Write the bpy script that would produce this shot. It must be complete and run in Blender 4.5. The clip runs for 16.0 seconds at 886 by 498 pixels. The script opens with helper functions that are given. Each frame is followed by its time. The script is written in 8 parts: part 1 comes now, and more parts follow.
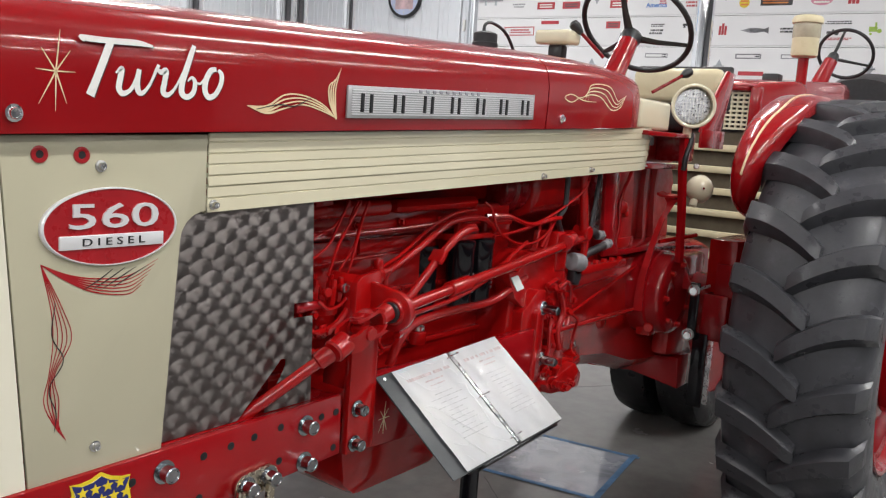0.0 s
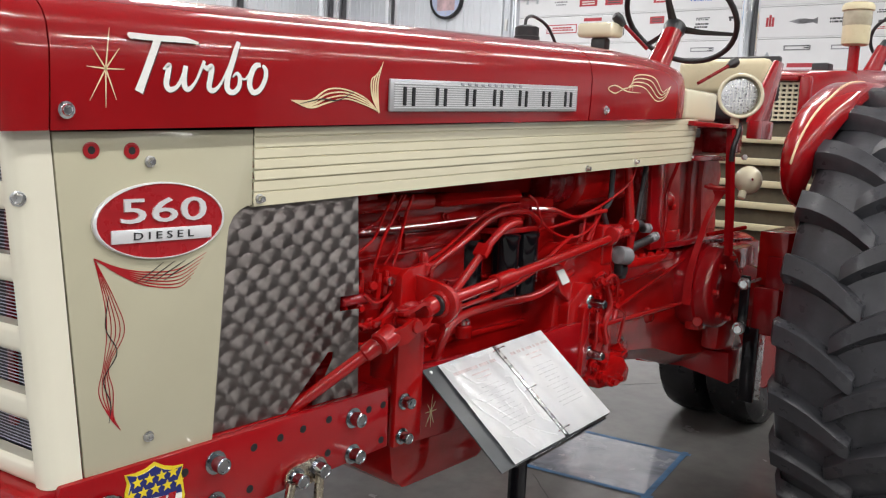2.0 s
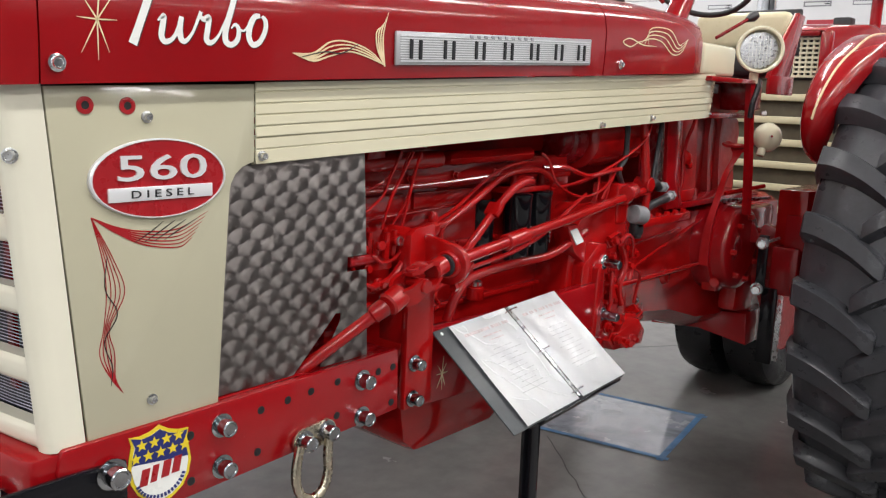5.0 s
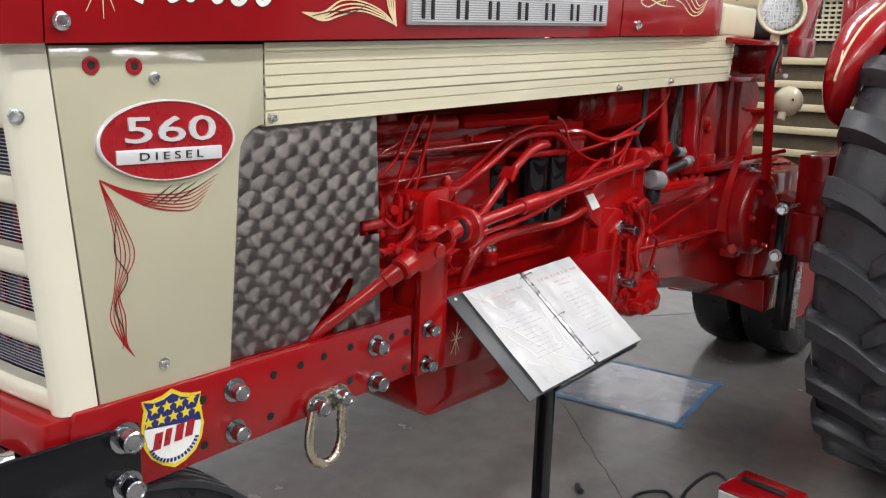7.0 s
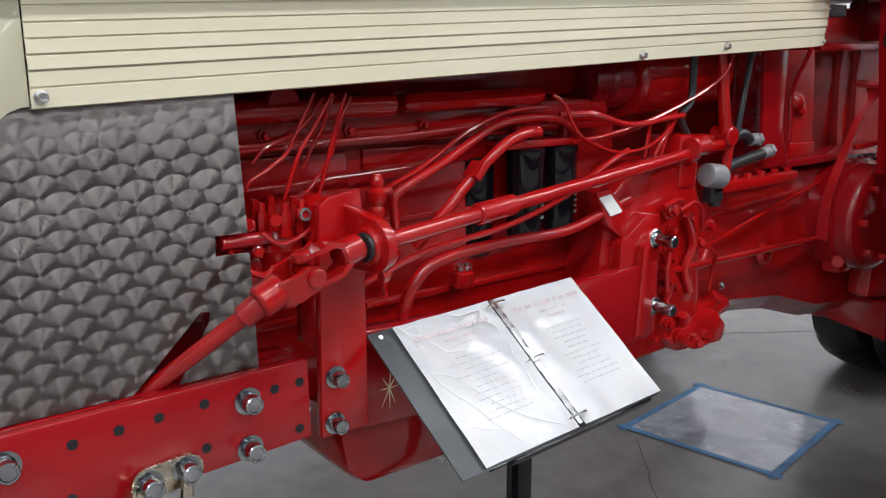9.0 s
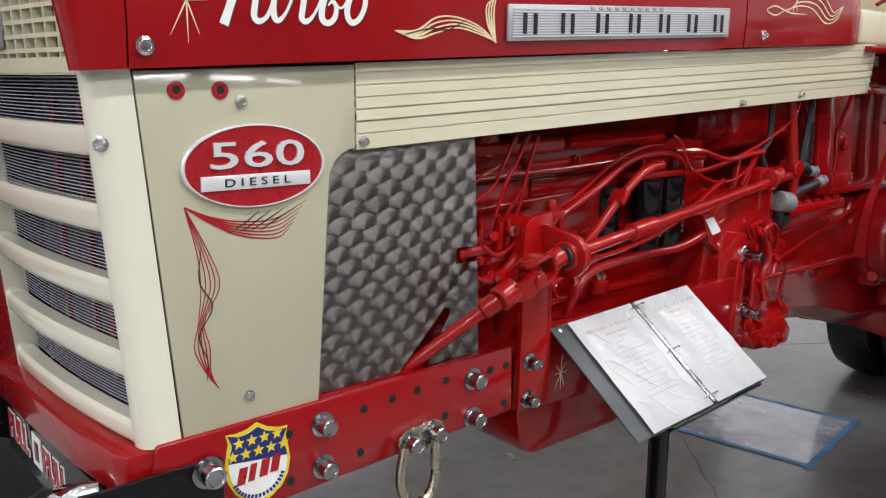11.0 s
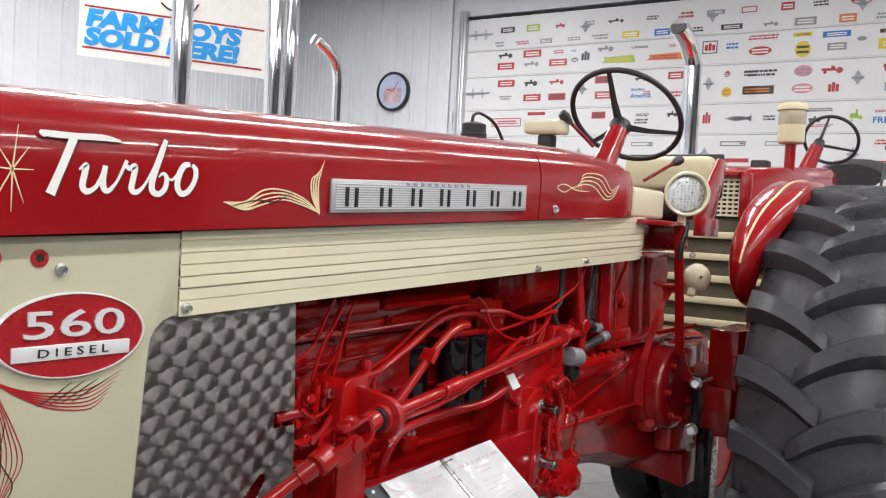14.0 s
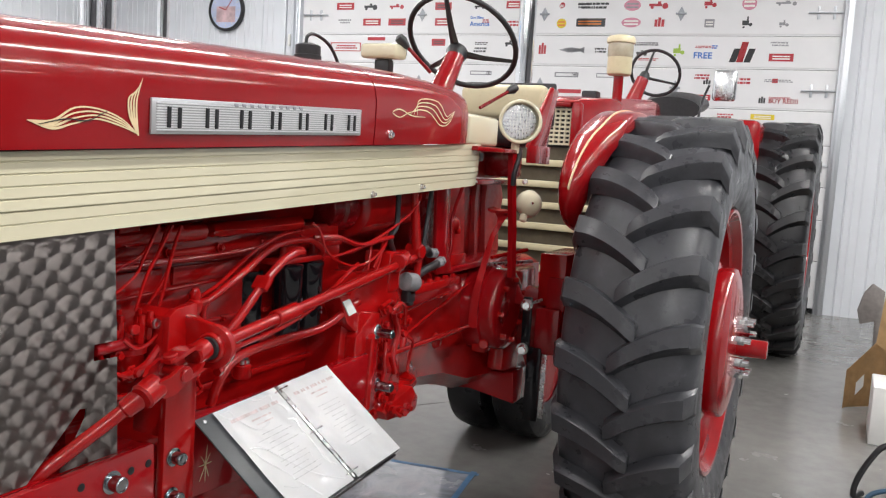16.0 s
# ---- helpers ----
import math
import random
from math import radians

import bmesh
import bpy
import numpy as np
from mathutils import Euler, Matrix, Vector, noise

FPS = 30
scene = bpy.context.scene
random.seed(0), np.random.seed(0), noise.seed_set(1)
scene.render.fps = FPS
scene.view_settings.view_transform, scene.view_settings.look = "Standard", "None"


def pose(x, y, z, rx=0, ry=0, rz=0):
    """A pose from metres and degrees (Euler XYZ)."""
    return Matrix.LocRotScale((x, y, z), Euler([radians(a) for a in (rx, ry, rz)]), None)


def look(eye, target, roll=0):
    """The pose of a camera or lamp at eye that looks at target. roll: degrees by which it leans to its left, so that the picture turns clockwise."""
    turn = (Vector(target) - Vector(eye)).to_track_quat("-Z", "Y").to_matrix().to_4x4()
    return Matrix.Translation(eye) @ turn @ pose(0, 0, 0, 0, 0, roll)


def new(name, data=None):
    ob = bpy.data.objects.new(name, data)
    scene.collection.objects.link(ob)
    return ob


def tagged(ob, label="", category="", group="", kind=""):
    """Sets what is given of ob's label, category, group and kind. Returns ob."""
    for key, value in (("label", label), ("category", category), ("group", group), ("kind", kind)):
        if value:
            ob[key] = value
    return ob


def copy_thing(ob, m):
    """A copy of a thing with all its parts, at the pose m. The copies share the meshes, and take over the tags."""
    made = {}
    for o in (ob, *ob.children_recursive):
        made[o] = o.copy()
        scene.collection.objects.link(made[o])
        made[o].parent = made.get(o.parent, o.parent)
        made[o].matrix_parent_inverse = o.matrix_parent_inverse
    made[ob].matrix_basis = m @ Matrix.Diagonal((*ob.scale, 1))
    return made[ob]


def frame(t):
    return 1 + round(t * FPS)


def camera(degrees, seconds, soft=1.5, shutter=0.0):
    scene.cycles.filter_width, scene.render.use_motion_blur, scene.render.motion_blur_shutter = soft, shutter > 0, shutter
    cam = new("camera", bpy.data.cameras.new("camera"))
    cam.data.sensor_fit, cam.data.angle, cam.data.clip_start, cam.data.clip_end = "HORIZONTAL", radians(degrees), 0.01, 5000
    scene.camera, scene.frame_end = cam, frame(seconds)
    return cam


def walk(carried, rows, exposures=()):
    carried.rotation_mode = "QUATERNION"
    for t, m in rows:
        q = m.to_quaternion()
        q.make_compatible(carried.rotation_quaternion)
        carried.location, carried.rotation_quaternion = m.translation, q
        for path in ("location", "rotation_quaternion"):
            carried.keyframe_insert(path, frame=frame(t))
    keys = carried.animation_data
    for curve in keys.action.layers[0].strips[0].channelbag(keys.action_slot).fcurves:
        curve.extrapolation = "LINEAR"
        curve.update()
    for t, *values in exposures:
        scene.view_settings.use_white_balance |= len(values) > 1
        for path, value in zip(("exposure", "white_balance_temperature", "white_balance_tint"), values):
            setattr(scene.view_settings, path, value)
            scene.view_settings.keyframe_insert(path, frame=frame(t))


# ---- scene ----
cam = camera(55.0, 16.0, soft=1.2)
PATH = [
    (0, (-1.17, -1.162, 1.487), (0.425, 0.015, 1.216), 3.9),
    (0.5, (-1.181, -1.189, 1.483), (0.41, -0.006, 1.218), 3.6),
    (1, (-1.171, -1.173, 1.483), (0.4, 0.036, 1.222), 3.1),
    (1.5, (-1.169, -1.164, 1.474), (0.388, 0.062, 1.208), 2.7),
    (2, (-1.171, -1.167, 1.467), (0.358, 0.094, 1.195), 2.6),
    (2.5, (-1.167, -1.173, 1.468), (0.28, 0.181, 1.194), 2.8),
    (2.7, (-1.167, -1.170, 1.473), (0.191, 0.282, 1.255), 2.4),
    (3, (-1.168, -1.165, 1.481), (0.09, 0.381, 1.316), 2.5),
    (3.2, (-1.161, -1.160, 1.481), (0.077, 0.403, 1.332), 2.4),
    (3.5, (-1.151, -1.153, 1.481), (0.1, 0.4, 1.324), 2.3),
    (4, (-1.134, -1.144, 1.472), (0.277, 0.252, 1.226), 1.9),
    (4.5, (-1.132, -1.149, 1.463), (0.35, 0.165, 1.18), 1.8),
    (5, (-1.131, -1.149, 1.448), (0.367, 0.128, 1.094), 2.0),
    (5.2, (-1.129, -1.146, 1.441), (0.383, 0.088, 1.004), 2.3),
    (7.3, (-1.105, -1.14, 1.432), (0.331, 0.189, 1.021), 1.2),
    (7.5, (-1.051, -1.107, 1.431), (0.351, 0.27, 1.06), 1.1),
    (8, (-0.812, -1.076, 1.415), (0.573, 0.324, 1.067), 1.3),
    (8.5, (-0.563, -1.079, 1.389), (0.646, 0.437, 0.9), 1.0),
    (9, (-0.498, -1.096, 1.383), (0.703, 0.442, 0.944), -0.2),
    (9.5, (-0.52, -1.098, 1.383), (0.695, 0.435, 0.963), -0.4),
    (10, (-0.662, -1.101, 1.405), (0.538, 0.449, 1.006), -0.8),
    (10.2, (-0.783, -1.099, 1.416), (0.417, 0.453, 1.024), -0.8),
    (12.3, (-1.101, -1.111, 1.44), (0.295, 0.268, 1.055), 2.8),
    (12.5, (-1.105, -1.112, 1.442), (0.278, 0.281, 1.058), 2.7),
    (13, (-1.108, -1.107, 1.451), (0.243, 0.318, 1.072), 2.3),
    (13.2, (-1.105, -1.103, 1.465), (0.260, 0.331, 1.185), 2.5),
    (13.5, (-1.101, -1.097, 1.486), (0.284, 0.34, 1.365), 2.3),
    (14, (-1.088, -1.1, 1.495), (0.526, 0.079, 1.433), 3.0),
    (14.2, (-1.082, -1.104, 1.490), (0.632, -0.076, 1.411), 3.2),
    (14.5, (-1.073, -1.11, 1.483), (0.709, -0.213, 1.34), 3.6),
    (15, (-1.068, -1.113, 1.486), (0.744, -0.291, 1.288), 3.9),
    (15.5, (-1.07, -1.109, 1.488), (0.735, -0.274, 1.28), 3.8),
    (16, (-1.07, -1.109, 1.489), (0.729, -0.26, 1.28), 3.5),
]
walk(cam, [(t, look(eye, target, roll)) for t, eye, target, roll in PATH], exposures=[(0, -0.46, 6500, 10), (0.5, -0.44, 6500, 10), (2.3, -0.39, 6500, 10), (3.0, -0.66, 6350, 10), (3.6, -0.66, 6350, 10), (4.0, -0.44, 6500, 10), (4.6, -0.31, 6500, 10), (7.5, -0.25, 6400, 10), (8.5, -0.24, 6100, 10), (10.0, -0.35, 6180, 10), (12.5, -0.34, 6350, 10), (13.0, -0.33, 6330, 10), (13.5, -0.56, 6400, 10), (14.0, -0.31, 6471, 10), (14.6, -0.28, 6480, 10), (16, -0.27, 6500, 10)])

# ---- world and lamps ----
world = bpy.data.worlds.new("hall_world")
scene.world = world
world.use_nodes = True
world.node_tree.nodes["Background"].inputs[0].default_value = (0.9, 0.95, 1.0, 1)
world.node_tree.nodes["Background"].inputs[1].default_value = 0.02

ROOM_TURN = 4.0                      # the tractors stand a little askew in the hall
ROOM = pose(9.4, -0.85, 0, 0, 0, ROOM_TURN)   # origin: foot of the big door's jamb; x out through the door, y along it
CEIL = 5.0


def lamp(name, where, sx, sy, power, colour=(1.0, 0.985, 0.97)):
    d = bpy.data.lights.new(name, "AREA")
    d.shape, d.size, d.size_y, d.energy, d.color = "RECTANGLE", sx, sy, power, colour
    ob = new(name, d)
    ob.matrix_world = where
    return ob


# fluorescent rows under the ceiling, along the hall
# columns -20.2 and -16.7 and row -8.6 are unseen, added as fill
LIGHT_ROWS = [(lx, ly, power * end) for ly, power in ((-8.6, 115), (-4.0, 130), (-0.7, 112), (2.9, 48), (6.7, 200))
              for lx, end in ((-20.2, 1.2), (-16.7, 1.1), (-13.2, 0.68), (-9.7, 1.0), (-6.2, 1.1), (-3.3, 0.4 if ly <= -4.0 else 0.75))
              if not (ly == -8.6 and lx < -14)]
for lx, ly, power in LIGHT_ROWS:
    lamp("tube_light", ROOM @ pose(lx, ly, CEIL - 0.17), 2.4, 0.16, power)


# ---- materials ----
class Nodes:
    """A small wrapper to write node materials briefly."""

    def __init__(self, name):
        self.mat = bpy.data.materials.new(name)
        self.mat.use_nodes = True
        self.tree = self.mat.node_tree
        self.bsdf = self.tree.nodes["Principled BSDF"]

    def node(self, kind, **props):
        n = self.tree.nodes.new(kind)
        for key, value in props.items():
            if key == "operation":
                n.operation = value
            elif key == "blend_type":
                n.blend_type = value
            elif key == "data_type":
                n.data_type = value
        return n

    def link(self, a, b):
        self.tree.links.new(a, b)

    def put(self, socket, value):
        if hasattr(value, "is_linked"):
            self.link(value, socket)
        else:
            socket.default_value = value

    def math(self, op, a, b=0.0, c=0.0):
        n = self.node("ShaderNodeMath", operation=op)
        for s, v in zip(n.inputs, (a, b, c)):
            self.put(s, v)
        return n.outputs[0]

    def noise(self, scale, detail=4.0, rough=0.55, vec=None, distort=0.0):
        n = self.node("ShaderNodeTexNoise")
        n.inputs["Scale"].default_value, n.inputs["Detail"].default_value = scale, detail
        n.inputs["Roughness"].default_value, n.inputs["Distortion"].default_value = rough, distort
        self.link(vec if vec is not None else self.coords(), n.inputs["Vector"])
        return n.outputs["Fac"]

    def coords(self, kind="Object"):
        n = self.node("ShaderNodeTexCoord")
        return n.outputs[kind]

    def ramp(self, fac, stops):
        n = self.node("ShaderNodeValToRGB")
        while len(n.color_ramp.elements) < len(stops):
            n.color_ramp.elements.new(0.5)
        for e, (p, c) in zip(n.color_ramp.elements, stops):
            e.position = p
            e.color = (*c, 1) if not isinstance(c, float) else (c, c, c, 1)
        self.link(fac, n.inputs["Fac"])
        return n.outputs["Color"]

    def bump(self, height, strength=0.2, distance=0.002):
        n = self.node("ShaderNodeBump")
        n.inputs["Strength"].default_value, n.inputs["Distance"].default_value = strength, distance
        self.link(height, n.inputs["Height"])
        self.link(n.outputs["Normal"], self.bsdf.inputs["Normal"])

    def set(self, **values):
        for key, value in values.items():
            self.put(self.bsdf.inputs[key.replace("_", " ")], value)
        return self.mat


def paint(name, colour, rough=0.18, coat=0.6, vary=0.08, bump=0.03, metal=0.0):
    """Sprayed enamel: even colour with faint mottling, orange peel and a clear gloss."""
    n = Nodes(name)
    lo = tuple(c * (1 - vary) for c in colour)
    hi = tuple(min(1, c * (1 + vary)) for c in colour)
    big = n.noise(5.0, 5)
    col = n.ramp(big, [(0.3, lo), (0.7, hi)])
    ro = n.ramp(n.noise(26.0, 6), [(0.3, rough * 0.75), (0.75, rough * 1.4)])
    n.bump(n.noise(420.0, 2), bump, 0.0006)
    return n.set(Base_Color=col, Roughness=ro, Metallic=metal, Coat_Weight=coat, Coat_Roughness=0.05, Specular_IOR_Level=0.25)


def rough_paint(name, colour, rough=0.32):
    """Enamel over rough casting."""
    n = Nodes(name)
    col = n.ramp(n.noise(9.0, 6), [(0.25, tuple(c * 0.72 for c in colour)), (0.7, tuple(c * 1.12 for c in colour))])
    ro = n.ramp(n.noise(40.0, 5), [(0.3, rough * 0.6), (0.75, rough * 1.5)])
    n.bump(n.noise(70.0, 4), 0.10, 0.0016)
    return n.set(Base_Color=col, Roughness=ro, Coat_Weight=0.55, Coat_Roughness=0.05, Specular_IOR_Level=0.25)


def metal(name, colour, rough=0.12, vary=0.5, scale=60.0):
    n = Nodes(name)
    ro = n.ramp(n.noise(scale, 5), [(0.3, rough * (1 - vary)), (0.75, rough * (1 + vary))])
    return n.set(Base_Color=(*colour, 1), Metallic=1.0, Roughness=ro)


def plain(name, colour, rough=0.5, vary=0.15, scale=20.0, bump=0.08):
    n = Nodes(name)
    col = n.ramp(n.noise(scale, 5), [(0.3, tuple(c * (1 - vary) for c in colour)), (0.7, tuple(min(1, c * (1 + vary)) for c in colour))])
    ro = n.ramp(n.noise(scale * 2.3, 4), [(0.3, rough * 0.8), (0.75, min(1.0, rough * 1.2))])
    if bump:
        n.bump(n.noise(scale * 9, 4), bump, 0.001)
    return n.set(Base_Color=col, Roughness=ro)


# one tractor red, darker on sheet metal and lighter on castings, as light falls
RED = paint("red_enamel", (0.27, 0.0033, 0.0058), 0.20, 0.55)
RED_CAST = rough_paint("red_casting", (0.35, 0.0040, 0.0042), 0.17)
DULL_RED = plain("dull_red_casting", (0.34, 0.0042, 0.005), 0.42, 0.25, 14.0, 0.12)
# deep red; on recessed parts the darker tone carries their shade
RED_DEEP = paint("deep_and_shaded_red", (0.20, 0.003, 0.006), 0.25)
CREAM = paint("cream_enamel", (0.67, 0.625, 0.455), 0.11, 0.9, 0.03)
# the same cream lightened for the nose, darkened for the panel, as light falls
LIT_CREAM = paint("lit_cream_enamel", (0.745, 0.715, 0.585), 0.11, 0.9, 0.03)
SHADED_CREAM = paint("shaded_cream_enamel", (0.475, 0.448, 0.325), 0.14, 0.7, 0.03)
CREAM_DEC = plain("cream_striping", (0.80, 0.62, 0.38), 0.3, 0.1)
CREAM_OLD = paint("old_cream", (0.62, 0.55, 0.36), 0.3, 0.3, 0.08)
WHITE_DEC = plain("white_lettering", (0.82, 0.82, 0.78), 0.3, 0.04, 30, 0)
RED_DEC = plain("red_striping", (0.33, 0.008, 0.013), 0.3, 0.1)
BLACK_DEC = plain("black_striping", (0.012, 0.012, 0.014), 0.35, 0.2)
CHROME = metal("chrome", (0.90, 0.90, 0.91), 0.06)
# chrome darkened to carry the dim surroundings that the caps mirror
BOLT_CHROME = metal("dimmed_bolt_chrome", (0.34, 0.34, 0.355), 0.12)
STEEL = metal("plain_steel", (0.62, 0.62, 0.62), 0.28)
BRUSHED = metal("brushed_aluminium", (0.74, 0.75, 0.76), 0.24)
SILVERED = Nodes("silvered_badge").set(Base_Color=(0.80, 0.80, 0.81, 1), Metallic=0.35, Roughness=0.30)
BADGE_GREY = Nodes("badge_recess").set(Base_Color=(0.46, 0.46, 0.47, 1), Metallic=0.4, Roughness=0.35)
BRASS = metal("zinc_yellow", (0.60, 0.53, 0.41), 0.27)
BLACK = paint("black_enamel", (0.006, 0.006, 0.008), 0.13, 0.2)
BLACK_PLASTIC = plain("black_plastic", (0.016, 0.016, 0.018), 0.42, 0.3, 40)
PAPER = plain("white_card", (0.72, 0.72, 0.70), 0.6, 0.04, 12)
INK = plain("grey_print", (0.60, 0.60, 0.61), 0.6, 0.2, 60, 0)
INK_RED = plain("red_print", (0.66, 0.56, 0.56), 0.6, 0.2, 60, 0)
TAPE = plain("blue_tape", (0.055, 0.15, 0.29), 0.55, 0.35, 14)
CARD = plain("corrugated_card", (0.36, 0.22, 0.10), 0.75, 0.18, 14)
BLUE_DEC = plain("blue_print", (0.02, 0.16, 0.55), 0.4, 0.1, 30, 0)
CYAN_DEC = plain("light_blue_letters", (0.005, 0.30, 0.74), 0.4, 0.08, 30, 0)
NAVY_DEC = plain("navy_print", (0.012, 0.02, 0.14), 0.4, 0.1, 30, 0)
YELLOW_DEC = plain("yellow_print", (0.72, 0.55, 0.02), 0.4, 0.1, 30, 0)
GREEN_DEC = plain("green_print", (0.35, 0.52, 0.08), 0.4, 0.1, 30, 0)
ORANGE_DEC = plain("orange_print", (0.70, 0.22, 0.04), 0.4, 0.1, 30, 0)
PINK_DEC = plain("pink_print", (0.62, 0.25, 0.34), 0.4, 0.1, 30, 0)
GREY_DEC = plain("grey_sticker", (0.30, 0.30, 0.32), 0.45, 0.2, 30, 0)
TRACTOR_ORANGE = paint("orange_red_enamel", (0.38, 0.018, 0.012), 0.25)
NAVY = plain("dark_radiator_core", (0.010, 0.011, 0.022), 0.5, 0.4, 60)
# near-black, mostly standing in for shade inside holes and recesses
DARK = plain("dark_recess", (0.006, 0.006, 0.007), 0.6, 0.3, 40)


def make_rubber(name="tyre_rubber", tone=1.0):
    n = Nodes(name)
    col = n.ramp(n.noise(11.0, 9, 0.68), [(p, tuple(v * tone for v in c)) for p, c in ((0.28, (0.026, 0.027, 0.031)), (0.60, (0.052, 0.053, 0.060)), (0.82, (0.125, 0.127, 0.138)))])
    ro = n.ramp(n.noise(16.0, 6), [(0.3, 0.22), (0.7, 0.50)])
    n.bump(n.noise(90.0, 6), 0.25, 0.002)
    return n.set(Base_Color=col, Roughness=ro, Specular_IOR_Level=0.45)


RUBBER = make_rubber()
# same rubber darkened for the shade round the tractor behind
SHADED_RUBBER = make_rubber("shaded_rubber", 0.30)
LUG_RUBBER = make_rubber("worn_lug_rubber", 0.88)


def make_turned():
    """Engine-turned steel: rows of overlapping spun spots, each brushed round its own centre."""
    n = Nodes("engine_turned_steel")
    sep = n.node("ShaderNodeSeparateXYZ")
    n.link(n.coords(), sep.inputs[0])
    px, pz, rad = 0.0485, 0.0240, 0.0278
    z = n.math("SUBTRACT", n.math("SUBTRACT", sep.outputs["Z"], n.math("MULTIPLY", sep.outputs["X"], 0.068)), 0.008)
    x = n.math("ADD", n.math("SUBTRACT", sep.outputs["X"], n.math("MULTIPLY", n.math("SUBTRACT", z, 1.272), 0.085)), 0.0047)
    base_row = n.math("FLOOR", n.math("DIVIDE", z, pz))

    def spot(shift):
        row = n.math("ADD", base_row, shift)
        off = n.math("MULTIPLY", n.math("PINGPONG", row, 1.0), px / 2)
        xx = n.math("SUBTRACT", x, off)
        dx = n.math("MULTIPLY", n.math("SUBTRACT", n.math("FRACT", n.math("DIVIDE", xx, px)), 0.5), px)
        dz = n.math("SUBTRACT", z, n.math("MULTIPLY", row, pz))
        dist = n.math("SQRT", n.math("ADD", n.math("MULTIPLY", dx, dx), n.math("MULTIPLY", dz, dz)))
        col = n.math("FLOOR", n.math("DIVIDE", xx, px))
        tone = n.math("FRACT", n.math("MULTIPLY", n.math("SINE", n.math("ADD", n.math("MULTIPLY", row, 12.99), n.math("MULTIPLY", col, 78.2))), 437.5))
        return dist, dx, dz, tone, n.math("MULTIPLY", row, pz)

    def pick(which, a, b):
        return n.math("ADD", n.math("MULTIPLY", which, a), n.math("MULTIPLY", n.math("SUBTRACT", 1.0, which), b))

    under, mid, over = spot(-1.0), spot(0.0), spot(1.0)
    in_under, in_mid = n.math("LESS_THAN", under[0], rad), n.math("LESS_THAN", mid[0], rad)
    dist, dx, dz, tone, height = [pick(in_under, u, pick(in_mid, m, o)) for u, m, o in zip(under, mid, over)]
    around = n.node("ShaderNodeCombineXYZ")              # across the brushing that runs round each spot's centre
    n.link(dx, around.inputs[0])
    n.link(dz, around.inputs[2])
    norm = n.node("ShaderNodeVectorMath", operation="NORMALIZE")
    n.link(around.outputs[0], norm.inputs[0])
    n.link(norm.outputs[0], n.bsdf.inputs["Tangent"])
    groove = n.math("SINE", n.math("ADD", n.math("MULTIPLY", dist, 5200.0), n.math("MULTIPLY", n.noise(500.0, 2), 9.0)))
    # the thin sheet is dished in two bands that lean back a little towards their tops
    upper = n.math("GREATER_THAN", height, 1.205)
    lean = pick(upper, n.math("MULTIPLY", n.math("SUBTRACT", height, 1.205), 2.0), n.math("MULTIPLY", n.math("SUBTRACT", height, 1.02), 0.75))
    sheet_face = n.node("ShaderNodeCombineXYZ")
    sheet_face.inputs[1].default_value = -1.0
    n.link(lean, sheet_face.inputs[2])
    unit = n.node("ShaderNodeVectorMath", operation="NORMALIZE")
    n.link(sheet_face.outputs[0], unit.inputs[0])
    n.link(unit.outputs[0], n.bsdf.inputs["Normal"])
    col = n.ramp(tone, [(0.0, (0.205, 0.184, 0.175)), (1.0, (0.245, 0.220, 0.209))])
    # dim centre and edge, paler near the rim: the spots' sheen put into colour
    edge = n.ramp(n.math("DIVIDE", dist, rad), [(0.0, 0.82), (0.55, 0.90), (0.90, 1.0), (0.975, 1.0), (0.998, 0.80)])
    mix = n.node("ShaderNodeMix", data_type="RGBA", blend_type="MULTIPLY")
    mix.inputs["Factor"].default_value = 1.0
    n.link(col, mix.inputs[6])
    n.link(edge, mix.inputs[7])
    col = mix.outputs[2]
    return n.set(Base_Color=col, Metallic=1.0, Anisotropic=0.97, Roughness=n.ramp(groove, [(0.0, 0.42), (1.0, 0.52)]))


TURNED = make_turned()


def make_floor():
    n = Nodes("grey_sealed_concrete")
    c = n.coords("Object")
    big = n.noise(0.7, 6, 0.6, c)
    fine = n.noise(9.0, 7, 0.6, c)
    mix = n.node("ShaderNodeMix", data_type="RGBA", blend_type="MULTIPLY")
    mix.inputs["Factor"].default_value = 0.4
    n.link(n.ramp(big, [(0.3, (0.160, 0.157, 0.150)), (0.7, (0.225, 0.219, 0.208))]), mix.inputs[6])
    n.link(n.ramp(fine, [(0.28, 0.50), (0.62, 1.0)]), mix.inputs[7])
    ro = n.ramp(n.noise(3.0, 6, 0.6, c), [(0.3, 0.13), (0.7, 0.29)])
    n.bump(n.noise(60.0, 4, 0.5, c), 0.04, 0.001)
    return n.set(Base_Color=mix.outputs[2], Roughness=ro, Specular_IOR_Level=0.48)


FLOOR = make_floor()
WALL = plain("white_steel_cladding", (0.71, 0.735, 0.77), 0.38, 0.04, 2.0, 0.02)
DOOR_WHITE = plain("white_door_skin", (0.79, 0.79, 0.80), 0.4, 0.03, 3.0, 0.03)
ALU = metal("galvanised_trim", (0.55, 0.57, 0.60), 0.40, 0.12)


def glass(name, colour=(1, 1, 1), rough=0.0):
    n = Nodes(name)
    return n.set(Base_Color=(*colour, 1), Roughness=rough, Transmission_Weight=1.0, IOR=1.45)


GREY_METAL = plain("dull_grey_metal", (0.20, 0.20, 0.21), 0.38, 0.15, 40)
LENS = glass("ribbed_lamp_glass", (1, 1, 1), 0.03)
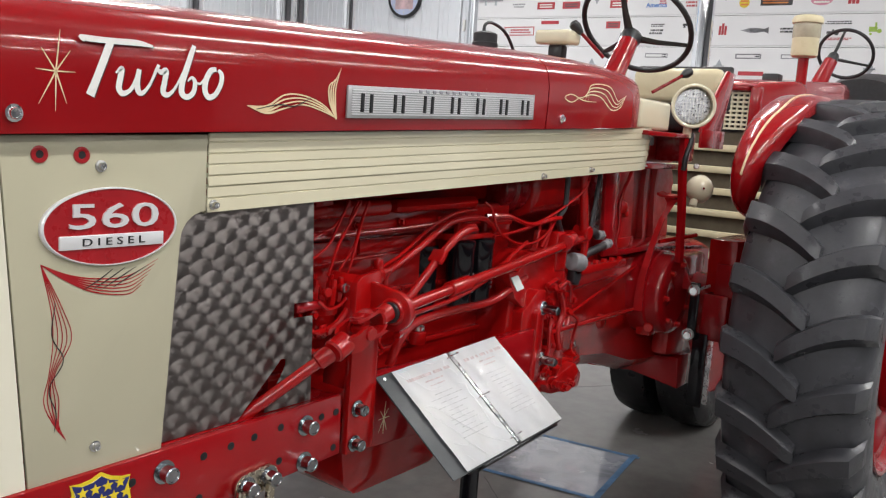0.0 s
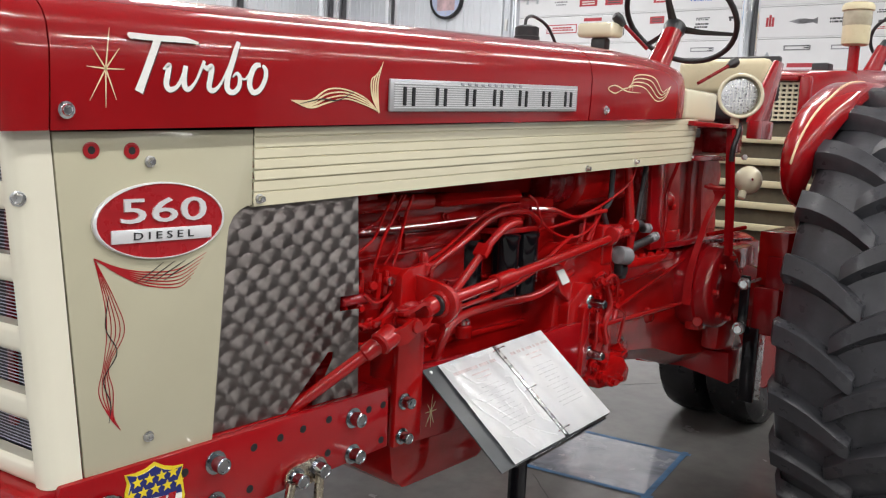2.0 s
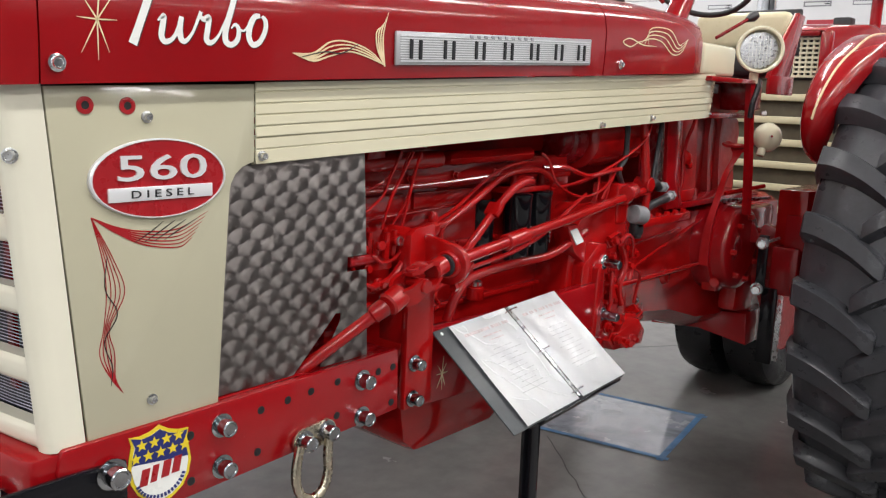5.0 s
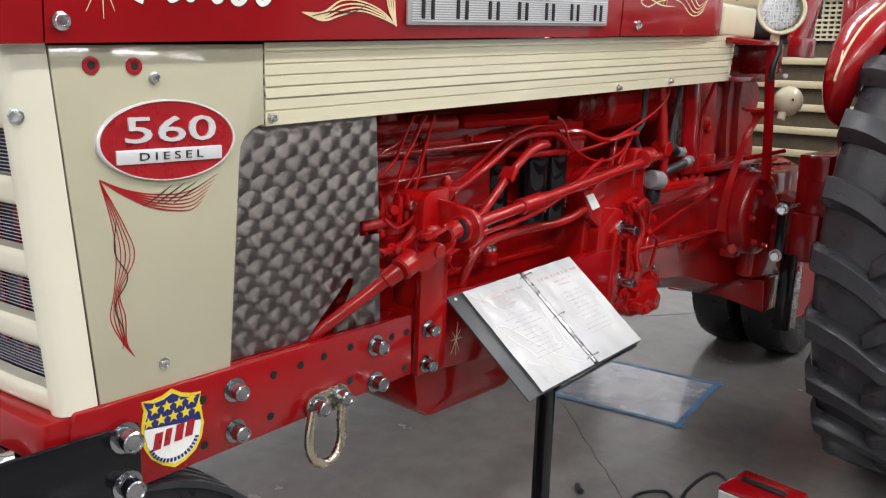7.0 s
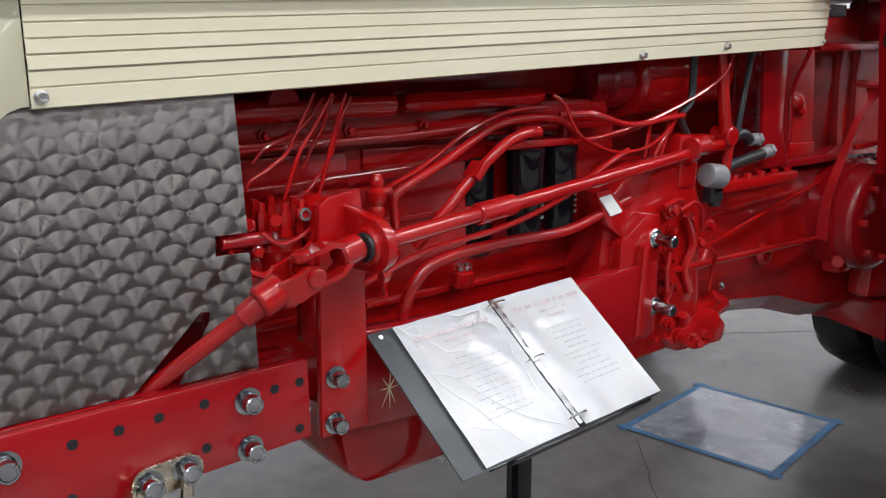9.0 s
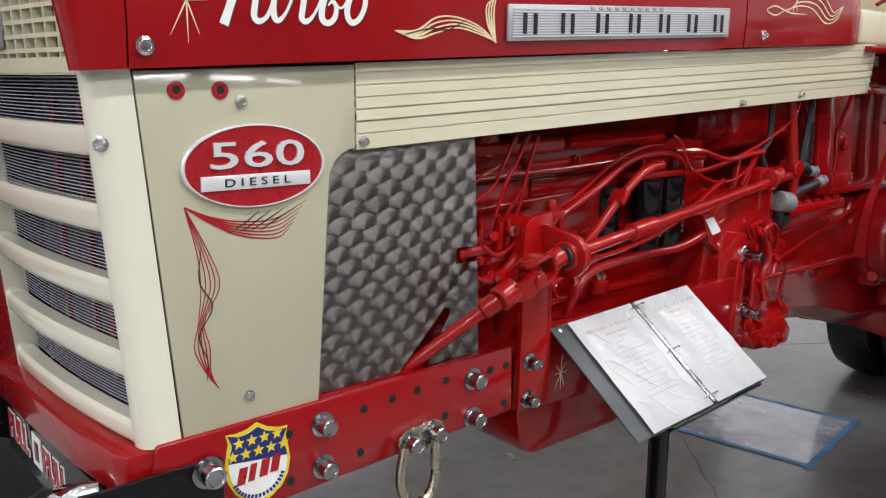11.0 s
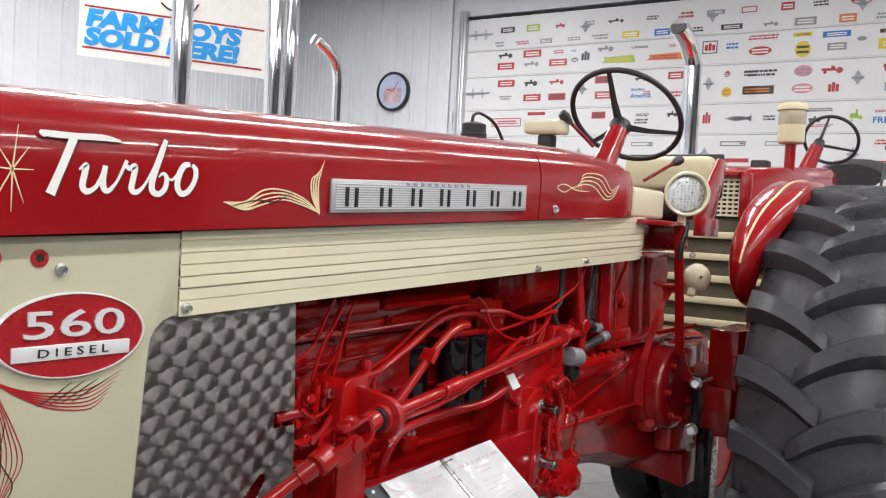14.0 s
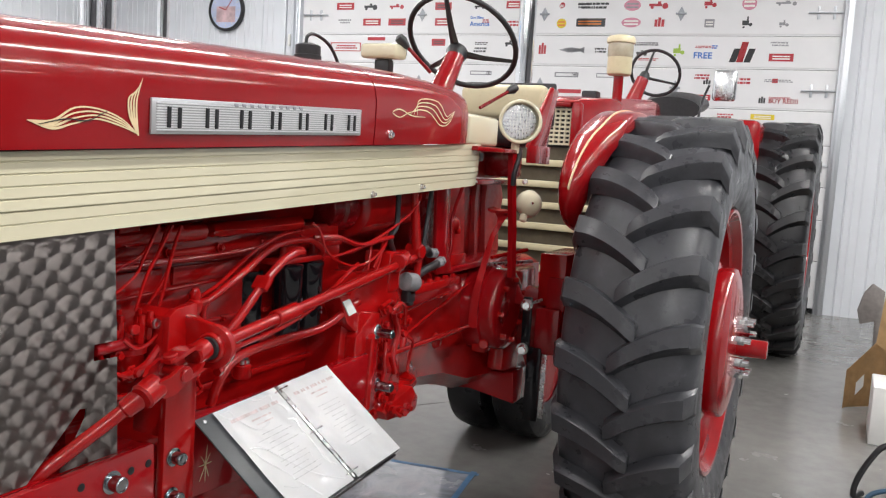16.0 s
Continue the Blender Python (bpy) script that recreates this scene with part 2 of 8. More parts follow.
REFLECTOR = metal("silvered_reflector", (0.66, 0.67, 0.70), 0.34, 0.5, 110)
GREY_WALL = plain("plain_grey_wall", (0.15, 0.15, 0.16), 0.6, 0.1, 2.0)
WIRE = plain("pale_wire", (0.40, 0.41, 0.48), 0.35, 0.1, 60, 0)


def make_sleeve():
    """Clear wrinkled plastic sleeve over a printed page."""
    n = Nodes("plastic_sleeve_page")
    n.bump(n.noise(26.0, 3, 0.5, distort=1.2), 0.35, 0.003)
    col = n.ramp(n.noise(12.0, 4), [(0.3, (0.83, 0.84, 0.86)), (0.7, (0.88, 0.88, 0.88))])
    return n.set(Base_Color=col, Roughness=0.45, Coat_Weight=1.0, Coat_Roughness=0.20)


PAGE = make_sleeve()
# near-white, for ridges that carry the sleeve's glare
SLEEVE_GLARE = plain("sleeve_glare_white", (0.93, 0.94, 0.95), 0.08, 0.03, 30.0, 0.0)


def glow(name, colour, strength):
    n = Nodes(name)
    return n.set(Base_Color=(*colour, 1), Emission_Color=(*colour, 1), Emission_Strength=strength)


JAR = plain("cloudy_jar", (0.42, 0.38, 0.28), 0.12, 0.2, 12.0, 0.0)
TUBE = glow("lit_diffuser", (1.0, 0.97, 0.93), 6.0)


# ---- building helpers ----
def thing(name, at, label, category, group="", kind=""):
    ob = new(name)
    ob.empty_display_size = 0.1
    ob.location = at
    tagged(ob, label, category, group, kind)
    return ob


def part(name, bm, material, parent=None, label="", smooth=True, local=False):
    """Links a bmesh, drawn in world metres, as one mesh object, under a thing or a part."""
    me = bpy.data.meshes.new(name)
    bmesh.ops.recalc_face_normals(bm, faces=bm.faces)
    bm.to_mesh(me)
    bm.free()
    me.materials.append(material)
    if smooth:
        me.shade_smooth()
        me.set_sharp_from_angle(angle=radians(38))
    ob = new(name, me)
    if parent is not None:
        ob.parent = parent
        if not local:
            ob.matrix_parent_inverse = Matrix.Translation(-parent.location if parent.parent is None else Vector())
    if label:
        ob["label"] = label
    return ob


def single(name, bm, material, label, category, group="", kind="", smooth=True):
    ob = part(name, bm, material, None, "", smooth)
    return tagged(ob, label, category, group, kind)


def box(lo, hi, bevel=0.0, seg=2, m=None, bm=None):
    own = bmesh.new()
    bmesh.ops.create_cube(own, size=1.0)
    c = [(a + b) / 2 for a, b in zip(lo, hi)]
    s = [abs(b - a) for a, b in zip(lo, hi)]
    for v in own.verts:
        v.co = Vector((v.co.x * s[0] + c[0], v.co.y * s[1] + c[1], v.co.z * s[2] + c[2]))
    if bevel:
        bmesh.ops.bevel(own, geom=own.edges[:], offset=min(bevel, min(s) * 0.45), segments=seg, affect="EDGES", profile=0.5)
    if m is not None:
        own.transform(m)
    return join(bm, own)


def join(bm, own):
    if bm is None:
        return own
    me = bpy.data.meshes.new("tmp")
    own.to_mesh(me)
    own.free()
    bm.from_mesh(me)
    bpy.data.meshes.remove(me)
    return bm


def frame_of(d):
    d = Vector(d).normalized()
    up = Vector((0, 0, 1)) if abs(d.z) < 0.95 else Vector((1, 0, 0))
    a = d.cross(up).normalized()
    return a, a.cross(d).normalized()


def loft(rings, closed=True, caps=True, bm=None):
    """Skin through rings of equal length."""
    own = bmesh.new()
    vs = [[own.verts.new(p) for p in r] for r in rings]
    n = len(rings[0])
    for a, b in zip(vs, vs[1:]):
        for i in range(n if closed else n - 1):
            j = (i + 1) % n
            own.faces.new((a[i], a[j], b[j], b[i]))
    if caps and closed:
        own.faces.new(vs[0])
        own.faces.new(list(reversed(vs[-1])))
    return join(bm, own)


def rod(p0, p1, r, r1=None, seg=14, bevel=0.0, bm=None):
    p0, p1 = Vector(p0), Vector(p1)
    r1 = r if r1 is None else r1
    a, b = frame_of(p1 - p0)
    d = (p1 - p0).normalized()
    stations = [(p0, r), (p1, r1)]
    if bevel:
        stations = [(p0, r - bevel), (p0 + d * bevel, r), (p1 - d * bevel, r1), (p1, r1 - bevel)]
    rings = [[p + a * (q * math.cos(2 * math.pi * i / seg)) + b * (q * math.sin(2 * math.pi * i / seg)) for i in range(seg)] for p, q in stations]
    return loft(rings, bm=bm)


def lathe(profile, at, axis, seg=32, bm=None, caps=True):
    """profile: (distance along axis, radius) pairs."""
    at, d = Vector(at), Vector(axis).normalized()
    a, b = frame_of(d)
    rings = [[at + d * h + a * (q * math.cos(2 * math.pi * i / seg)) + b * (q * math.sin(2 * math.pi * i / seg)) for i in range(seg)] for h, q in profile]
    return loft(rings, caps=caps, bm=bm)


def smooth_line(pts, steps=6):
    pts = [Vector(p) for p in pts]
    if len(pts) < 3:
        return pts
    out = []
    ext = [pts[0] * 2 - pts[1]] + pts + [pts[-1] * 2 - pts[-2]]
    for i in range(1, len(ext) - 2):
        p0, p1, p2, p3 = ext[i - 1:i + 3]
        for k in range(steps):
            t = k / steps
            out.append(0.5 * ((2 * p1) + (p2 - p0) * t + (2 * p0 - 5 * p1 + 4 * p2 - p3) * t * t + (3 * p1 - p0 - 3 * p2 + p3) * t ** 3))
    out.append(pts[-1])
    return out


def pipe(pts, r, seg=10, steps=6, bm=None, curve=True):
    line = smooth_line(pts, steps) if curve else [Vector(p) for p in pts]
    rings, prev = [], None
    for i, p in enumerate(line):
        d = (line[min(i + 1, len(line) - 1)] - line[max(i - 1, 0)]).normalized()
        if prev is None:
            a, b = frame_of(d)
        else:
            a = (prev - d * prev.dot(d)).normalized()
            b = a.cross(d).normalized()
        prev = a
        rings.append([p + a * (r * math.cos(2 * math.pi * k / seg)) + b * (r * math.sin(2 * math.pi * k / seg)) for k in range(seg)])
    return loft(rings, bm=bm)


def prism(outline, lo, hi, axis="y", bevel=0.0, bm=None):
    """A plate: a 2D outline (in the two other axes, in order) drawn out from lo to hi along axis."""
    own = bmesh.new()
    put = {"x": lambda u, v, w: (w, u, v), "y": lambda u, v, w: (u, w, v), "z": lambda u, v, w: (u, v, w)}[axis]
    a = [own.verts.new(put(u, v, lo)) for u, v in outline]
    b = [own.verts.new(put(u, v, hi)) for u, v in outline]
    n = len(outline)
    own.faces.new(a)
    own.faces.new(list(reversed(b)))
    for i in range(n):
        own.faces.new((a[i], b[i], b[(i + 1) % n], a[(i + 1) % n]))
    bmesh.ops.recalc_face_normals(own, faces=own.faces)
    if bevel:
        sharp = [e for e in own.edges if len(e.link_faces) == 2 and e.calc_face_angle(0) > 0.5]
        bmesh.ops.bevel(own, geom=sharp, offset=bevel, segments=2, affect="EDGES", profile=0.5)
    return join(bm, own)


def sheet_strip(outer, inner, lo, hi, axis="y", bm=None):
    """A plate with one opening: outer and inner outlines with the same number of points."""
    own = bmesh.new()
    put = {"x": lambda u, v, w: (w, u, v), "y": lambda u, v, w: (u, w, v), "z": lambda u, v, w: (u, v, w)}[axis]
    r = [[own.verts.new(put(u, v, w)) for u, v in ring] for ring, w in ((outer, lo), (inner, lo), (inner, hi), (outer, hi))]
    n = len(outer)
    for a, b in ((0, 1), (1, 2), (2, 3), (3, 0)):
        for i in range(n):
            j = (i + 1) % n
            own.faces.new((r[a][i], r[a][j], r[b][j], r[b][i]))
    bmesh.ops.recalc_face_normals(own, faces=own.faces)
    return join(bm, own)


def arc(cx, cy, rx, ry, a0, a1, n):
    return [(cx + rx * math.cos(radians(a0 + (a1 - a0) * i / n)), cy + ry * math.sin(radians(a0 + (a1 - a0) * i / n))) for i in range(n + 1)]


def ribbon(pts, widths, y, thick=0.0004, steps=7, bm=None):
    """A painted stroke on a plane of constant y: points (x, z) with a width at each."""
    line = smooth_line([(x, w, z) for (x, z), w in zip(pts, widths)], steps)
    left, right = [], []
    for i, p in enumerate(line):
        q0, q1 = line[max(i - 1, 0)], line[min(i + 1, len(line) - 1)]
        d = Vector((q1.x - q0.x, q1.z - q0.z))
        d = d.normalized() if d.length > 1e-9 else Vector((1, 0))
        nrm = Vector((-d.y, d.x)) * max(p.y, 0.0004) * 0.5
        left.append((p.x + nrm.x, p.z + nrm.y))
        right.append((p.x - nrm.x, p.z - nrm.y))
    own = bmesh.new()
    rows = [[own.verts.new((u, yy, v)) for u, v in side] for side, yy in ((left, y), (right, y), (right, y + thick), (left, y + thick))]
    for a, b in ((0, 1), (1, 2), (3, 0)):
        for i in range(len(line) - 1):
            own.faces.new((rows[a][i], rows[a][i + 1], rows[b][i + 1], rows[b][i]))
    return join(bm, own)


def letters(name, text, size, where, material, parent=None, label="", bold=0.0, width=1.0, depth=0.002):
    """Words in the built-in font, as a mesh, its baseline's start at the pose given."""
    cu = bpy.data.curves.new("tmp_text", "FONT")
    cu.body, cu.size, cu.extrude, cu.offset, cu.resolution_u = text, size, depth, bold, 3
    tmp = bpy.data.objects.new("tmp_text", cu)
    me = bpy.data.meshes.new_from_object(tmp)
    bpy.data.objects.remove(tmp)
    bpy.data.curves.remove(cu)
    me.transform(where @ Matrix.Diagonal((width, 1, 1, 1)))
    me.name = name
    me.materials.clear()
    me.materials.append(material)
    ob = new(name, me)
    if parent is not None:
        ob.parent = parent
        ob.matrix_parent_inverse = Matrix.Translation(-parent.location if parent.parent is None else Vector())
    if label:
        ob["label"] = label
    return ob


FACING = lambda x, y, z: pose(x, y, z, 90, 0, 0)      # a plate that faces the camera's side (-y)


def bolt(name, at, axis, r, length, parent, material=None, label="", seg=16):
    """Hexagon head or cap with washer, standing along axis."""
    prof = [(-0.001, r * 1.45), (0.0025, r * 1.45), (0.003, r * 1.05), (length * 0.55, r), (length - 0.002, r), (length, r * 0.88), (length, r * 0.74), (length - 0.0018, r * 0.66), (length - 0.0022, r * 0.2)]
    return part(name, lathe(prof, at, axis, seg), material or CHROME, parent, label)


# ---- the hall ----
def place(ob):
    """Set a piece of the hall, drawn in the hall's own metres, into the world."""
    ob.matrix_world = ROOM
    return ob


def ribbed(y0, y1, x, z0, z1, depth, pitch=0.3):
    """Upright ribbed cladding along y, facing -x: two small ribs and a broad one a pitch."""
    pts = []
    y = y0
    while y < y1 - 1e-6:
        for u, d in ((0, 0), (0.36, 0), (0.38, 0.35), (0.42, 0.35), (0.44, 0), (0.66, 0), (0.68, 0.35), (0.72, 0.35), (0.74, 0), (0.90, 0), (0.93, 1), (0.97, 1)):
            yy = y + u * pitch
            if yy < y1:
                pts.append((yy, x - d * depth))
        y += pitch
    pts.append((y1, x))
    bm = bmesh.new()
    lo = [bm.verts.new((px, py, z0)) for py, px in pts]
    hi = [bm.verts.new((px, py, z1)) for py, px in pts]
    for i in range(len(pts) - 1):
        bm.faces.new((lo[i], lo[i + 1], hi[i + 1], hi[i]))
    return bm


DOOR_W, DOOR_H = 6.82, 4.45
WALL_Y = 10.07                # the long wall on the far side
SOUTH, WEST = -12.5, -24.0
single("floor", box((-40, -40, -0.2), (40, 40, 0.0)), FLOOR, "grey sealed concrete floor with scuffs and stains", "floor", kind="structure", smooth=False)

place(single("wall_east", ribbed(SOUTH, -0.06, 0.0, 0.0, CEIL, 0.018), WALL, "white ribbed steel wall beside the big door", "wall", kind="structure", smooth=False))
place(single("wall_east_far", ribbed(DOOR_W + 0.08, WALL_Y, 0.0, 0.0, CEIL, 0.018), WALL, "white ribbed steel end wall with a clock", "wall", kind="structure", smooth=False))
place(single("wall_over_door", box((0.0, -0.06, DOOR_H), (0.16, DOOR_W + 0.08, CEIL)), WALL, "white steel wall above the big door", "wall", kind="structure", smooth=False))
far = ribbed(0.0, -WEST, 0.0, 0.0, CEIL, 0.018)
far.transform(Matrix.Translation((0, WALL_Y, 0)) @ Matrix.Rotation(radians(90), 4, "Z"))
place(single("wall_north", far, WALL, "long white ribbed steel wall", "wall", kind="structure", smooth=False))
# out of view; its grey is chosen to keep near-side reflections dark
place(single("wall_south", box((WEST, SOUTH - 0.15, 0), (0.2, SOUTH, CEIL)), GREY_WALL, "unseen long wall, grey to dim reflections", "wall", kind="structure", smooth=False))
place(single("wall_west", box((WEST - 0.15, SOUTH, 0), (WEST, WALL_Y, CEIL)), WALL, "white steel end wall", "wall", kind="structure", smooth=False))
place(single("ceiling", box((WEST, SOUTH, CEIL), (0.2, WALL_Y + 0.2, CEIL + 0.1)), WALL, "white steel ceiling", "ceiling", kind="structure", smooth=False))

# jambs of the big door
for yy in (-0.10, DOOR_W):
    bm = box((-0.10, yy, 0), (0.05, yy + 0.10, DOOR_H + 0.06), 0.004)
    box((-0.13, yy + 0.03, 0), (-0.10, yy + 0.07, DOOR_H), 0.003, bm=bm)
    place(single("door_jamb_trim", bm, ALU, "galvanised upright track beside the big door", "door track", kind="structure"))
bm = box((-0.05, DOOR_W + 0.26, 0), (-0.019, DOOR_W + 0.34, CEIL), 0.006)
place(single("trim", bm, WALL, "white folded upright trim beside the door", "trim", kind="structure"))

# sectional door
door = thing("garage_door", (0, 0, 0), "white sectional garage door covered with small stickers", "door", kind="structure")
door.matrix_world = ROOM
# panels of two heights by turns
EDGES = (0.06, 0.60, 1.065, 1.435, 1.900, 2.275, 2.729, 3.100, 3.570, 3.940, 4.400)
for z0, z1 in zip(EDGES, EDGES[1:]):
    tall = z1 - z0
    bm = prism([(0.0, 0.0), (0.03, 0.0), (0.03, tall - 0.006), (0.0, tall - 0.006), (-0.006, tall - 0.02), (-0.006, 0.022), (0.0, 0.012)], 0.0, DOOR_W, "y")
    bm.transform(Matrix.Translation((0, 0, z0)))
    part("panel", bm, DOOR_WHITE, door, smooth=False, local=True)
HINGE = plain("dull_zinc", (0.36, 0.38, 0.41), 0.5, 0.2, 30)
JOINTS = (1.67, 2.495, 3.350, 4.170)
for hy in (1.735, 3.380, 5.030):
    for z0 in JOINTS:
        bm = prism([(hy - 0.045, z0), (hy, z0 - 0.085), (hy + 0.045, z0), (hy, z0 + 0.085)], -0.014, -0.007, "x")
        rod((-0.018, hy - 0.06, z0), (-0.018, hy + 0.06, z0), 0.012, bm=bm)
        part("hinge", bm, HINGE, door, "galvanised hinge", local=True)
for hy in (-0.02, 6.42):
    for z0 in JOINTS:
        bm = rod((-0.03, hy, z0), (-0.03, hy + 0.38, z0), 0.011)
        box((-0.022, hy + 0.10, z0 - 0.07), (-0.007, hy + 0.13, z0 + 0.07), 0.003, bm=bm)
        box((-0.022, hy + 0.26, z0 - 0.07), (-0.007, hy + 0.29, z0 + 0.07), 0.003, bm=bm)
        part("roller_bracket", bm, ALU, door, "galvanised roller bracket", local=True)

# stickers
# red and black set paler: the overexposed look is put into the print
STICKER_RED = plain("overlit_red_print", (0.46, 0.030, 0.045), 0.4, 0.15, 30, 0)
STICKER_BLACK = plain("overlit_black_print", (0.05, 0.05, 0.055), 0.45, 0.2, 30, 0)
rng = random.Random(11)
COLS = [STICKER_RED, STICKER_RED, STICKER_RED, GREY_DEC, GREY_DEC, STICKER_BLACK, STICKER_BLACK, BLUE_DEC, YELLOW_DEC, PINK_DEC, GREEN_DEC, ORANGE_DEC]


def sticker(y, z, w, h, style, mat, mat2=None):
    x = -0.0078
    bm = bmesh.new()
    if style == "block":
        box((x - 0.001, y - w / 2, z - h / 2), (x, y + w / 2, z + h / 2), bm=bm)
    elif style == "oval":
        prism(arc(y, z, w / 2, h / 2, 0, 342, 19), x - 0.001, x, "x", bm=bm)
    elif style == "bars":
        rows = 2 if h < 0.09 else 3
        for r in range(rows):
            cur, end = y - w / 2 * rng.uniform(0.7, 1), y + w / 2 * rng.uniform(0.7, 1)
            while cur < end:
                step = rng.uniform(0.012, 0.05)
                zc = z + h / 2 - h * (r + 0.5) / rows
                box((x - 0.001, cur, zc - h * 0.3 / rows), (x, min(end, cur + step), zc + h * 0.3 / rows), bm=bm)
                cur += step + 0.008
    elif style == "frame":
        sheet_strip([(y - w / 2, z - h / 2), (y + w / 2, z - h / 2), (y + w / 2, z + h / 2), (y - w / 2, z + h / 2)],
                    [(y - w / 2 + .012, z - h / 2 + .012), (y + w / 2 - .012, z - h / 2 + .012), (y + w / 2 - .012, z + h / 2 - .012), (y - w / 2 + .012, z + h / 2 - .012)], x - 0.001, x, "x", bm=bm)
    elif style == "machine":
        box((x - 0.001, y - w * .1, z - h * .15), (x, y + w * .5, z + h * .2), bm=bm)
        box((x - 0.001, y - w * .05, z), (x, y + w * .1, z + h * .5), bm=bm)
        prism(arc(y - w * .25, z - h * .1, min(h * .42, w * .17), min(h * .42, w * .17), 0, 330, 11), x - 0.001, x, "x", bm=bm)
        prism(arc(y + w * .35, z - h * .3, min(h * .22, w * .1), min(h * .22, w * .1), 0, 330, 11), x - 0.001, x, "x", bm=bm)
    elif style == "emblem":
        for dy, top in ((0.36, 0.30), (0.0, 0.50), (-0.36, 0.30)):
            yc = y + dy * w
            prism([(yc - 0.15 * w, z - h * 0.42), (yc + 0.15 * w, z - h * 0.42), (yc + 0.13 * w, z + h * top), (yc - 0.17 * w, z + h * top)], x - 0.001, x, "x", bm=bm)
    elif style == "slant":
        prism([(y + w * 0.5, z - h * 0.4), (y - w * 0.5, z - h * 0.5), (y - w * 0.44, z + h * 0.5), (y + w * 0.44, z + h * 0.4), (y + w * 0.40, z)], x - 0.001, x, "x", bm=bm)
    elif style == "dart":
        prism([(y + w * 0.5, z), (y + w * 0.12, z - h * 0.4), (y - w * 0.34, z - h * 0.2), (y - w * 0.5, z - h * 0.5), (y - w * 0.5, z + h * 0.5), (y - w * 0.34, z + h * 0.2), (y + w * 0.12, z + h * 0.4)], x - 0.001, x, "x", bm=bm)
    ob = part("sticker", bm, mat, door, "small printed sticker", smooth=False, local=True)
    if mat2 is not None:
        bm = bmesh.new()
        for r in range(2):
            zc = z + h * (0.14 - 0.32 * r)
            box((x - 0.0022, y - w * 0.36, zc - h * 0.08), (x - 0.0012, y + w * 0.36, zc + h * 0.08), bm=bm)
        part("sticker_print", bm, mat2, ob, smooth=False, local=True)
    return ob


for base in (2.00, 4.02):
    for r in range(2):
        yy = 0.55 + rng.uniform(0, 0.2)
        while yy < 6.35:
            w, h = rng.uniform(0.14, 0.26), rng.uniform(0.055, 0.095)
            style = rng.choice(["block", "block", "bars", "bars", "machine", "oval", "bars", "block", "frame"])
            mat = rng.choice(COLS[:7] if style in ("bars", "frame", "machine") else COLS)
            sticker(yy, base + 0.19 * r, w, h, style, mat, WHITE_DEC if style in ("block", "oval") else None)
            yy += rng.uniform(0.34, 0.46)
for spot in ((6.19, 3.86, 0.25, 0.077, STICKER_BLACK, None), (4.72, 3.86, 0.24, 0.082, GREY_DEC, None), (5.78, 3.72, 0.26, 0.067, GREY_DEC, None),
             (5.78, 3.46, 0.21, 0.086, STICKER_BLACK, None), (5.39, 3.46, 0.24, 0.066, STICKER_RED, None), (4.23, 3.45, 0.16, 0.058, STICKER_BLACK, None),
             (3.80, 2.99, 0.14, 0.080, STICKER_BLACK, None), (0.59, 3.70, 0.18, 0.096, STICKER_BLACK, None), (1.99, 3.45, 0.25, 0.085, STICKER_RED, None),
             (1.41, 3.46, 0.15, 0.125, STICKER_RED, None), (0.58, 3.46, 0.26, 0.054, GREY_DEC, None), (0.99, 3.24, 0.12, 0.150, STICKER_BLACK, None),
             (0.60, 3.23, 0.11, 0.09, GREY_DEC, None), (2.15, 2.89, 0.14, 0.075, STICKER_BLACK, None),):
    sticker(*spot[:4], "machine", *spot[4:])
for spot in ((1.72, 2.92, 0.14, 0.155, GREEN_DEC, None),):
    sticker(*spot[:4], "machine", *spot[4:])
for spot in ((5.79, 3.86, 0.27, 0.098, STICKER_RED, WHITE_DEC), (6.19, 3.71, 0.26, 0.093, STICKER_RED, WHITE_DEC), (5.40, 3.72, 0.26, 0.090, STICKER_RED, WHITE_DEC),
             (6.17, 3.47, 0.26, 0.093, STICKER_RED, WHITE_DEC), (4.74, 3.46, 0.23, 0.095, STICKER_RED, STICKER_BLACK), (3.79, 3.47, 0.19, 0.091, STICKER_RED, WHITE_DEC),
             (5.76, 3.26, 0.26, 0.092, STICKER_RED, WHITE_DEC), (5.39, 3.26, 0.25, 0.091, STICKER_RED, STICKER_BLACK), (4.73, 3.26, 0.23, 0.095, STICKER_RED, WHITE_DEC),
             (2.89, 3.25, 0.17, 0.094, STICKER_BLACK, ORANGE_DEC), (5.68, 3.04, 0.26, 0.043, STICKER_RED, None), (4.78, 3.00, 0.19, 0.089, STICKER_RED, STICKER_BLACK),
             (2.34, 3.87, 0.20, 0.046, YELLOW_DEC, STICKER_BLACK), (1.98, 3.85, 0.29, 0.068, BLUE_DEC, WHITE_DEC),):
    sticker(*spot[:4], "block", *spot[4:])
for spot in ((1.38, 3.85, 0.33, 0.044, STICKER_BLACK, ORANGE_DEC), (1.97, 3.71, 0.20, 0.085, GREY_DEC, WHITE_DEC), (1.40, 3.71, 0.30, 0.116, YELLOW_DEC, WHITE_DEC),
             (2.79, 3.25, 0.34, 0.099, STICKER_BLACK, ORANGE_DEC), (1.41, 3.24, 0.11, 0.094, GREY_DEC, WHITE_DEC), (0.60, 2.86, 0.26, 0.086, STICKER_RED, WHITE_DEC),
             (3.00, 2.42, 0.29, 0.048, STICKER_RED, None), (0.64, 2.60, 0.06, 0.049, STICKER_RED, None), (1.42, 2.39, 0.19, 0.067, STICKER_RED, WHITE_DEC),):
    sticker(*spot[:4], "block", *spot[4:])
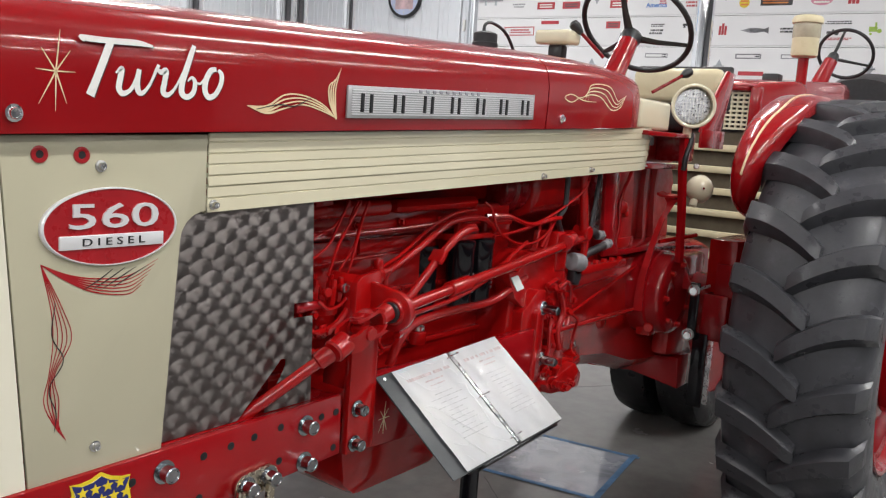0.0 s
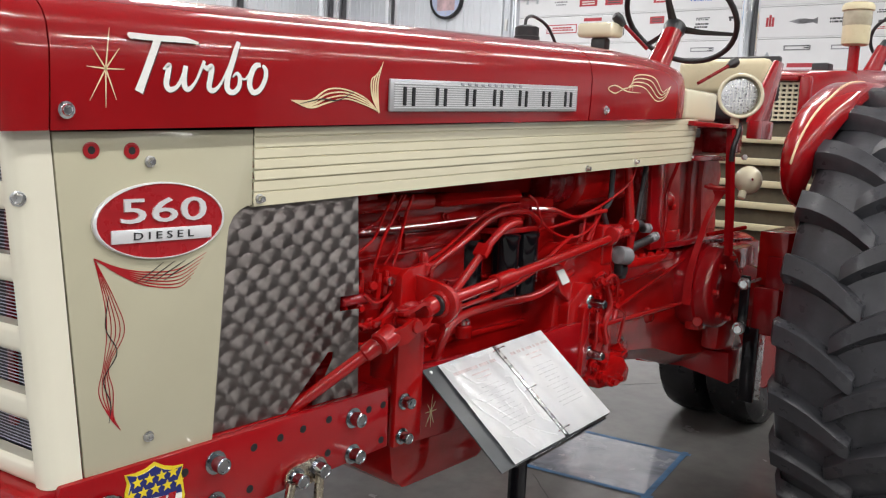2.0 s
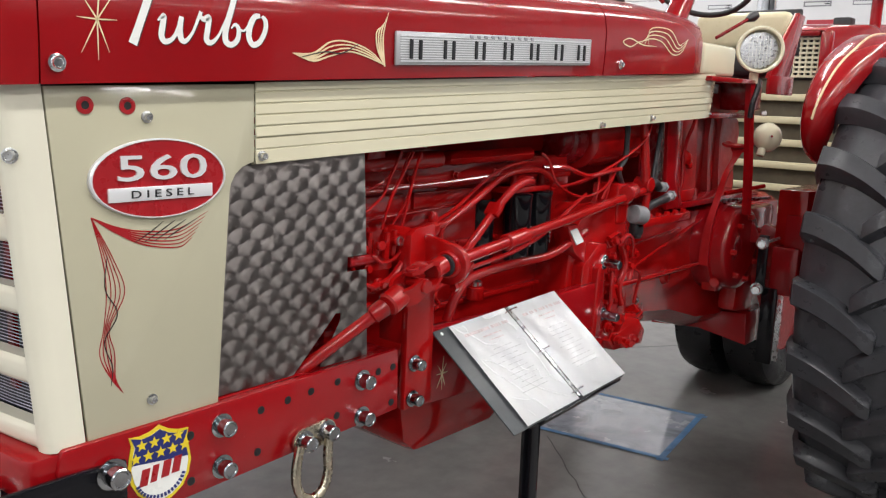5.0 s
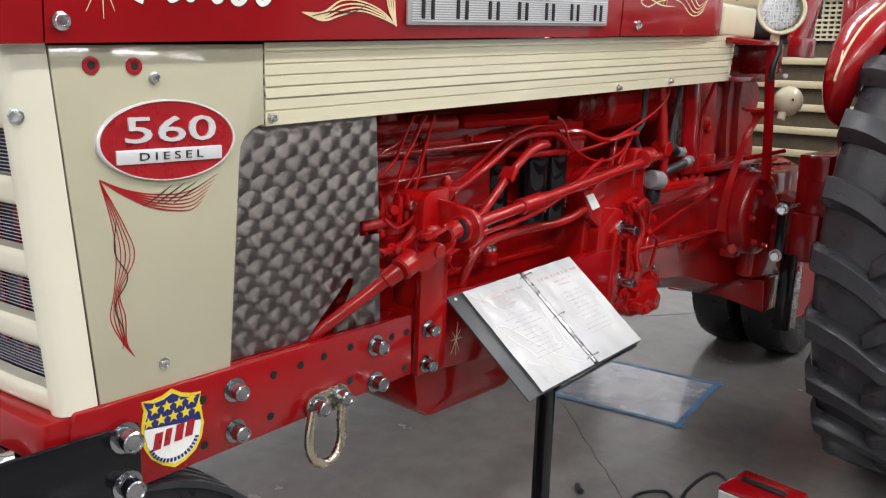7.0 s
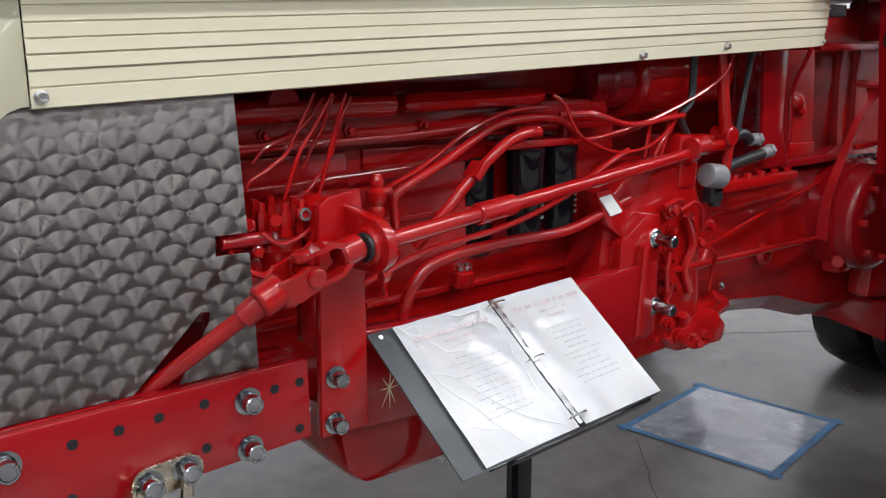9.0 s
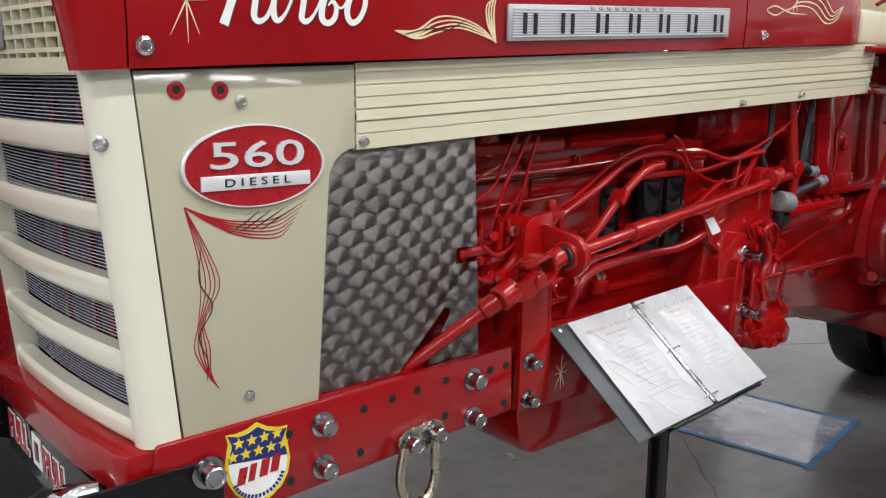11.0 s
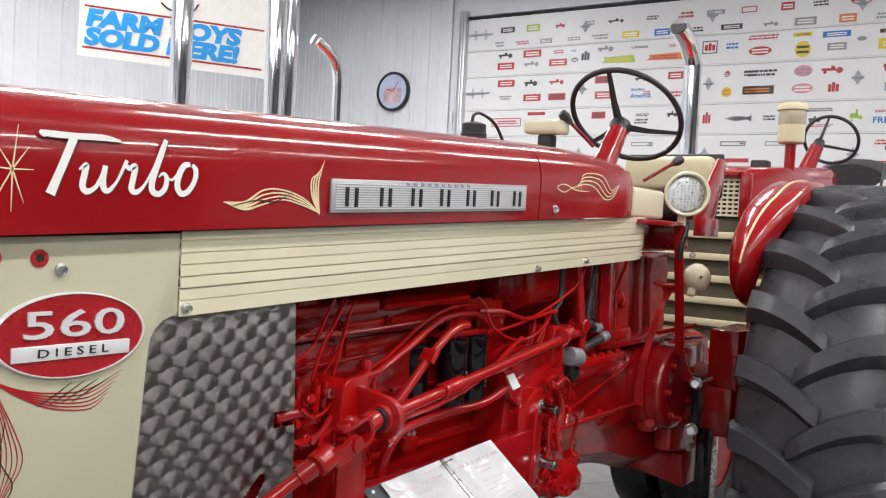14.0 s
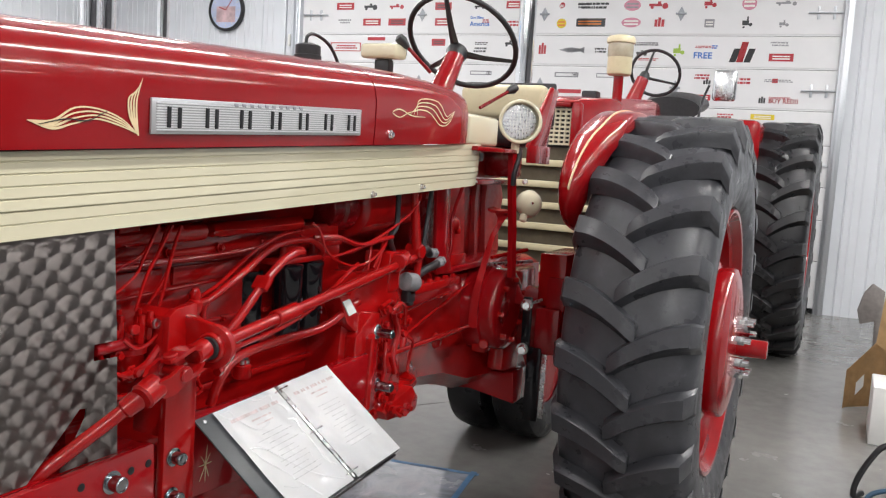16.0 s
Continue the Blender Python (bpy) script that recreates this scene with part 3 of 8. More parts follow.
for spot in ((5.40, 3.86, 0.18, 0.054, STICKER_RED, None), (5.18, 3.86, 0.08, 0.036, BLUE_DEC, None), (4.27, 3.85, 0.25, 0.029, STICKER_BLACK, None),
             (3.85, 3.84, 0.09, 0.040, STICKER_RED, None), (3.13, 3.79, 0.17, 0.083, BLUE_DEC, None), (2.90, 3.45, 0.16, 0.072, STICKER_BLACK, None),
             (6.17, 3.27, 0.21, 0.068, GREY_DEC, None), (4.15, 3.27, 0.11, 0.052, STICKER_RED, None), (3.78, 3.24, 0.17, 0.080, STICKER_RED, None),
             (4.20, 2.99, 0.20, 0.041, STICKER_BLACK, None), (4.20, 2.91, 0.19, 0.073, STICKER_BLACK, None), (6.14, 2.93, 0.37, 0.062, STICKER_RED, None),
             (4.07, 2.62, 0.06, 0.047, STICKER_BLACK, None), (2.95, 2.63, 0.07, 0.045, STICKER_BLACK, None),):
    sticker(*spot[:4], "bars", *spot[4:])
for spot in ((2.79, 3.87, 0.40, 0.064, STICKER_RED, None), (1.00, 3.82, 0.08, 0.065, STICKER_RED, None), (2.78, 3.45, 0.39, 0.088, STICKER_BLACK, None),
             (2.65, 2.92, 0.18, 0.070, STICKER_BLACK, None), (2.10, 3.00, 0.33, 0.046, STICKER_BLACK, None), (2.09, 2.82, 0.27, 0.034, STICKER_RED, None),
             (1.45, 2.97, 0.24, 0.033, STICKER_RED, None), (1.33, 2.97, 0.07, 0.050, BLUE_DEC, None), (0.63, 3.01, 0.20, 0.059, GREY_DEC, None),
             (1.44, 2.63, 0.21, 0.067, STICKER_RED, None), (0.96, 2.59, 0.16, 0.082, STICKER_RED, None), (0.61, 2.60, 0.33, 0.038, GREY_DEC, None),
             (0.57, 2.41, 0.25, 0.024, STICKER_RED, None),):
    sticker(*spot[:4], "bars", *spot[4:])
for spot in ((5.16, 3.74, 0.10, 0.060, NAVY_DEC, WHITE_DEC), (3.17, 3.45, 0.06, 0.061, STICKER_RED, WHITE_DEC), (3.16, 3.24, 0.12, 0.118, YELLOW_DEC, ORANGE_DEC),
             (0.60, 3.83, 0.19, 0.032, STICKER_RED, None), (2.80, 3.71, 0.26, 0.105, STICKER_RED, WHITE_DEC), (2.33, 3.70, 0.18, 0.183, YELLOW_DEC, STICKER_BLACK),
             (1.72, 3.78, 0.10, 0.050, GREY_DEC, None), (3.16, 3.46, 0.06, 0.065, STICKER_RED, None), (2.31, 3.45, 0.20, 0.129, PINK_DEC, GREY_DEC),
             (0.99, 3.46, 0.16, 0.147, PINK_DEC, WHITE_DEC), (2.31, 3.25, 0.23, 0.115, PINK_DEC, WHITE_DEC),):
    sticker(*spot[:4], "oval", *spot[4:])
for spot in ((5.01, 3.78, 0.11, 0.125, STICKER_BLACK, None), (3.39, 3.79, 0.12, 0.095, STICKER_RED, None), (3.38, 2.93, 0.09, 0.147, STICKER_RED, None),
             (1.98, 3.25, 0.11, 0.114, STICKER_RED, None), (1.38, 2.57, 0.08, 0.061, STICKER_BLACK, None), (0.76, 2.38, 0.07, 0.082, STICKER_BLACK, None),):
    sticker(*spot[:4], "emblem", *spot[4:])
for spot in ((4.55, 3.71, 0.46, 0.094, GREEN_DEC, YELLOW_DEC), (3.95, 3.71, 0.46, 0.086, ORANGE_DEC, STICKER_RED),):
    sticker(*spot[:4], "slant", *spot[4:])
for spot in ((3.39, 3.79, 0.18, 0.154, STICKER_BLACK, None), (6.14, 2.93, 0.46, 0.118, STICKER_RED, None), (5.29, 2.87, 0.14, 0.091, STICKER_BLACK, None),
             (4.17, 2.62, 0.29, 0.053, GREY_DEC, None), (3.05, 2.62, 0.29, 0.056, GREY_DEC, None), (3.05, 2.62, 0.30, 0.059, GREY_DEC, None),
             (2.57, 2.62, 0.22, 0.053, GREY_DEC, None),):
    sticker(*spot[:4], "frame", *spot[4:])
for spot in ((2.98, 2.92, 0.26, 0.078, GREY_DEC, None), (0.99, 3.69, 0.39, 0.043, PINK_DEC, None), (3.01, 2.92, 0.32, 0.077, GREY_DEC, None),):
    sticker(*spot[:4], "dart", *spot[4:])
# the stickers that can be told apart
IHX = -0.0092
for dy, m, z0, z1 in ((0.08, BLACK_DEC, 0.0, 0.155), (-0.08, BLACK_DEC, 0.0, 0.155), (0.0, RED_DEC, 0.0, 0.23)):
    yc, zc = 1.023 + dy, 2.80
    w = 0.036
    part("sticker_bar", prism([(yc + w + 0.02, zc + z0), (yc - w + 0.02, zc + z0), (yc - w - 0.03, zc + z1), (yc + w - 0.03, zc + z1)], IHX, IHX + 0.001, "x"), m, door, "slanted bar of a large sticker", smooth=False, local=True)
SIGN_TURN = Matrix.Rotation(radians(-90), 4, "Z") @ Matrix.Rotation(radians(90), 4, "X")


def on_door(y, z):
    """Writing on the door starts at the higher y and runs to the lower."""
    return Matrix.Translation((-0.0092, y, z)) @ SIGN_TURN


def door_words(name, text, size, y, z, mat, label, width=1.0):
    ob = letters(name, text, size, on_door(y, z), mat, None, label, bold=size * 0.02, width=width, depth=0.0006)
    ob.parent = door
    return ob


door_words("sticker_word", "FREE", 0.098, 1.56, 2.84, BLUE_DEC, "blue word on a sticker", 1.05)
door_words("sticker_word", "BUY RED!!", 0.070, 0.69, 2.35, RED_DEC, "red words on a sticker", 1.0)
door_words("sticker_word", "God Bless", 0.045, 4.36, 3.30, BLUE_DEC, "blue words on a sticker", 1.0)
door_words("sticker_word", "America", 0.078, 4.36, 3.21, BLUE_DEC, "blue word on a sticker", 1.0)

# saw-cut joint and a crack in the floor
JOINT = plain("dark_floor_joint", (0.05, 0.048, 0.045), 0.8, 0.3, 30)
for a, b, w in (((2.6, 1.70), (5.2, -0.07), 0.005), ((1.86, 0.76), (1.28, 0.12), 0.004)):
    a, b = Vector((*a, 0)), Vector((*b, 0))
    steps = 14
    d = (b - a).normalized()
    nrm = Vector((-d.y, d.x, 0))
    rngj = random.Random(3)
    mid = [a.lerp(b, k / steps) + nrm * rngj.uniform(-0.006, 0.006) * (1 if w < 0.005 else 0) for k in range(steps + 1)]
    bm = bmesh.new()
    loft([[p + nrm * w / 2 + Vector((0, 0, 0.0002)), p - nrm * w / 2 + Vector((0, 0, 0.0002)), p - nrm * w / 2 + Vector((0, 0, 0.0008)), p + nrm * w / 2 + Vector((0, 0, 0.0008))] for p in mid], bm=bm)
    single("floor_joint", bm, JOINT, "thin dark crack line in the concrete floor", "floor joint", kind="structure", smooth=False)



# ---- the tractor ----
CY = 0.29                    # its middle


def low(x):
    """The hood's lower edge."""
    return 1.445 + 0.0486 * (x + 0.614)


def hood_ring(x, top=1.0, inset=0.0, lean=0.0):
    half = [(0.0, 0.0), (-0.003, 0.05), (-0.003, 0.11), (0.004, 0.145), (0.014, 0.163), (0.030, 0.178), (0.06, 0.192), (0.12, 0.206), (0.2, 0.216), (CY, 0.220)]
    pts = []
    for y, dz in half:
        pts.append((y + inset * (1 - y / CY), dz * top))
    pts += [(2 * CY - y, dz) for y, dz in reversed(pts[:-1])]
    out = []
    for y, dz in pts:
        s = dz / 0.206
        out.append((x - lean * s - 0.04 * min(1, max(0, y / 0.58)) * (1 if x < -0.6 else 0), y, low(x) + dz))
    return out


def shell(rings, t=0.004):
    """Open sheet with thickness from a stack of open rings."""
    bm = bmesh.new()
    rows = [[bm.verts.new(p) for p in r] for r in rings]
    for a, b in zip(rows, rows[1:]):
        for i in range(len(a) - 1):
            bm.faces.new((a[i], a[i + 1], b[i + 1], b[i]))
    bmesh.ops.recalc_face_normals(bm, faces=bm.faces)
    bmesh.ops.solidify(bm, geom=bm.faces[:], thickness=t)
    return bm


tractor = thing("farm_tractor", (1.0, CY, 0), "restored red and cream vintage row-crop pulling tractor with polished paint", "tractor")

hood = part("hood", shell([hood_ring(x) for x in [-0.612 + i * 0.1434 for i in range(11)]]), RED, tractor, "glossy red hood panel")
rings = [hood_ring(-0.6145), hood_ring(-0.640, 1, 0, 0.012), hood_ring(-0.660, 1, 0, 0.030), hood_ring(-0.670, 0.99, 0.003, 0.036), hood_ring(-0.676, 0.965, 0.011, 0.038), hood_ring(-0.677, 0.93, 0.024, 0.038), hood_ring(-0.672, 0.895, 0.038, 0.037), hood_ring(-0.660, 0.87, 0.046, 0.036), hood_ring(-0.640, 0.865, 0.048, 0.034)]
part("hood_nose", shell(rings, 0.006), RED, tractor, "red rolled lip over the grille")
rings = []
for x, tp, ins in ((0.828, 1, 0), (0.95, 1, 0), (1.1, 0.985, 0), (1.25, 0.95, 0.002), (1.36, 0.905, 0.006), (1.43, 0.86, 0.014), (1.465, 0.81, 0.028), (1.478, 0.76, 0.045)):
    rings.append(hood_ring(x, tp, ins))
bm = shell(rings)
part("cowl", bm, RED, tractor, "red cowl behind the hood")
bm = bmesh.new()
end = [bm.verts.new(p) for p in hood_ring(1.476, 0.755, 0.046)]
bm.faces.new(end)
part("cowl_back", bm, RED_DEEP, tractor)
# solid black box in place of the shade under the hood
part("hood_core", box((-0.58, 0.14, 1.42), (0.9, 0.44, 1.50)), DARK, tractor, "black box standing in for shade under the hood")

# hood fixings
for x, z in ((-0.592, 1.474), (0.905, 1.545)):
    bolt("hood_screw", (x, -0.004, z), (0, -1, 0), 0.0085, 0.009, tractor, CHROME, "domed chrome hood screw")

# pinstripes
def stripe(name, pts, widths, mat, y=-0.0042, parent=hood, label=""):
    return part(name, ribbon(pts, widths, y), mat, parent, label, smooth=False)


def star(cx, cz, s, y, mat, parent):
    for dx, dz in ((0.10, 1.0), (-0.42, -0.80), (0.28, -0.75), (-0.36, 0.52), (0.36, 0.52), (0.5, 0.02), (-0.5, 0.02), (0.0, -0.95)):
        stripe("starburst_ray", [(cx, cz), (cx + dx * s * 0.5, cz + dz * s * 0.5), (cx + dx * s, cz + dz * s)], [0.0022, 0.0017, 0.0005], mat, y, parent)


star(-0.533, 1.535, 0.058, -0.0042, CREAM_DEC, hood)
star(0.267, 0.835, 0.04, 0.0325, CREAM_DEC, tractor)


def scroll(x0, z0, s, parent):
    """The feathered scroll beside the badge."""
    for k in range(4):
        stripe("scroll_line", [(x0, z0 + 0.006 * s), (x0 + 0.045 * s, z0 - 0.004 * s + 0.004 * k * s), (x0 + 0.085 * s, z0 + (0.006 + 0.008 * k) * s), (x0 + 0.13 * s, z0 + (0.016 + 0.0055 * k) * s), (x0 + 0.18 * s, z0 + (0.008 + 0.004 * k) * s), (x0 + 0.219 * s, z0 - 0.004 * s)],
               [0.001, 0.004, 0.0026, 0.0026, 0.0026, 0.0008], CREAM_DEC, -0.0042 - 0.0001 * k, parent)
    for k in range(4):
        stripe("plume_line", [(x0 + 0.219 * s, z0 - 0.006 * s), (x0 + (0.214 - 0.005 * k) * s, z0 + 0.025 * s), (x0 + (0.214 - 0.006 * k) * s, z0 + 0.055 * s), (x0 + (0.226 - 0.004 * k) * s, z0 + (0.092 - 0.008 * k) * s)],
               [0.003, 0.004, 0.003, 0.0008], CREAM_DEC, -0.0047 - 0.0001 * k, parent)
    stripe("scroll_line", [(x0 + 0.02 * s, z0 + 0.001 * s), (x0 + 0.07 * s, z0 + 0.012 * s), (x0 + 0.11 * s, z0 + 0.012 * s), (x0 + 0.15 * s, z0 + 0.03 * s)], [0.001, 0.002, 0.002, 0.001], BLACK_DEC, -0.0053, parent)


scroll(-0.193, 1.504, 1.0, hood)
# smaller scroll on the cowl
for k in range(4):
    stripe("cowl_scroll_line", [(0.99 + 0.02 * k, 1.606), (1.06, 1.622 + 0.009 * k), (1.13 + 0.015 * k, 1.618 + 0.012 * k), (1.20 + 0.012 * k, 1.588 + 0.010 * k), (1.26, 1.598 + 0.008 * k), (1.295, 1.636)], [0.001, 0.003, 0.003, 0.003, 0.002, 0.001], CREAM_DEC, -0.0045 - 0.0001 * k, tractor)
stripe("cowl_scroll_line", [(1.10, 1.604), (1.02, 1.603), (0.95, 1.615), (0.91, 1.604), (0.95, 1.594), (1.0, 1.610), (1.05, 1.618)], [0.001, 0.003, 0.003, 0.003, 0.003, 0.002, 0.001], CREAM_DEC, -0.0051, tractor)

# the script on the hood, in units of one letter height
SCRIPT = [
    ([(0.00, 1.00), (0.10, 0.97), (0.45, 0.955), (0.85, 0.955), (1.10, 0.915)], [0.05, 0.10, 0.10, 0.10, 0.04]),
    ([(0.00, 1.00), (0.04, 0.95), (0.08, 0.93)], [0.05, 0.06, 0.05]),
    ([(0.45, 0.95), (0.36, 0.65), (0.25, 0.30), (0.16, 0.02)], [0.14, 0.14, 0.14, 0.16]),
    ([(0.53, 0.42), (0.62, 0.50), (0.60, 0.34), (0.58, 0.16), (0.64, 0.07), (0.76, 0.14), (0.86, 0.36), (0.89, 0.50)], [0.03, 0.09, 0.11, 0.11, 0.10, 0.07, 0.08, 0.08]),
    ([(0.89, 0.50), (0.86, 0.28), (0.88, 0.12), (0.95, 0.09), (1.06, 0.24), (1.16, 0.50), (1.20, 0.60)], [0.09, 0.11, 0.11, 0.08, 0.05, 0.06, 0.07]),
    ([(1.17, 0.53), (1.24, 0.47), (1.32, 0.50), (1.30, 0.30), (1.28, 0.12), (1.36, 0.07), (1.48, 0.20), (1.64, 0.55)], [0.06, 0.09, 0.11, 0.11, 0.11, 0.09, 0.05, 0.05]),
    ([(1.64, 0.55), (1.72, 0.82), (1.78, 0.98)], [0.05, 0.07, 0.06]),
    ([(1.79, 0.99), (1.70, 0.68), (1.60, 0.30), (1.60, 0.10), (1.70, 0.04), (1.80, 0.14), (1.82, 0.32), (1.76, 0.40), (1.69, 0.33)], [0.09, 0.12, 0.12, 0.12, 0.10, 0.10, 0.09, 0.06, 0.02]),
    ([(1.82, 0.32), (1.92, 0.30), (2.02, 0.44), (2.07, 0.52)], [0.05, 0.04, 0.05, 0.05]),
    ([(2.20, 0.58), (2.10, 0.55), (2.02, 0.38), (2.00, 0.18), (2.07, 0.05), (2.19, 0.10), (2.29, 0.30), (2.30, 0.48), (2.235, 0.575)], [0.08, 0.11, 0.12, 0.12, 0.11, 0.10, 0.10, 0.10, 0.06]),
]
SX, SZ = 0.253 / 2.33, 0.085
bm = bmesh.new()
for order, (pts, widths) in enumerate(SCRIPT):
    ribbon([(-0.499 + u * SX, 1.503 + v * SZ + 0.0486 * u * SX) for u, v in pts], [w * SZ for w in widths], -0.0042 - 0.0001 * order, 0.0004, 9, bm=bm)
shade = bmesh.new()
for order, (pts, widths) in enumerate(SCRIPT):
    ribbon([(-0.4972 + u * SX, 1.5018 + v * SZ + 0.0486 * u * SX) for u, v in pts], [w * SZ for w in widths], -0.0037 - 0.00004 * order, 0.0003, 9, bm=shade)
part("script_edge", shade, BLACK_DEC, hood, "thin black edge of the painted script", smooth=False)
part("turbo_script", bm, WHITE_DEC, hood, "white painted script reading Turbo", smooth=False)

# maker's badge: ribbed plate with dark bars where its letters stand
BX0, BX1, BZ = 0.05, 0.745, 1.502
badge = part("badge_plate", prism([(BX0, BZ), (BX1, BZ + 0.033), (BX1, BZ + 0.096), (BX0, BZ + 0.063)], -0.010, -0.004, "y", 0.002), BADGE_GREY, tractor, "brushed metal badge plate on the hood")
bm = bmesh.new()
for k in range(11):
    z = BZ + 0.007 + 0.0047 * k
    prism([(BX0 + 0.01, z), (BX1 - 0.01, z + 0.032), (BX1 - 0.01, z + 0.0345), (BX0 + 0.01, z + 0.0025)], -0.0125, -0.0102, "y", bm=bm)
part("badge_ribs", bm, SILVERED, badge, smooth=False)
for k in range(7):
    x = BX0 + 0.034 + k * 0.099
    z = BZ + 0.0475 * (x - BX0) + 0.012
    for off in (0.0, 0.026):
        part("dark_bar", box((x + off, -0.0155, z), (x + off + 0.0085, -0.0115, z + 0.037), 0.0015), BLACK_DEC, badge, smooth=False)
bm = bmesh.new()
for k in range(10):
    x = BX0 + 0.215 + k * 0.024
    box((x, -0.0135, BZ + 0.0475 * (x - BX0) + 0.054), (x + 0.010, -0.0115, BZ + 0.0475 * (x - BX0) + 0.060), bm=bm)
part("small_bars", bm, GREY_DEC, badge, smooth=False)

# cream side moulding with grooves
def strip_ring(x):
    top, bot = low(x) - 0.002, 1.3226 + 0.0455 * (x + 0.25)
    tuck = 0.0 if x < 1.50 else 0.016 * ((x - 1.50) / 0.11) ** 2
    slope = 0.012 * max(0.0, min(1.0, (x + 0.2) / 1.2))
    pts = []
    marks = [0.0, 0.12, 0.26, 0.395, 0.53, 0.665, 0.81]
    for i, m in enumerate(marks):
        nxt = marks[i + 1] if i < 6 else 1.0
        lo, hi = m + 0.012, nxt - 0.012
        lean = (0.0, 0.0, 0.0, -0.0012, -0.0024, 0.0, 0.0)[i]      # two lands are rolled a little outwards at the foot
        for f, y in ((m + 0.007, 0.0008), (lo, 0.0), (lo + 0.004, 0.0), (hi - 0.004, lean), (hi, lean), (nxt - 0.008, 0.0008), (nxt - 0.007, 0.0028), (nxt + 0.006, 0.0028)):
            if f > 0.985:
                continue
            pts.append((x, 0.020 + y + tuck + slope * f, top + (bot - top) * f))
    pts.append((x, 0.021 + tuck + slope, bot + 0.004))
    pts.append((x, 0.028 + tuck + slope, bot))
    pts.append((x, 0.05 + tuck + slope, bot + 0.002))
    return pts


part("side_moulding", shell([strip_ring(x) for x in [-0.2505 + 0.0865 * i for i in range(20)] + [1.44, 1.49, 1.53, 1.56, 1.59, 1.612]], 0.003), CREAM, tractor, "cream grooved side moulding")
for x, z, y in ((-0.239, 1.338, 0.020), (0.885, 1.386, 0.030), (1.170, 1.405, 0.031), (1.592, 1.420, 0.046)):
    bolt("moulding_bolt", (x, y, z), (0, -1, 0), 0.006 if x < 1.4 else 0.0045, 0.012, tractor, STEEL, "plain steel bolt")

# cream side panel
pts = [(-0.600, 1.443), (-0.252, 1.457), (-0.252, 1.327)] + [(-0.252 - 0.05 * math.sin(radians(a)), 1.277 + 0.05 * math.cos(radians(a))) for a in (12, 30, 50, 70, 88)] + [(-0.330, 0.921), (-0.557, 0.917)]
panel = part("side_panel", prism(pts, 0.022, 0.030, "y", 0.0012), SHADED_CREAM, tractor, "cream enamelled side panel")
for x, z in ((-0.448, 1.402), (-0.452, 0.962)):
    bolt("panel_bolt", (x, 0.022, z), (0, -1, 0), 0.0062, 0.009, panel, STEEL, "plain steel bolt")
for x in (-0.543, -0.479):
    bm = lathe([(0, 0.0125), (0.002, 0.0125), (0.003, 0.010), (0.0025, 0.006), (-0.004, 0.005)], (x, 0.0218, 1.418), (0, -1, 0), 20, caps=False)
    ring = part("red_grommet", bm, RED_DEC, panel, "red ringed hole")
    # the hole isn't cut: a black disc imitates its shade
    part("hole", lathe([(0, 0.006), (0.0015, 0.006)], (x, 0.0214, 1.418), (0, -1, 0), 14), DARK, ring)
# oval badge
OX, OZ = -0.429, 1.310
bm = lathe([(0, 1.0), (0.006, 1.0), (0.008, 0.98), (0.008, 0.962), (0.005, 0.955)], (0, 0, 0), (0, -1, 0), 48)
bm.transform(Matrix.Translation((OX, 0.022, OZ)) @ Matrix.Diagonal((0.115, 1, 0.0605, 1)))
oval = part("oval_badge", bm, SILVERED, panel, "oval metal model badge")
bm = lathe([(0, 0.957), (0.0062, 0.957)], (0, 0, 0), (0, -1, 0), 48)
bm.transform(Matrix.Translation((OX, 0.022, OZ)) @ Matrix.Diagonal((0.115, 1, 0.0605, 1)))
part("red_field", bm, RED_DEC, oval, "red enamel field")
part("name_bar", box((OX - 0.088, 0.0125, OZ - 0.032), (OX + 0.088, 0.0165, OZ - 0.011), 0.0012), SILVERED, oval)
for k, digit in enumerate("560"):
    letters("model_digit", digit, 0.0535, FACING(OX - 0.077 + 0.0535 * 0.575 * 1.98 * 0.86 * k, 0.0145, OZ - 0.001), SILVERED, oval, bold=0.0003, width=1.98)
letters("model_word", "D I E S E L", 0.0165, FACING(OX - 0.054, 0.0122, OZ - 0.0272), BLACK_DEC, oval, bold=0.0, width=1.50, depth=0.001)
# red and black striping under the oval
Y0 = 0.0214
for k in range(6):
    m = RED_DEC
    stripe("red_scroll_line", [(-0.540, 1.258), (-0.50, 1.240 - 0.0018 * k), (-0.455, 1.230 - 0.0042 * k), (-0.40, 1.229 - 0.0058 * k), (-0.345 - 0.006 * k, 1.252 - 0.008 * k)], [0.0016, 0.0024, 0.0022, 0.0015, 0.0007], m, Y0 - 0.0001 * k, panel)
for k in range(4):
    stripe("black_scroll_line", [(-0.475 + 0.017 * k, 1.214), (-0.45 + 0.017 * k, 1.227), (-0.425 + 0.02 * k, 1.243)], [0.0008, 0.0018, 0.0008], BLACK_DEC, Y0 - 0.0008, panel)
for k in range(5):
    c = 0.0072 * (k - 1)
    stripe("red_scroll_line", [(-0.540, 1.258), (-0.520 + c * 0.6, 1.19), (-0.514 + c, 1.14), (-0.525 + c * 0.3, 1.09), (-0.529 + c * 0.8, 1.05), (-0.516 + c * 0.2, 1.01), (-0.500, 0.984)], [0.0012, 0.0014, 0.0013, 0.0013, 0.0015, 0.0020, 0.0008], RED_DEC, Y0 - 0.0001 * k, panel)
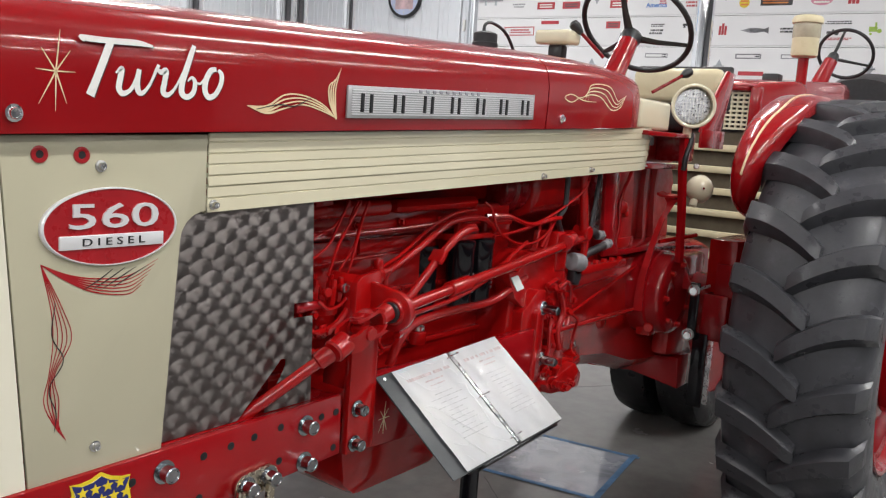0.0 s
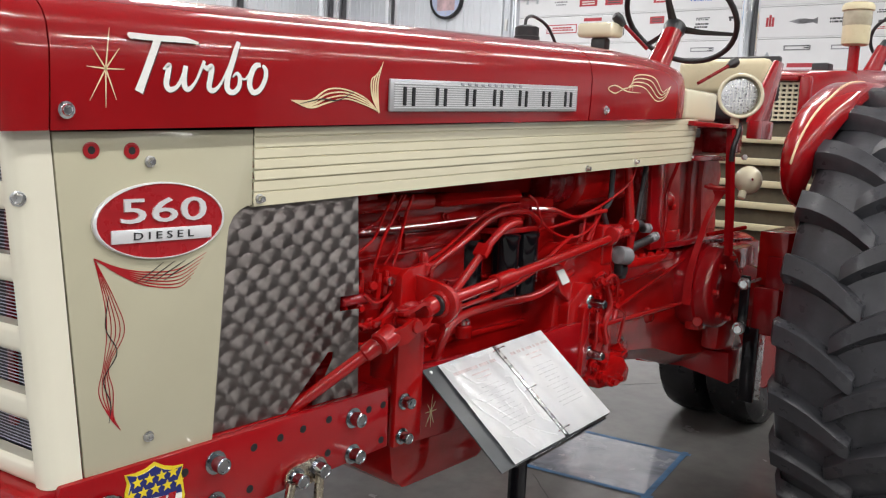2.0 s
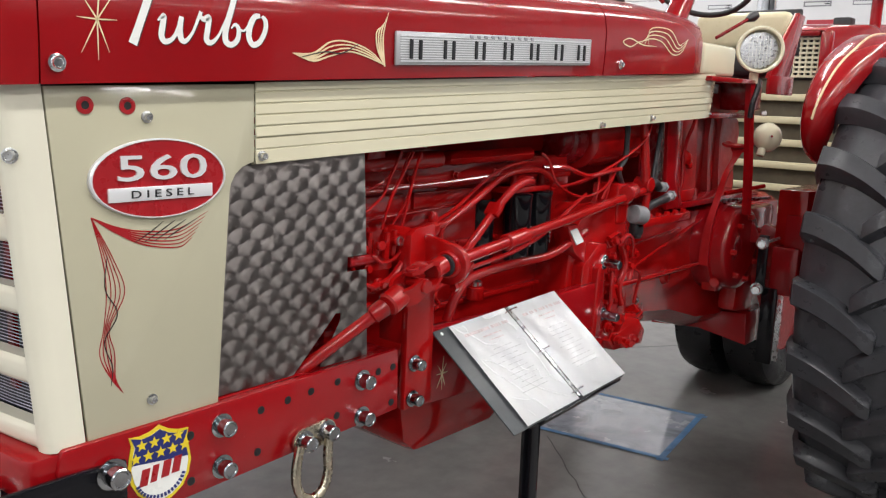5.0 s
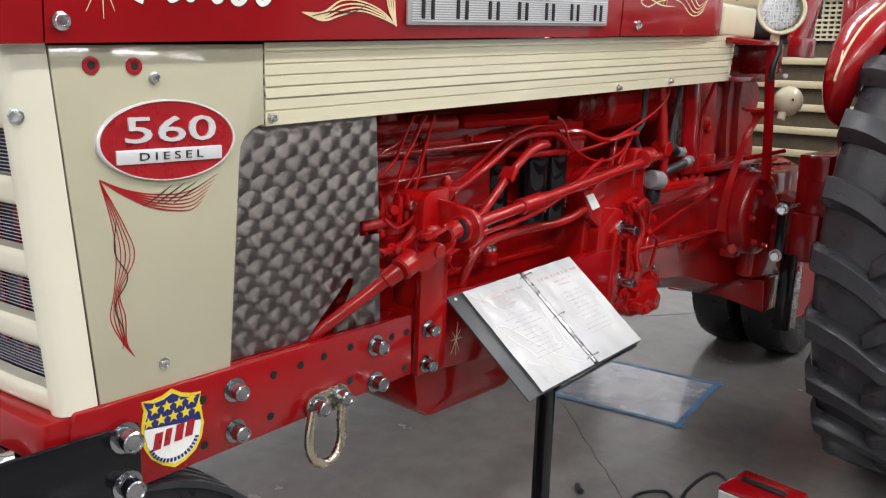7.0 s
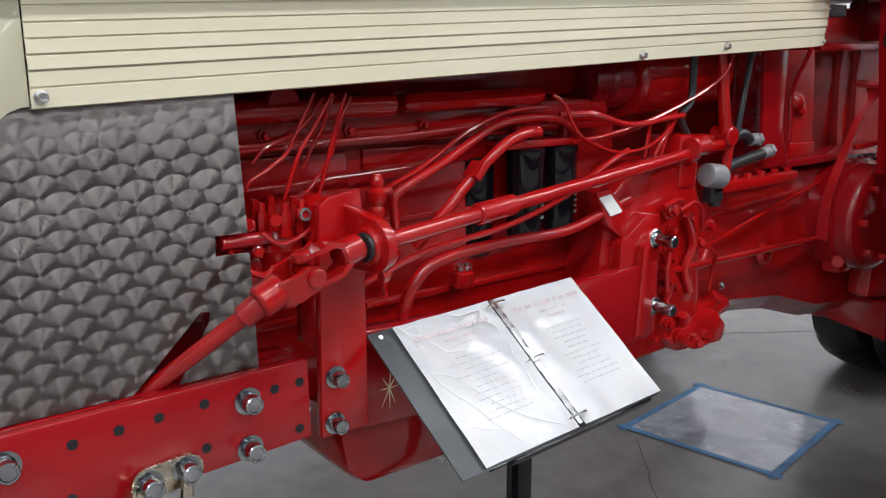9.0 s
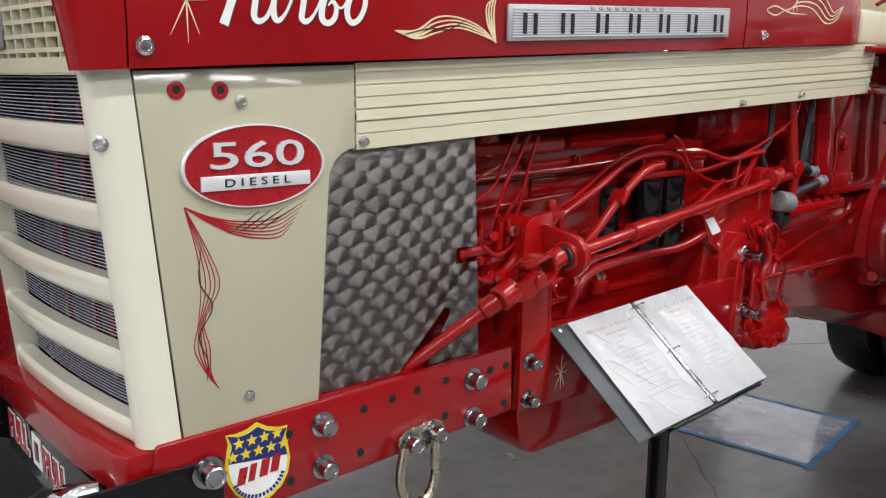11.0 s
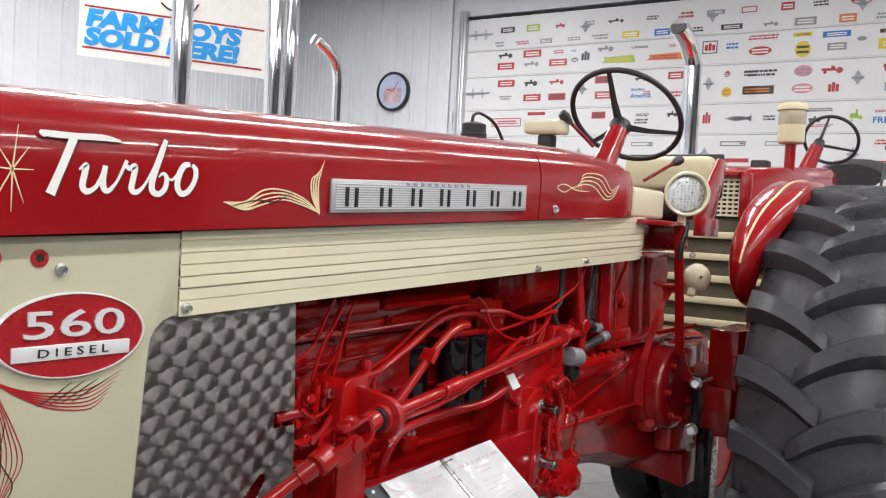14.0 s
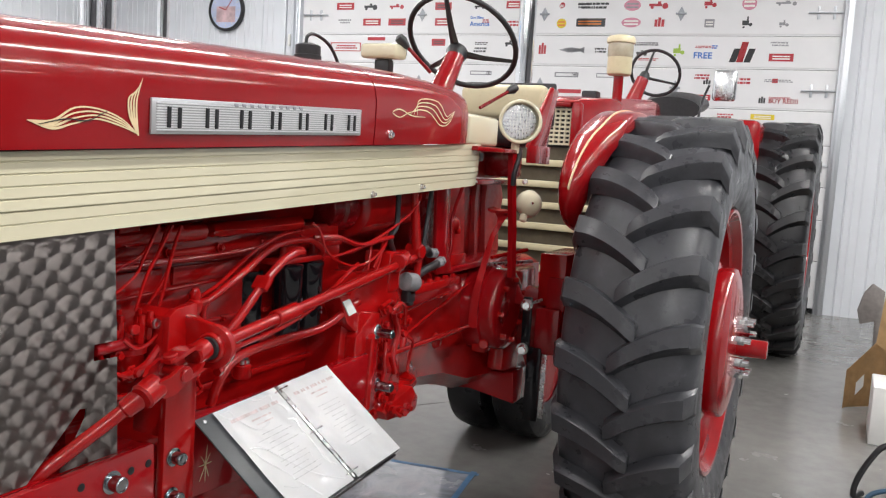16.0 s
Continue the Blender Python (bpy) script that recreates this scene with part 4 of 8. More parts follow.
stripe("black_scroll_line", [(-0.518, 1.20), (-0.523, 1.15), (-0.505, 1.11), (-0.527, 1.07), (-0.516, 1.03), (-0.519, 1.0)], [0.0008, 0.0015, 0.0015, 0.0015, 0.0015, 0.0008], BLACK_DEC, Y0 - 0.0008, panel)

# engine-turned steel cover with its two cut-outs
pts = [(-0.352, 0.930), (-0.158, 0.930), (-0.075, 1.010), (-0.055, 1.030), (-0.040, 1.028), (-0.042, 1.012), (-0.092, 0.930), (0.030, 0.930), (0.025, 1.106), (-0.027, 1.107), (-0.026, 1.137), (0.024, 1.136), (0.0135, 1.342), (-0.24, 1.342), (-0.292, 1.332), (-0.325, 1.29)]
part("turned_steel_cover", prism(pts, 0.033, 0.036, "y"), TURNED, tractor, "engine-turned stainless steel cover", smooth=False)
part("radiator_side", box((-0.56, 0.10, 0.93), (-0.02, 0.48, 1.42), 0.01), RED_DEEP, tractor, "radiator side in red darkened for its shade")

# nose with five slots
def nose_x(z, y):
    """The grille shell's front, leaning and bowed."""
    u = (y - CY) / 0.265
    return -0.613 - 0.083 * (z - 0.917) - 0.016 * (1 - u * u) - 0.036 * (u + 1) / 2


SLOTS = []
for k in range(5):
    z0 = 1.372 - 0.1046 * k
    SLOTS.append((z0, z0 + 0.065))


def nose_band(z0, z1):
    bm = bmesh.new()
    ends = (0.0, 0.0015, 0.004, 0.008, 0.014)
    ys = [0.048 + d for d in ends] + [0.075 + 0.43 * i / 12 for i in range(13)] + [0.532 - d for d in reversed(ends)]
    fillet = lambda y: 0.012 * (1 - math.sqrt(max(0.0, 1 - max(0.0, 1 - min(y - 0.048, 0.532 - y) / 0.014) ** 2)))
    rings = []
    for z, d, s in ((z0, 0.014, -1), (z0, 0.006, -1), (z0 + 0.004, 0.0015, -1), (z0 + 0.010, 0.0, -0.6), (z1 - 0.010, 0.0, 0.6), (z1 - 0.004, 0.0015, 1), (z1, 0.006, 1), (z1, 0.014, 1)):
        row = [Vector((nose_x(z, y) + d, y, z + s * fillet(y))) for y in ys]
        rings.append(row)
    back = [[Vector((nose_x(z, y) + 0.03, y, z)) for y in ys] for z in (z1, z0)]
    return loft([list(r) for r in zip(*(rings + back))], bm=bm)


edges = [0.917] + [v for s in reversed(SLOTS) for v in s] + [1.447]
nose = part("nose_shell", bmesh.new(), CREAM, tractor, "cream slotted grille shell")
for i in range(0, len(edges) - 1, 2):
    part("nose_bar", nose_band(edges[i], edges[i + 1]), LIT_CREAM, nose, smooth=True)
for y0, y1, side in ((0.022, 0.060, 0), (0.520, 0.558, 1)):
    rings = []
    for i in range(9):
        z = 0.917 + 0.53 * i / 8
        xs = -0.558 - 0.042 * i / 8 - 0.003
        if side == 0:
            fx = nose_x(z, 0.05)
            ring = [(xs, 0.0225, z), (fx + 0.028, 0.0225, z), (fx + 0.012, 0.024, z), (fx + 0.004, 0.029, z), (fx, 0.038, z), (fx - 0.001, 0.050, z), (fx + 0.03, 0.050, z), (xs, 0.048, z)]
        else:
            fx = nose_x(z, 0.53)
            ring = [(xs, 0.558, z), (fx + 0.030, 0.558, z), (fx + 0.010, 0.5565, z), (fx + 0.003, 0.551, z), (fx, 0.543, z), (fx - 0.001, 0.530, z), (fx + 0.03, 0.530, z), (xs, 0.535, z)]
        rings.append(ring)
    part("nose_side", loft(rings), LIT_CREAM, nose)
bolt("nose_bolt", (-0.645, 0.028, 1.350), (-0.6, -0.8, 0), 0.0075, 0.011, nose, STEEL, "plain steel bolt")
bolt("nose_bolt", (-0.682, 0.540, 1.355), (-0.9, 0.3, 0), 0.0075, 0.011, nose, STEEL, "plain steel bolt")
# wire screen and radiator core behind the slots
part("radiator_core", box((-0.590, 0.04, 0.92), (-0.57, 0.54, 1.45)), NAVY, nose, "dark radiator core")
for z0, z1 in SLOTS:
    for k in range(12):
        z = z0 + (z1 - z0) * (k + 0.5) / 12
        part("screen_wire", pipe([(nose_x(z, y) + 0.034, y, z) for y in (0.04, 0.17, CY, 0.41, 0.54)], 0.00085, 4, 2), WIRE, nose, smooth=False)
# liner added to darken the pale far end of the slots
part("slot_liner", loft([[(nose_x(z, 0.525) + 0.037, 0.521, z), (-0.575, 0.521, z), (-0.575, 0.527, z), (nose_x(z, 0.525) + 0.037, 0.527, z)] for z in (0.925, 1.18, 1.44)]), NAVY, nose, "added dark liner that darkens the slots' far end")
for y in (0.16, 0.24, 0.38):
    part("fan_blade", box((-0.600, y, 0.98), (-0.592, y + 0.02, 1.4)), RED_DEEP, nose)

# square-mesh upper grille with its emblem
GR0, GR1 = 1.450, 1.605
grille = part("upper_grille", bmesh.new(), CREAM, tractor, "cream square-mesh upper grille")
gx = lambda z, y: nose_x(1.447, y) + 0.004 - 0.05 * (z - 1.447)
bm = bmesh.new()
for k in range(9):
    z = GR0 + (GR1 - GR0) * k / 8
    w = 0.010 if k in (0, 8) else 0.0030
    ys = [0.050 + 0.48 * i / 12 for i in range(13)]
    loft([[(gx(z, y) + 0.005, y, z - w), (gx(z, y) - 0.006, y, z - w), (gx(z, y) - 0.006, y, z + w), (gx(z, y) + 0.005, y, z + w)] for y in ys], bm=bm)
for k in range(15):
    y = 0.050 + 0.48 * k / 14
    w = 0.012 if k in (0, 14) else 0.0047
    loft([[(gx(z, y) - 0.0051, y - w, z), (gx(z, y) - 0.0051, y + w, z), (gx(z, y) + 0.006, y + w, z), (gx(z, y) + 0.006, y - w, z)] for z in (GR0, GR1)], bm=bm)
part("mesh_bar", bm, CREAM, grille, smooth=False)
# black backing box gives the mesh openings their shade
part("grille_shade_box", box((-0.636, 0.05, 1.45), (-0.61, 0.53, 1.615)), DARK, grille)
ex = gx(1.53, CY) - 0.012
EMBLEM = ((0.062, 0.091, BLACK_DEC), (0.033, 0.062, RED_DEC), (0.006, 0.033, NAVY), (-0.032, 0.006, GREY_DEC))
for y0, y1, mat in EMBLEM:
    part("emblem_stripe", prism([(ex - 0.03 * (y0 - 0.03), CY + y0), (ex - 0.03 * (y1 - 0.03), CY + y1), (ex + 0.010, CY + y1), (ex + 0.010, CY + y0)], 1.474, 1.539, "z", 0.001), mat, grille)
part("emblem_cap", box((ex, CY + 0.041, 1.5395), (ex + 0.010, CY + 0.068, 1.561), 0.001), RED_DEC, grille)
part("emblem_cap", box((ex, CY + 0.013, 1.5395), (ex + 0.010, CY + 0.0405, 1.561), 0.001), GREY_DEC, grille)

# red front cross member and black weight bracket
bm = prism([(-0.680, 0.60), (-0.676, 0.40), (-0.668, 0.20), (-0.652, 0.045), (-0.640, 0.022), (-0.545, 0.022), (-0.545, 0.60)], 0.850, 0.916, "z", 0.008)
part("front_bolster", bm, RED, tractor, "red front cross member")
bar = part("weight_bracket", box((-0.662, 0.012, 0.735), (-0.648, 0.61, 0.849), 0.003), BLACK, tractor, "black front weight bracket with painted lettering")
part("bracket_side", prism([(-0.79, 0.80), (-0.79, 0.884), (-0.60, 0.886), (-0.508, 0.884), (-0.508, 0.742), (-0.62, 0.735)], 0.002, 0.012, "y", 0.002), BLACK, bar)
part("bracket_side", prism([(-0.79, 0.80), (-0.79, 0.884), (-0.66, 0.886), (-0.62, 0.735)], 0.610, 0.620, "y", 0.002), BLACK, bar)
for y in (0.365, 0.585):
    at = Matrix.Translation((-0.6635, y, 0.772)) @ Matrix.Rotation(radians(-90), 4, "Z") @ Matrix.Rotation(radians(90), 4, "X")
    letters("bracket_lettering", "PULL", 0.068, at, WHITE_DEC, bar, bold=0.0045, width=0.86, depth=0.0008)
    letters("bracket_lettering", "PULL", 0.068, Matrix.Translation((-0.0014, 0, 0)) @ at, RED_DEC, bar, bold=0.0012, width=0.86, depth=0.0008)
part("white_square", box((-0.6645, 0.378, 0.768), (-0.6625, 0.430, 0.826)), WHITE_DEC, bar, smooth=False)
part("square_mark", box((-0.6655, 0.392, 0.780), (-0.6640, 0.402, 0.814)), BLACK_DEC, bar, smooth=False)
part("square_mark", box((-0.6655, 0.404, 0.780), (-0.6640, 0.414, 0.814)), RED_DEC, bar, smooth=False)
bm = pipe([(-0.665, 0.075, 0.852), (-0.690, 0.085, 0.850), (-0.700, 0.115, 0.838), (-0.700, 0.155, 0.822), (-0.690, 0.180, 0.812), (-0.668, 0.185, 0.806)], 0.016, 14)
part("chrome_latch", bm, CHROME, bar, "polished chrome latch")
for x, z in ((-0.533, 0.869), (-0.533, 0.79)):
    bolt("bar_bolt", (x, 0.002, z), (0, -1, 0), 0.017, 0.030, bar, BOLT_CHROME, "large chrome capped bolt")

# side rail
pts = [(-0.61, 0.885), (-0.60, 0.922), (0.1, 0.931), (0.104, 0.925), (0.106, 0.80), (-0.45, 0.775), (-0.53, 0.772)]
rail = part("side_rail", prism(pts, 0.014, 0.035, "y", 0.004), RED, tractor, "red drilled steel frame rail")
part("rail_top", box((-0.60, 0.03, 0.915), (0.10, 0.11, 0.928), 0.004), RED, rail)
for x, z in ((-0.329, 0.886), (-0.329, 0.812), (0.0, 0.888), (0.0, 0.812)):
    bolt("rail_bolt", (x, 0.014, z), (0, -1, 0), 0.0145, 0.028, rail, BOLT_CHROME, "chrome capped bolt")
# drilled holes drawn as proud black discs that imitate their shade
for x, z in ((0.087, 0.896), (0.084, 0.82), (-0.066, 0.90), (-0.132, 0.897), (-0.187, 0.894), (-0.247, 0.891), (-0.067, 0.832), (-0.255, 0.815), (-0.39, 0.885), (-0.39, 0.805), (0.045, 0.895)):
    part("hole_shade_disc", lathe([(0, 0.0075), (0.0008, 0.0075)], (x, 0.0138, z), (0, -1, 0), 14), DARK, rail)
# association shield as plain shapes
SHX, SHZ = -0.446, 0.853


def shield(s, y0, y1):
    half = [(0.0, -1.0), (0.35, -0.88), (0.68, -0.66), (0.88, -0.36), (0.96, 0.0), (0.90, 0.34), (0.84, 0.58), (0.90, 0.80), (0.60, 0.80), (0.30, 0.86), (0.0, 1.0)]
    pts = half + [(-u, v) for u, v in reversed(half[1:-1])]
    return prism([(SHX + u * 0.058 * s, SHZ + v * 0.067 * s - u * 0.006) for u, v in pts], y0, y1, "y")


sh = part("shield_sticker", shield(1.0, 0.012, 0.0138), YELLOW_DEC, rail, "yellow edged shield sticker", smooth=False)
part("shield_field", shield(0.90, 0.0112, 0.0122), WHITE_DEC, sh, smooth=False)
pts = [(SHX + u * 0.058 * 0.9, SHZ + v * 0.067 * 0.9 - u * 0.006) for u, v in ((-0.95, 0.12), (0.95, 0.12), (0.90, 0.34), (0.82, 0.58), (0.95, 0.86), (0.62, 0.80), (0.30, 0.86), (0.0, 1.0), (-0.30, 0.86), (-0.62, 0.80), (-0.95, 0.86), (-0.82, 0.58), (-0.90, 0.34))]
part("shield_chief", prism(pts, 0.0104, 0.0114, "y"), NAVY_DEC, sh, smooth=False)
for r, cols in ((0.62, 4), (0.33, 5)):
    for c in range(cols):
        cx, cz = SHX + (c - (cols - 1) / 2) * 0.0215, SHZ + r * 0.067
        pts = [(cx + (0.0098 if i % 2 == 0 else 0.0042) * math.sin(i * math.pi / 5), cz + (0.0098 if i % 2 == 0 else 0.0042) * math.cos(i * math.pi / 5)) for i in range(10)]
        part("shield_star", prism(pts, 0.0096, 0.0106, "y"), YELLOW_DEC, sh, smooth=False)
for k in range(4):
    u = SHX - 0.038 + 0.0190 * k
    w = 0.0135 if k != 1 else 0.0105
    part("red_bar", prism([(u, SHZ - 0.026 + 0.002 * k), (u + w, SHZ - 0.026 + 0.002 * k), (u + w + 0.006, SHZ + 0.001 + 0.002 * k), (u + 0.006, SHZ + 0.001 + 0.002 * k)], 0.0098, 0.0114, "y"), RED_DEC, sh, smooth=False)
bm = bmesh.new()
for k in range(17):
    a = radians(200 + 140 * k / 16)
    m = Matrix.Translation((SHX + 0.043 * math.cos(a), 0.0105, SHZ - 0.012 + 0.040 * math.sin(a))) @ Matrix.Rotation(-(a + math.pi / 2), 4, "Y")
    box((-0.0018, -0.0008, -0.003), (0.0018, 0.0008, 0.003), m=m, bm=bm)
part("small_bars", bm, NAVY_DEC, sh, smooth=False)
# tow ring with its strap
strap = part("ring_strap", prism(arc(-0.100, 0.812, 0.024, 0.024, -80, 100, 8) + arc(-0.156, 0.808, 0.024, 0.024, 100, 280, 8), 0.004, 0.013, "y", 0.002), BRASS, rail, "zinc plated strap")
for x, z in ((-0.156, 0.808), (-0.102, 0.814)):
    bolt("strap_bolt", (x, 0.004, z), (0, -1, 0), 0.0145, 0.026, strap, BOLT_CHROME, "chrome capped bolt")
ringpts = [(-0.176, -0.008, 0.808), (-0.186, -0.010, 0.77), (-0.188, -0.012, 0.74), (-0.176, -0.014, 0.712), (-0.150, -0.015, 0.700), (-0.124, -0.014, 0.712), (-0.111, -0.012, 0.74), (-0.110, -0.010, 0.77), (-0.106, -0.008, 0.805)]
part("tow_ring", pipe(ringpts, 0.0092, 12), BRASS, strap, "zinc plated tow ring")

# upright bracket and steering shafts
pillar = part("shaft_pillar", prism([(0.124, 0.79), (0.212, 0.79), (0.212, 1.14), (0.206, 1.185), (0.150, 1.178), (0.132, 1.165)], 0.014, 0.032, "y", 0.003), RED_CAST, tractor, "red upright shaft bracket")
part("pillar_web", prism([(0.132, 0.93), (0.150, 0.93), (0.150, 1.178), (0.132, 1.165)], 0.03, 0.10, "y", 0.002), RED_CAST, pillar)
for x, z in ((0.150, 0.890), (0.146, 0.813)):
    bolt("pillar_bolt", (x, 0.012, z), (0, -1, 0), 0.0125, 0.026, pillar, BOLT_CHROME, "chrome capped bolt")
SH0, SH1 = Vector((0.164, -0.046, 1.106)), Vector((1.287, 0.093, 1.182))
sd = (SH1 - SH0).normalized()
SA, SB = frame_of(sd)
m = Matrix((( sd.x, SA.x, SB.x, SH0.x + sd.x * 0.03), (sd.y, SA.y, SB.y, SH0.y + sd.y * 0.03), (sd.z, SA.z, SB.z, SH0.z + sd.z * 0.03), (0, 0, 0, 1)))
bm = prism([(0.0 + 0.044 * math.cos(radians(a)), 0.044 * math.sin(radians(a))) for a in range(-90, 91, 18)] + [(-0.07, 0.058), (-0.085, 0.038), (-0.085, -0.03), (-0.06, -0.044)], -0.009, 0.009, "x", 0.002)
bm.transform(m)
part("bearing_plate", bm, RED_CAST, pillar, "red bearing plate")
bm = rod(SH0 + sd * 0.012, SH0 + sd * 0.05, 0.030, seg=20, bevel=0.004)
part("bearing_boss", bm, RED_CAST, pillar)
part("bearing_seal", lathe([(0.0, 0.0145), (0.002, 0.022), (0.012, 0.023)], SH0 + sd * 0.004, sd, 24, caps=False), BLACK_PLASTIC, pillar, "dark rubber bearing seal")
for u, v in ((-0.045, 0.035), (0.0, -0.055)):
    p = m @ Vector((0.008, u, v))
    part("bearing_bolt", rod(p, p + sd * 0.012, 0.009, seg=6), RED_CAST, pillar)
shaft = part("steering_shaft", rod(SH0 - sd * 0.01, SH1, 0.0135, seg=18), RED_CAST, tractor, "red steering shaft")
part("shaft_sleeve", rod(SH0 + sd * 0.258, SH0 + sd * 0.352, 0.0195, seg=18, bevel=0.003), RED_CAST, shaft)
part("shaft_collar", rod(SH0 + sd * 0.95, SH0 + sd * 0.985, 0.022, seg=18, bevel=0.004), RED_CAST, shaft)
# universal joint
UJ = Vector((0.065, -0.060, 1.089))
LO0, LO1 = Vector((0.020, -0.062, 1.070)), Vector((-0.135, 0.052, 0.924))
ld = (LO1 - LO0).normalized()
def fork(name, base, tip, across, hub_r, reach, arm_w, owner):
    """A forged yoke: hub behind, two flat ears that hold the cross pin."""
    d = (tip - base).normalized()
    a = (Vector(across) - d * Vector(across).dot(d)).normalized()
    b = d.cross(a)
    bm = rod(base - d * 0.030, base + d * 0.012, hub_r, seg=18, bevel=0.004)
    for s in (-1, 1):
        rows = []
        for f, off, w, th in ((0.0, 0.55, 0.9, 0.010), (0.35, 1.0, 1.0, 0.008), (0.75, 1.0, 1.0, 0.007), (1.0, 1.0, 0.95, 0.007), (1.22, 1.0, 0.55, 0.006)):
            c = base + (tip - base) * f + a * (s * reach * off)
            rows.append([c + b * (arm_w * w) + a * th * 0.5, c - b * (arm_w * w) + a * th * 0.5, c - b * (arm_w * w) - a * th * 0.5, c + b * (arm_w * w) - a * th * 0.5])
        loft(rows, bm=bm)
        rod(tip + a * (s * (reach - 0.008)), tip + a * (s * (reach + 0.009)), arm_w * 0.72, seg=14, bevel=0.002, bm=bm)
    return part(name, bm, RED_CAST, owner)


part("joint_cross", rod(UJ - Vector((0.003, 0.024, 0.0)), UJ + Vector((0.003, 0.024, 0.0)), 0.011, seg=14, bevel=0.002), RED_CAST, shaft, "red universal joint")
fork("joint_yoke", SH0 - sd * 0.030, UJ, (0.1, 0.1, 1), 0.0215, 0.023, 0.019, shaft)
fork("joint_yoke", LO0 + ld * 0.004, UJ, (0, 1, 0.15), 0.024, 0.025, 0.020, shaft)
part("shaft_socket", rod(LO0 + ld * 0.02, LO0 + ld * 0.065, 0.0195, 0.0175, seg=18, bevel=0.004), RED_CAST, shaft)
part("lower_shaft", rod(LO0, LO1, 0.0125, seg=16), RED_CAST, shaft)
part("cover_stub", rod((-0.014, 0.046, 1.1215), (0.07, 0.056, 1.1195), 0.0108, seg=18, bevel=0.002), RED, tractor, "short red tube end")

# ---- engine and transmission ----
engine = part("engine_block", box((-0.02, 0.19, 0.78), (1.0, 0.42, 1.26), 0.012), RED_CAST, tractor, "red painted engine block")
bm = box((0.0, 0.165, 1.245), (0.95, 0.40, 1.30), 0.012)
box((0.0, 0.155, 1.235), (0.95, 0.20, 1.25), 0.004, bm=bm)
part("cylinder_head", bm, RED_CAST, engine)
part("head_top", box((0.02, 0.21, 1.30), (0.90, 0.38, 1.42), 0.02), RED_CAST, engine)
bm = box((0.32, 0.182, 1.185), (0.62, 0.195, 1.225), 0.004)
box((0.03, 0.182, 1.10), (0.29, 0.195, 1.225), 0.006, bm=bm)
box((0.0, 0.178, 1.085), (0.98, 0.195, 1.096), 0.004, bm=bm)
box((0.0, 0.175, 0.93), (0.98, 0.195, 0.945), 0.004, bm=bm)
part("side_cover", bm, RED_CAST, engine)
part("exhaust_bar", loft([[(x, 0.116, z0 + b), (x, 0.112, (z0 + z1) / 2), (x, 0.116, z1 - b), (x, 0.126, z1), (x, 0.146, z1), (x, 0.146, z0), (x, 0.126, z0)] for x, z0, z1, b in ((0.368, 1.300, 1.312, 0.002), (0.374, 1.292, 1.320, 0.006), (0.392, 1.289, 1.324, 0.008), (0.43, 1.289, 1.324, 0.008), (0.46, 1.292, 1.322, 0.008), (0.70, 1.292, 1.326, 0.008))]), RED_CAST, engine)
part("intake_flange", lathe([(0, 0.026), (0.012, 0.030), (0.020, 0.027)], (0.143, 0.150, 1.312), (0, -1, 0), 20), RED_CAST, engine)
part("intake_tube", rod((0.05, 0.15, 1.300), (0.358, 0.14, 1.305), 0.021, seg=16, bevel=0.004), RED_CAST, engine)
for x in (0.12, 0.28, 0.44, 0.60, 0.76):
    bolt("head_bolt", (x, 0.16, 1.262), (0, -1, 0), 0.008, 0.012, engine, RED_CAST, seg=6)
    bolt("cover_bolt", (x + 0.04, 0.180, 1.09), (0, -1, 0), 0.006, 0.009, engine, RED_CAST, seg=6)
# long fuel lines on the block
part("fuel_line", pipe([(0.0, 0.14, 1.238), (0.22, 0.135, 1.246), (0.42, 0.13, 1.252), (0.60, 0.125, 1.262), (0.70, 0.13, 1.270)], 0.0046, 8), RED_CAST, engine)
part("fuel_line", pipe([(0.0, 0.13, 1.178), (0.2, 0.15, 1.182), (0.42, 0.15, 1.19), (0.52, 0.16, 1.19)], 0.004, 8), RED_CAST, engine)
# injection lines
INJ = [[(0.172, 0.085, 1.330), (0.152, 0.085, 1.296), (0.131, 0.085, 1.260), (0.117, 0.085, 1.238), (0.083, 0.085, 1.216), (0.056, 0.085, 1.202), (0.049, 0.085, 1.187)],
       [(0.198, 0.075, 1.329), (0.189, 0.075, 1.315), (0.164, 0.075, 1.279), (0.138, 0.075, 1.244), (0.123, 0.075, 1.212), (0.107, 0.075, 1.172)],
       [(0.220, 0.105, 1.325), (0.209, 0.105, 1.306), (0.191, 0.105, 1.267), (0.175, 0.105, 1.243), (0.157, 0.105, 1.210)],
       [(0.223, 0.075, 1.328), (0.212, 0.075, 1.303), (0.198, 0.075, 1.264), (0.186, 0.075, 1.227), (0.176, 0.075, 1.195), (0.165, 0.075, 1.166)],
       [(0.242, 0.090, 1.321), (0.227, 0.090, 1.299), (0.213, 0.090, 1.269), (0.203, 0.090, 1.235), (0.184, 0.090, 1.208), (0.151, 0.090, 1.171)],
       [(0.202, 0.110, 1.322), (0.176, 0.110, 1.291), (0.149, 0.110, 1.268), (0.097, 0.110, 1.248), (0.073, 0.110, 1.225)]]
for line in INJ:
    part("injection_line", pipe(line, 0.0031, 8, 5), RED_CAST, engine, "thin red injection line")
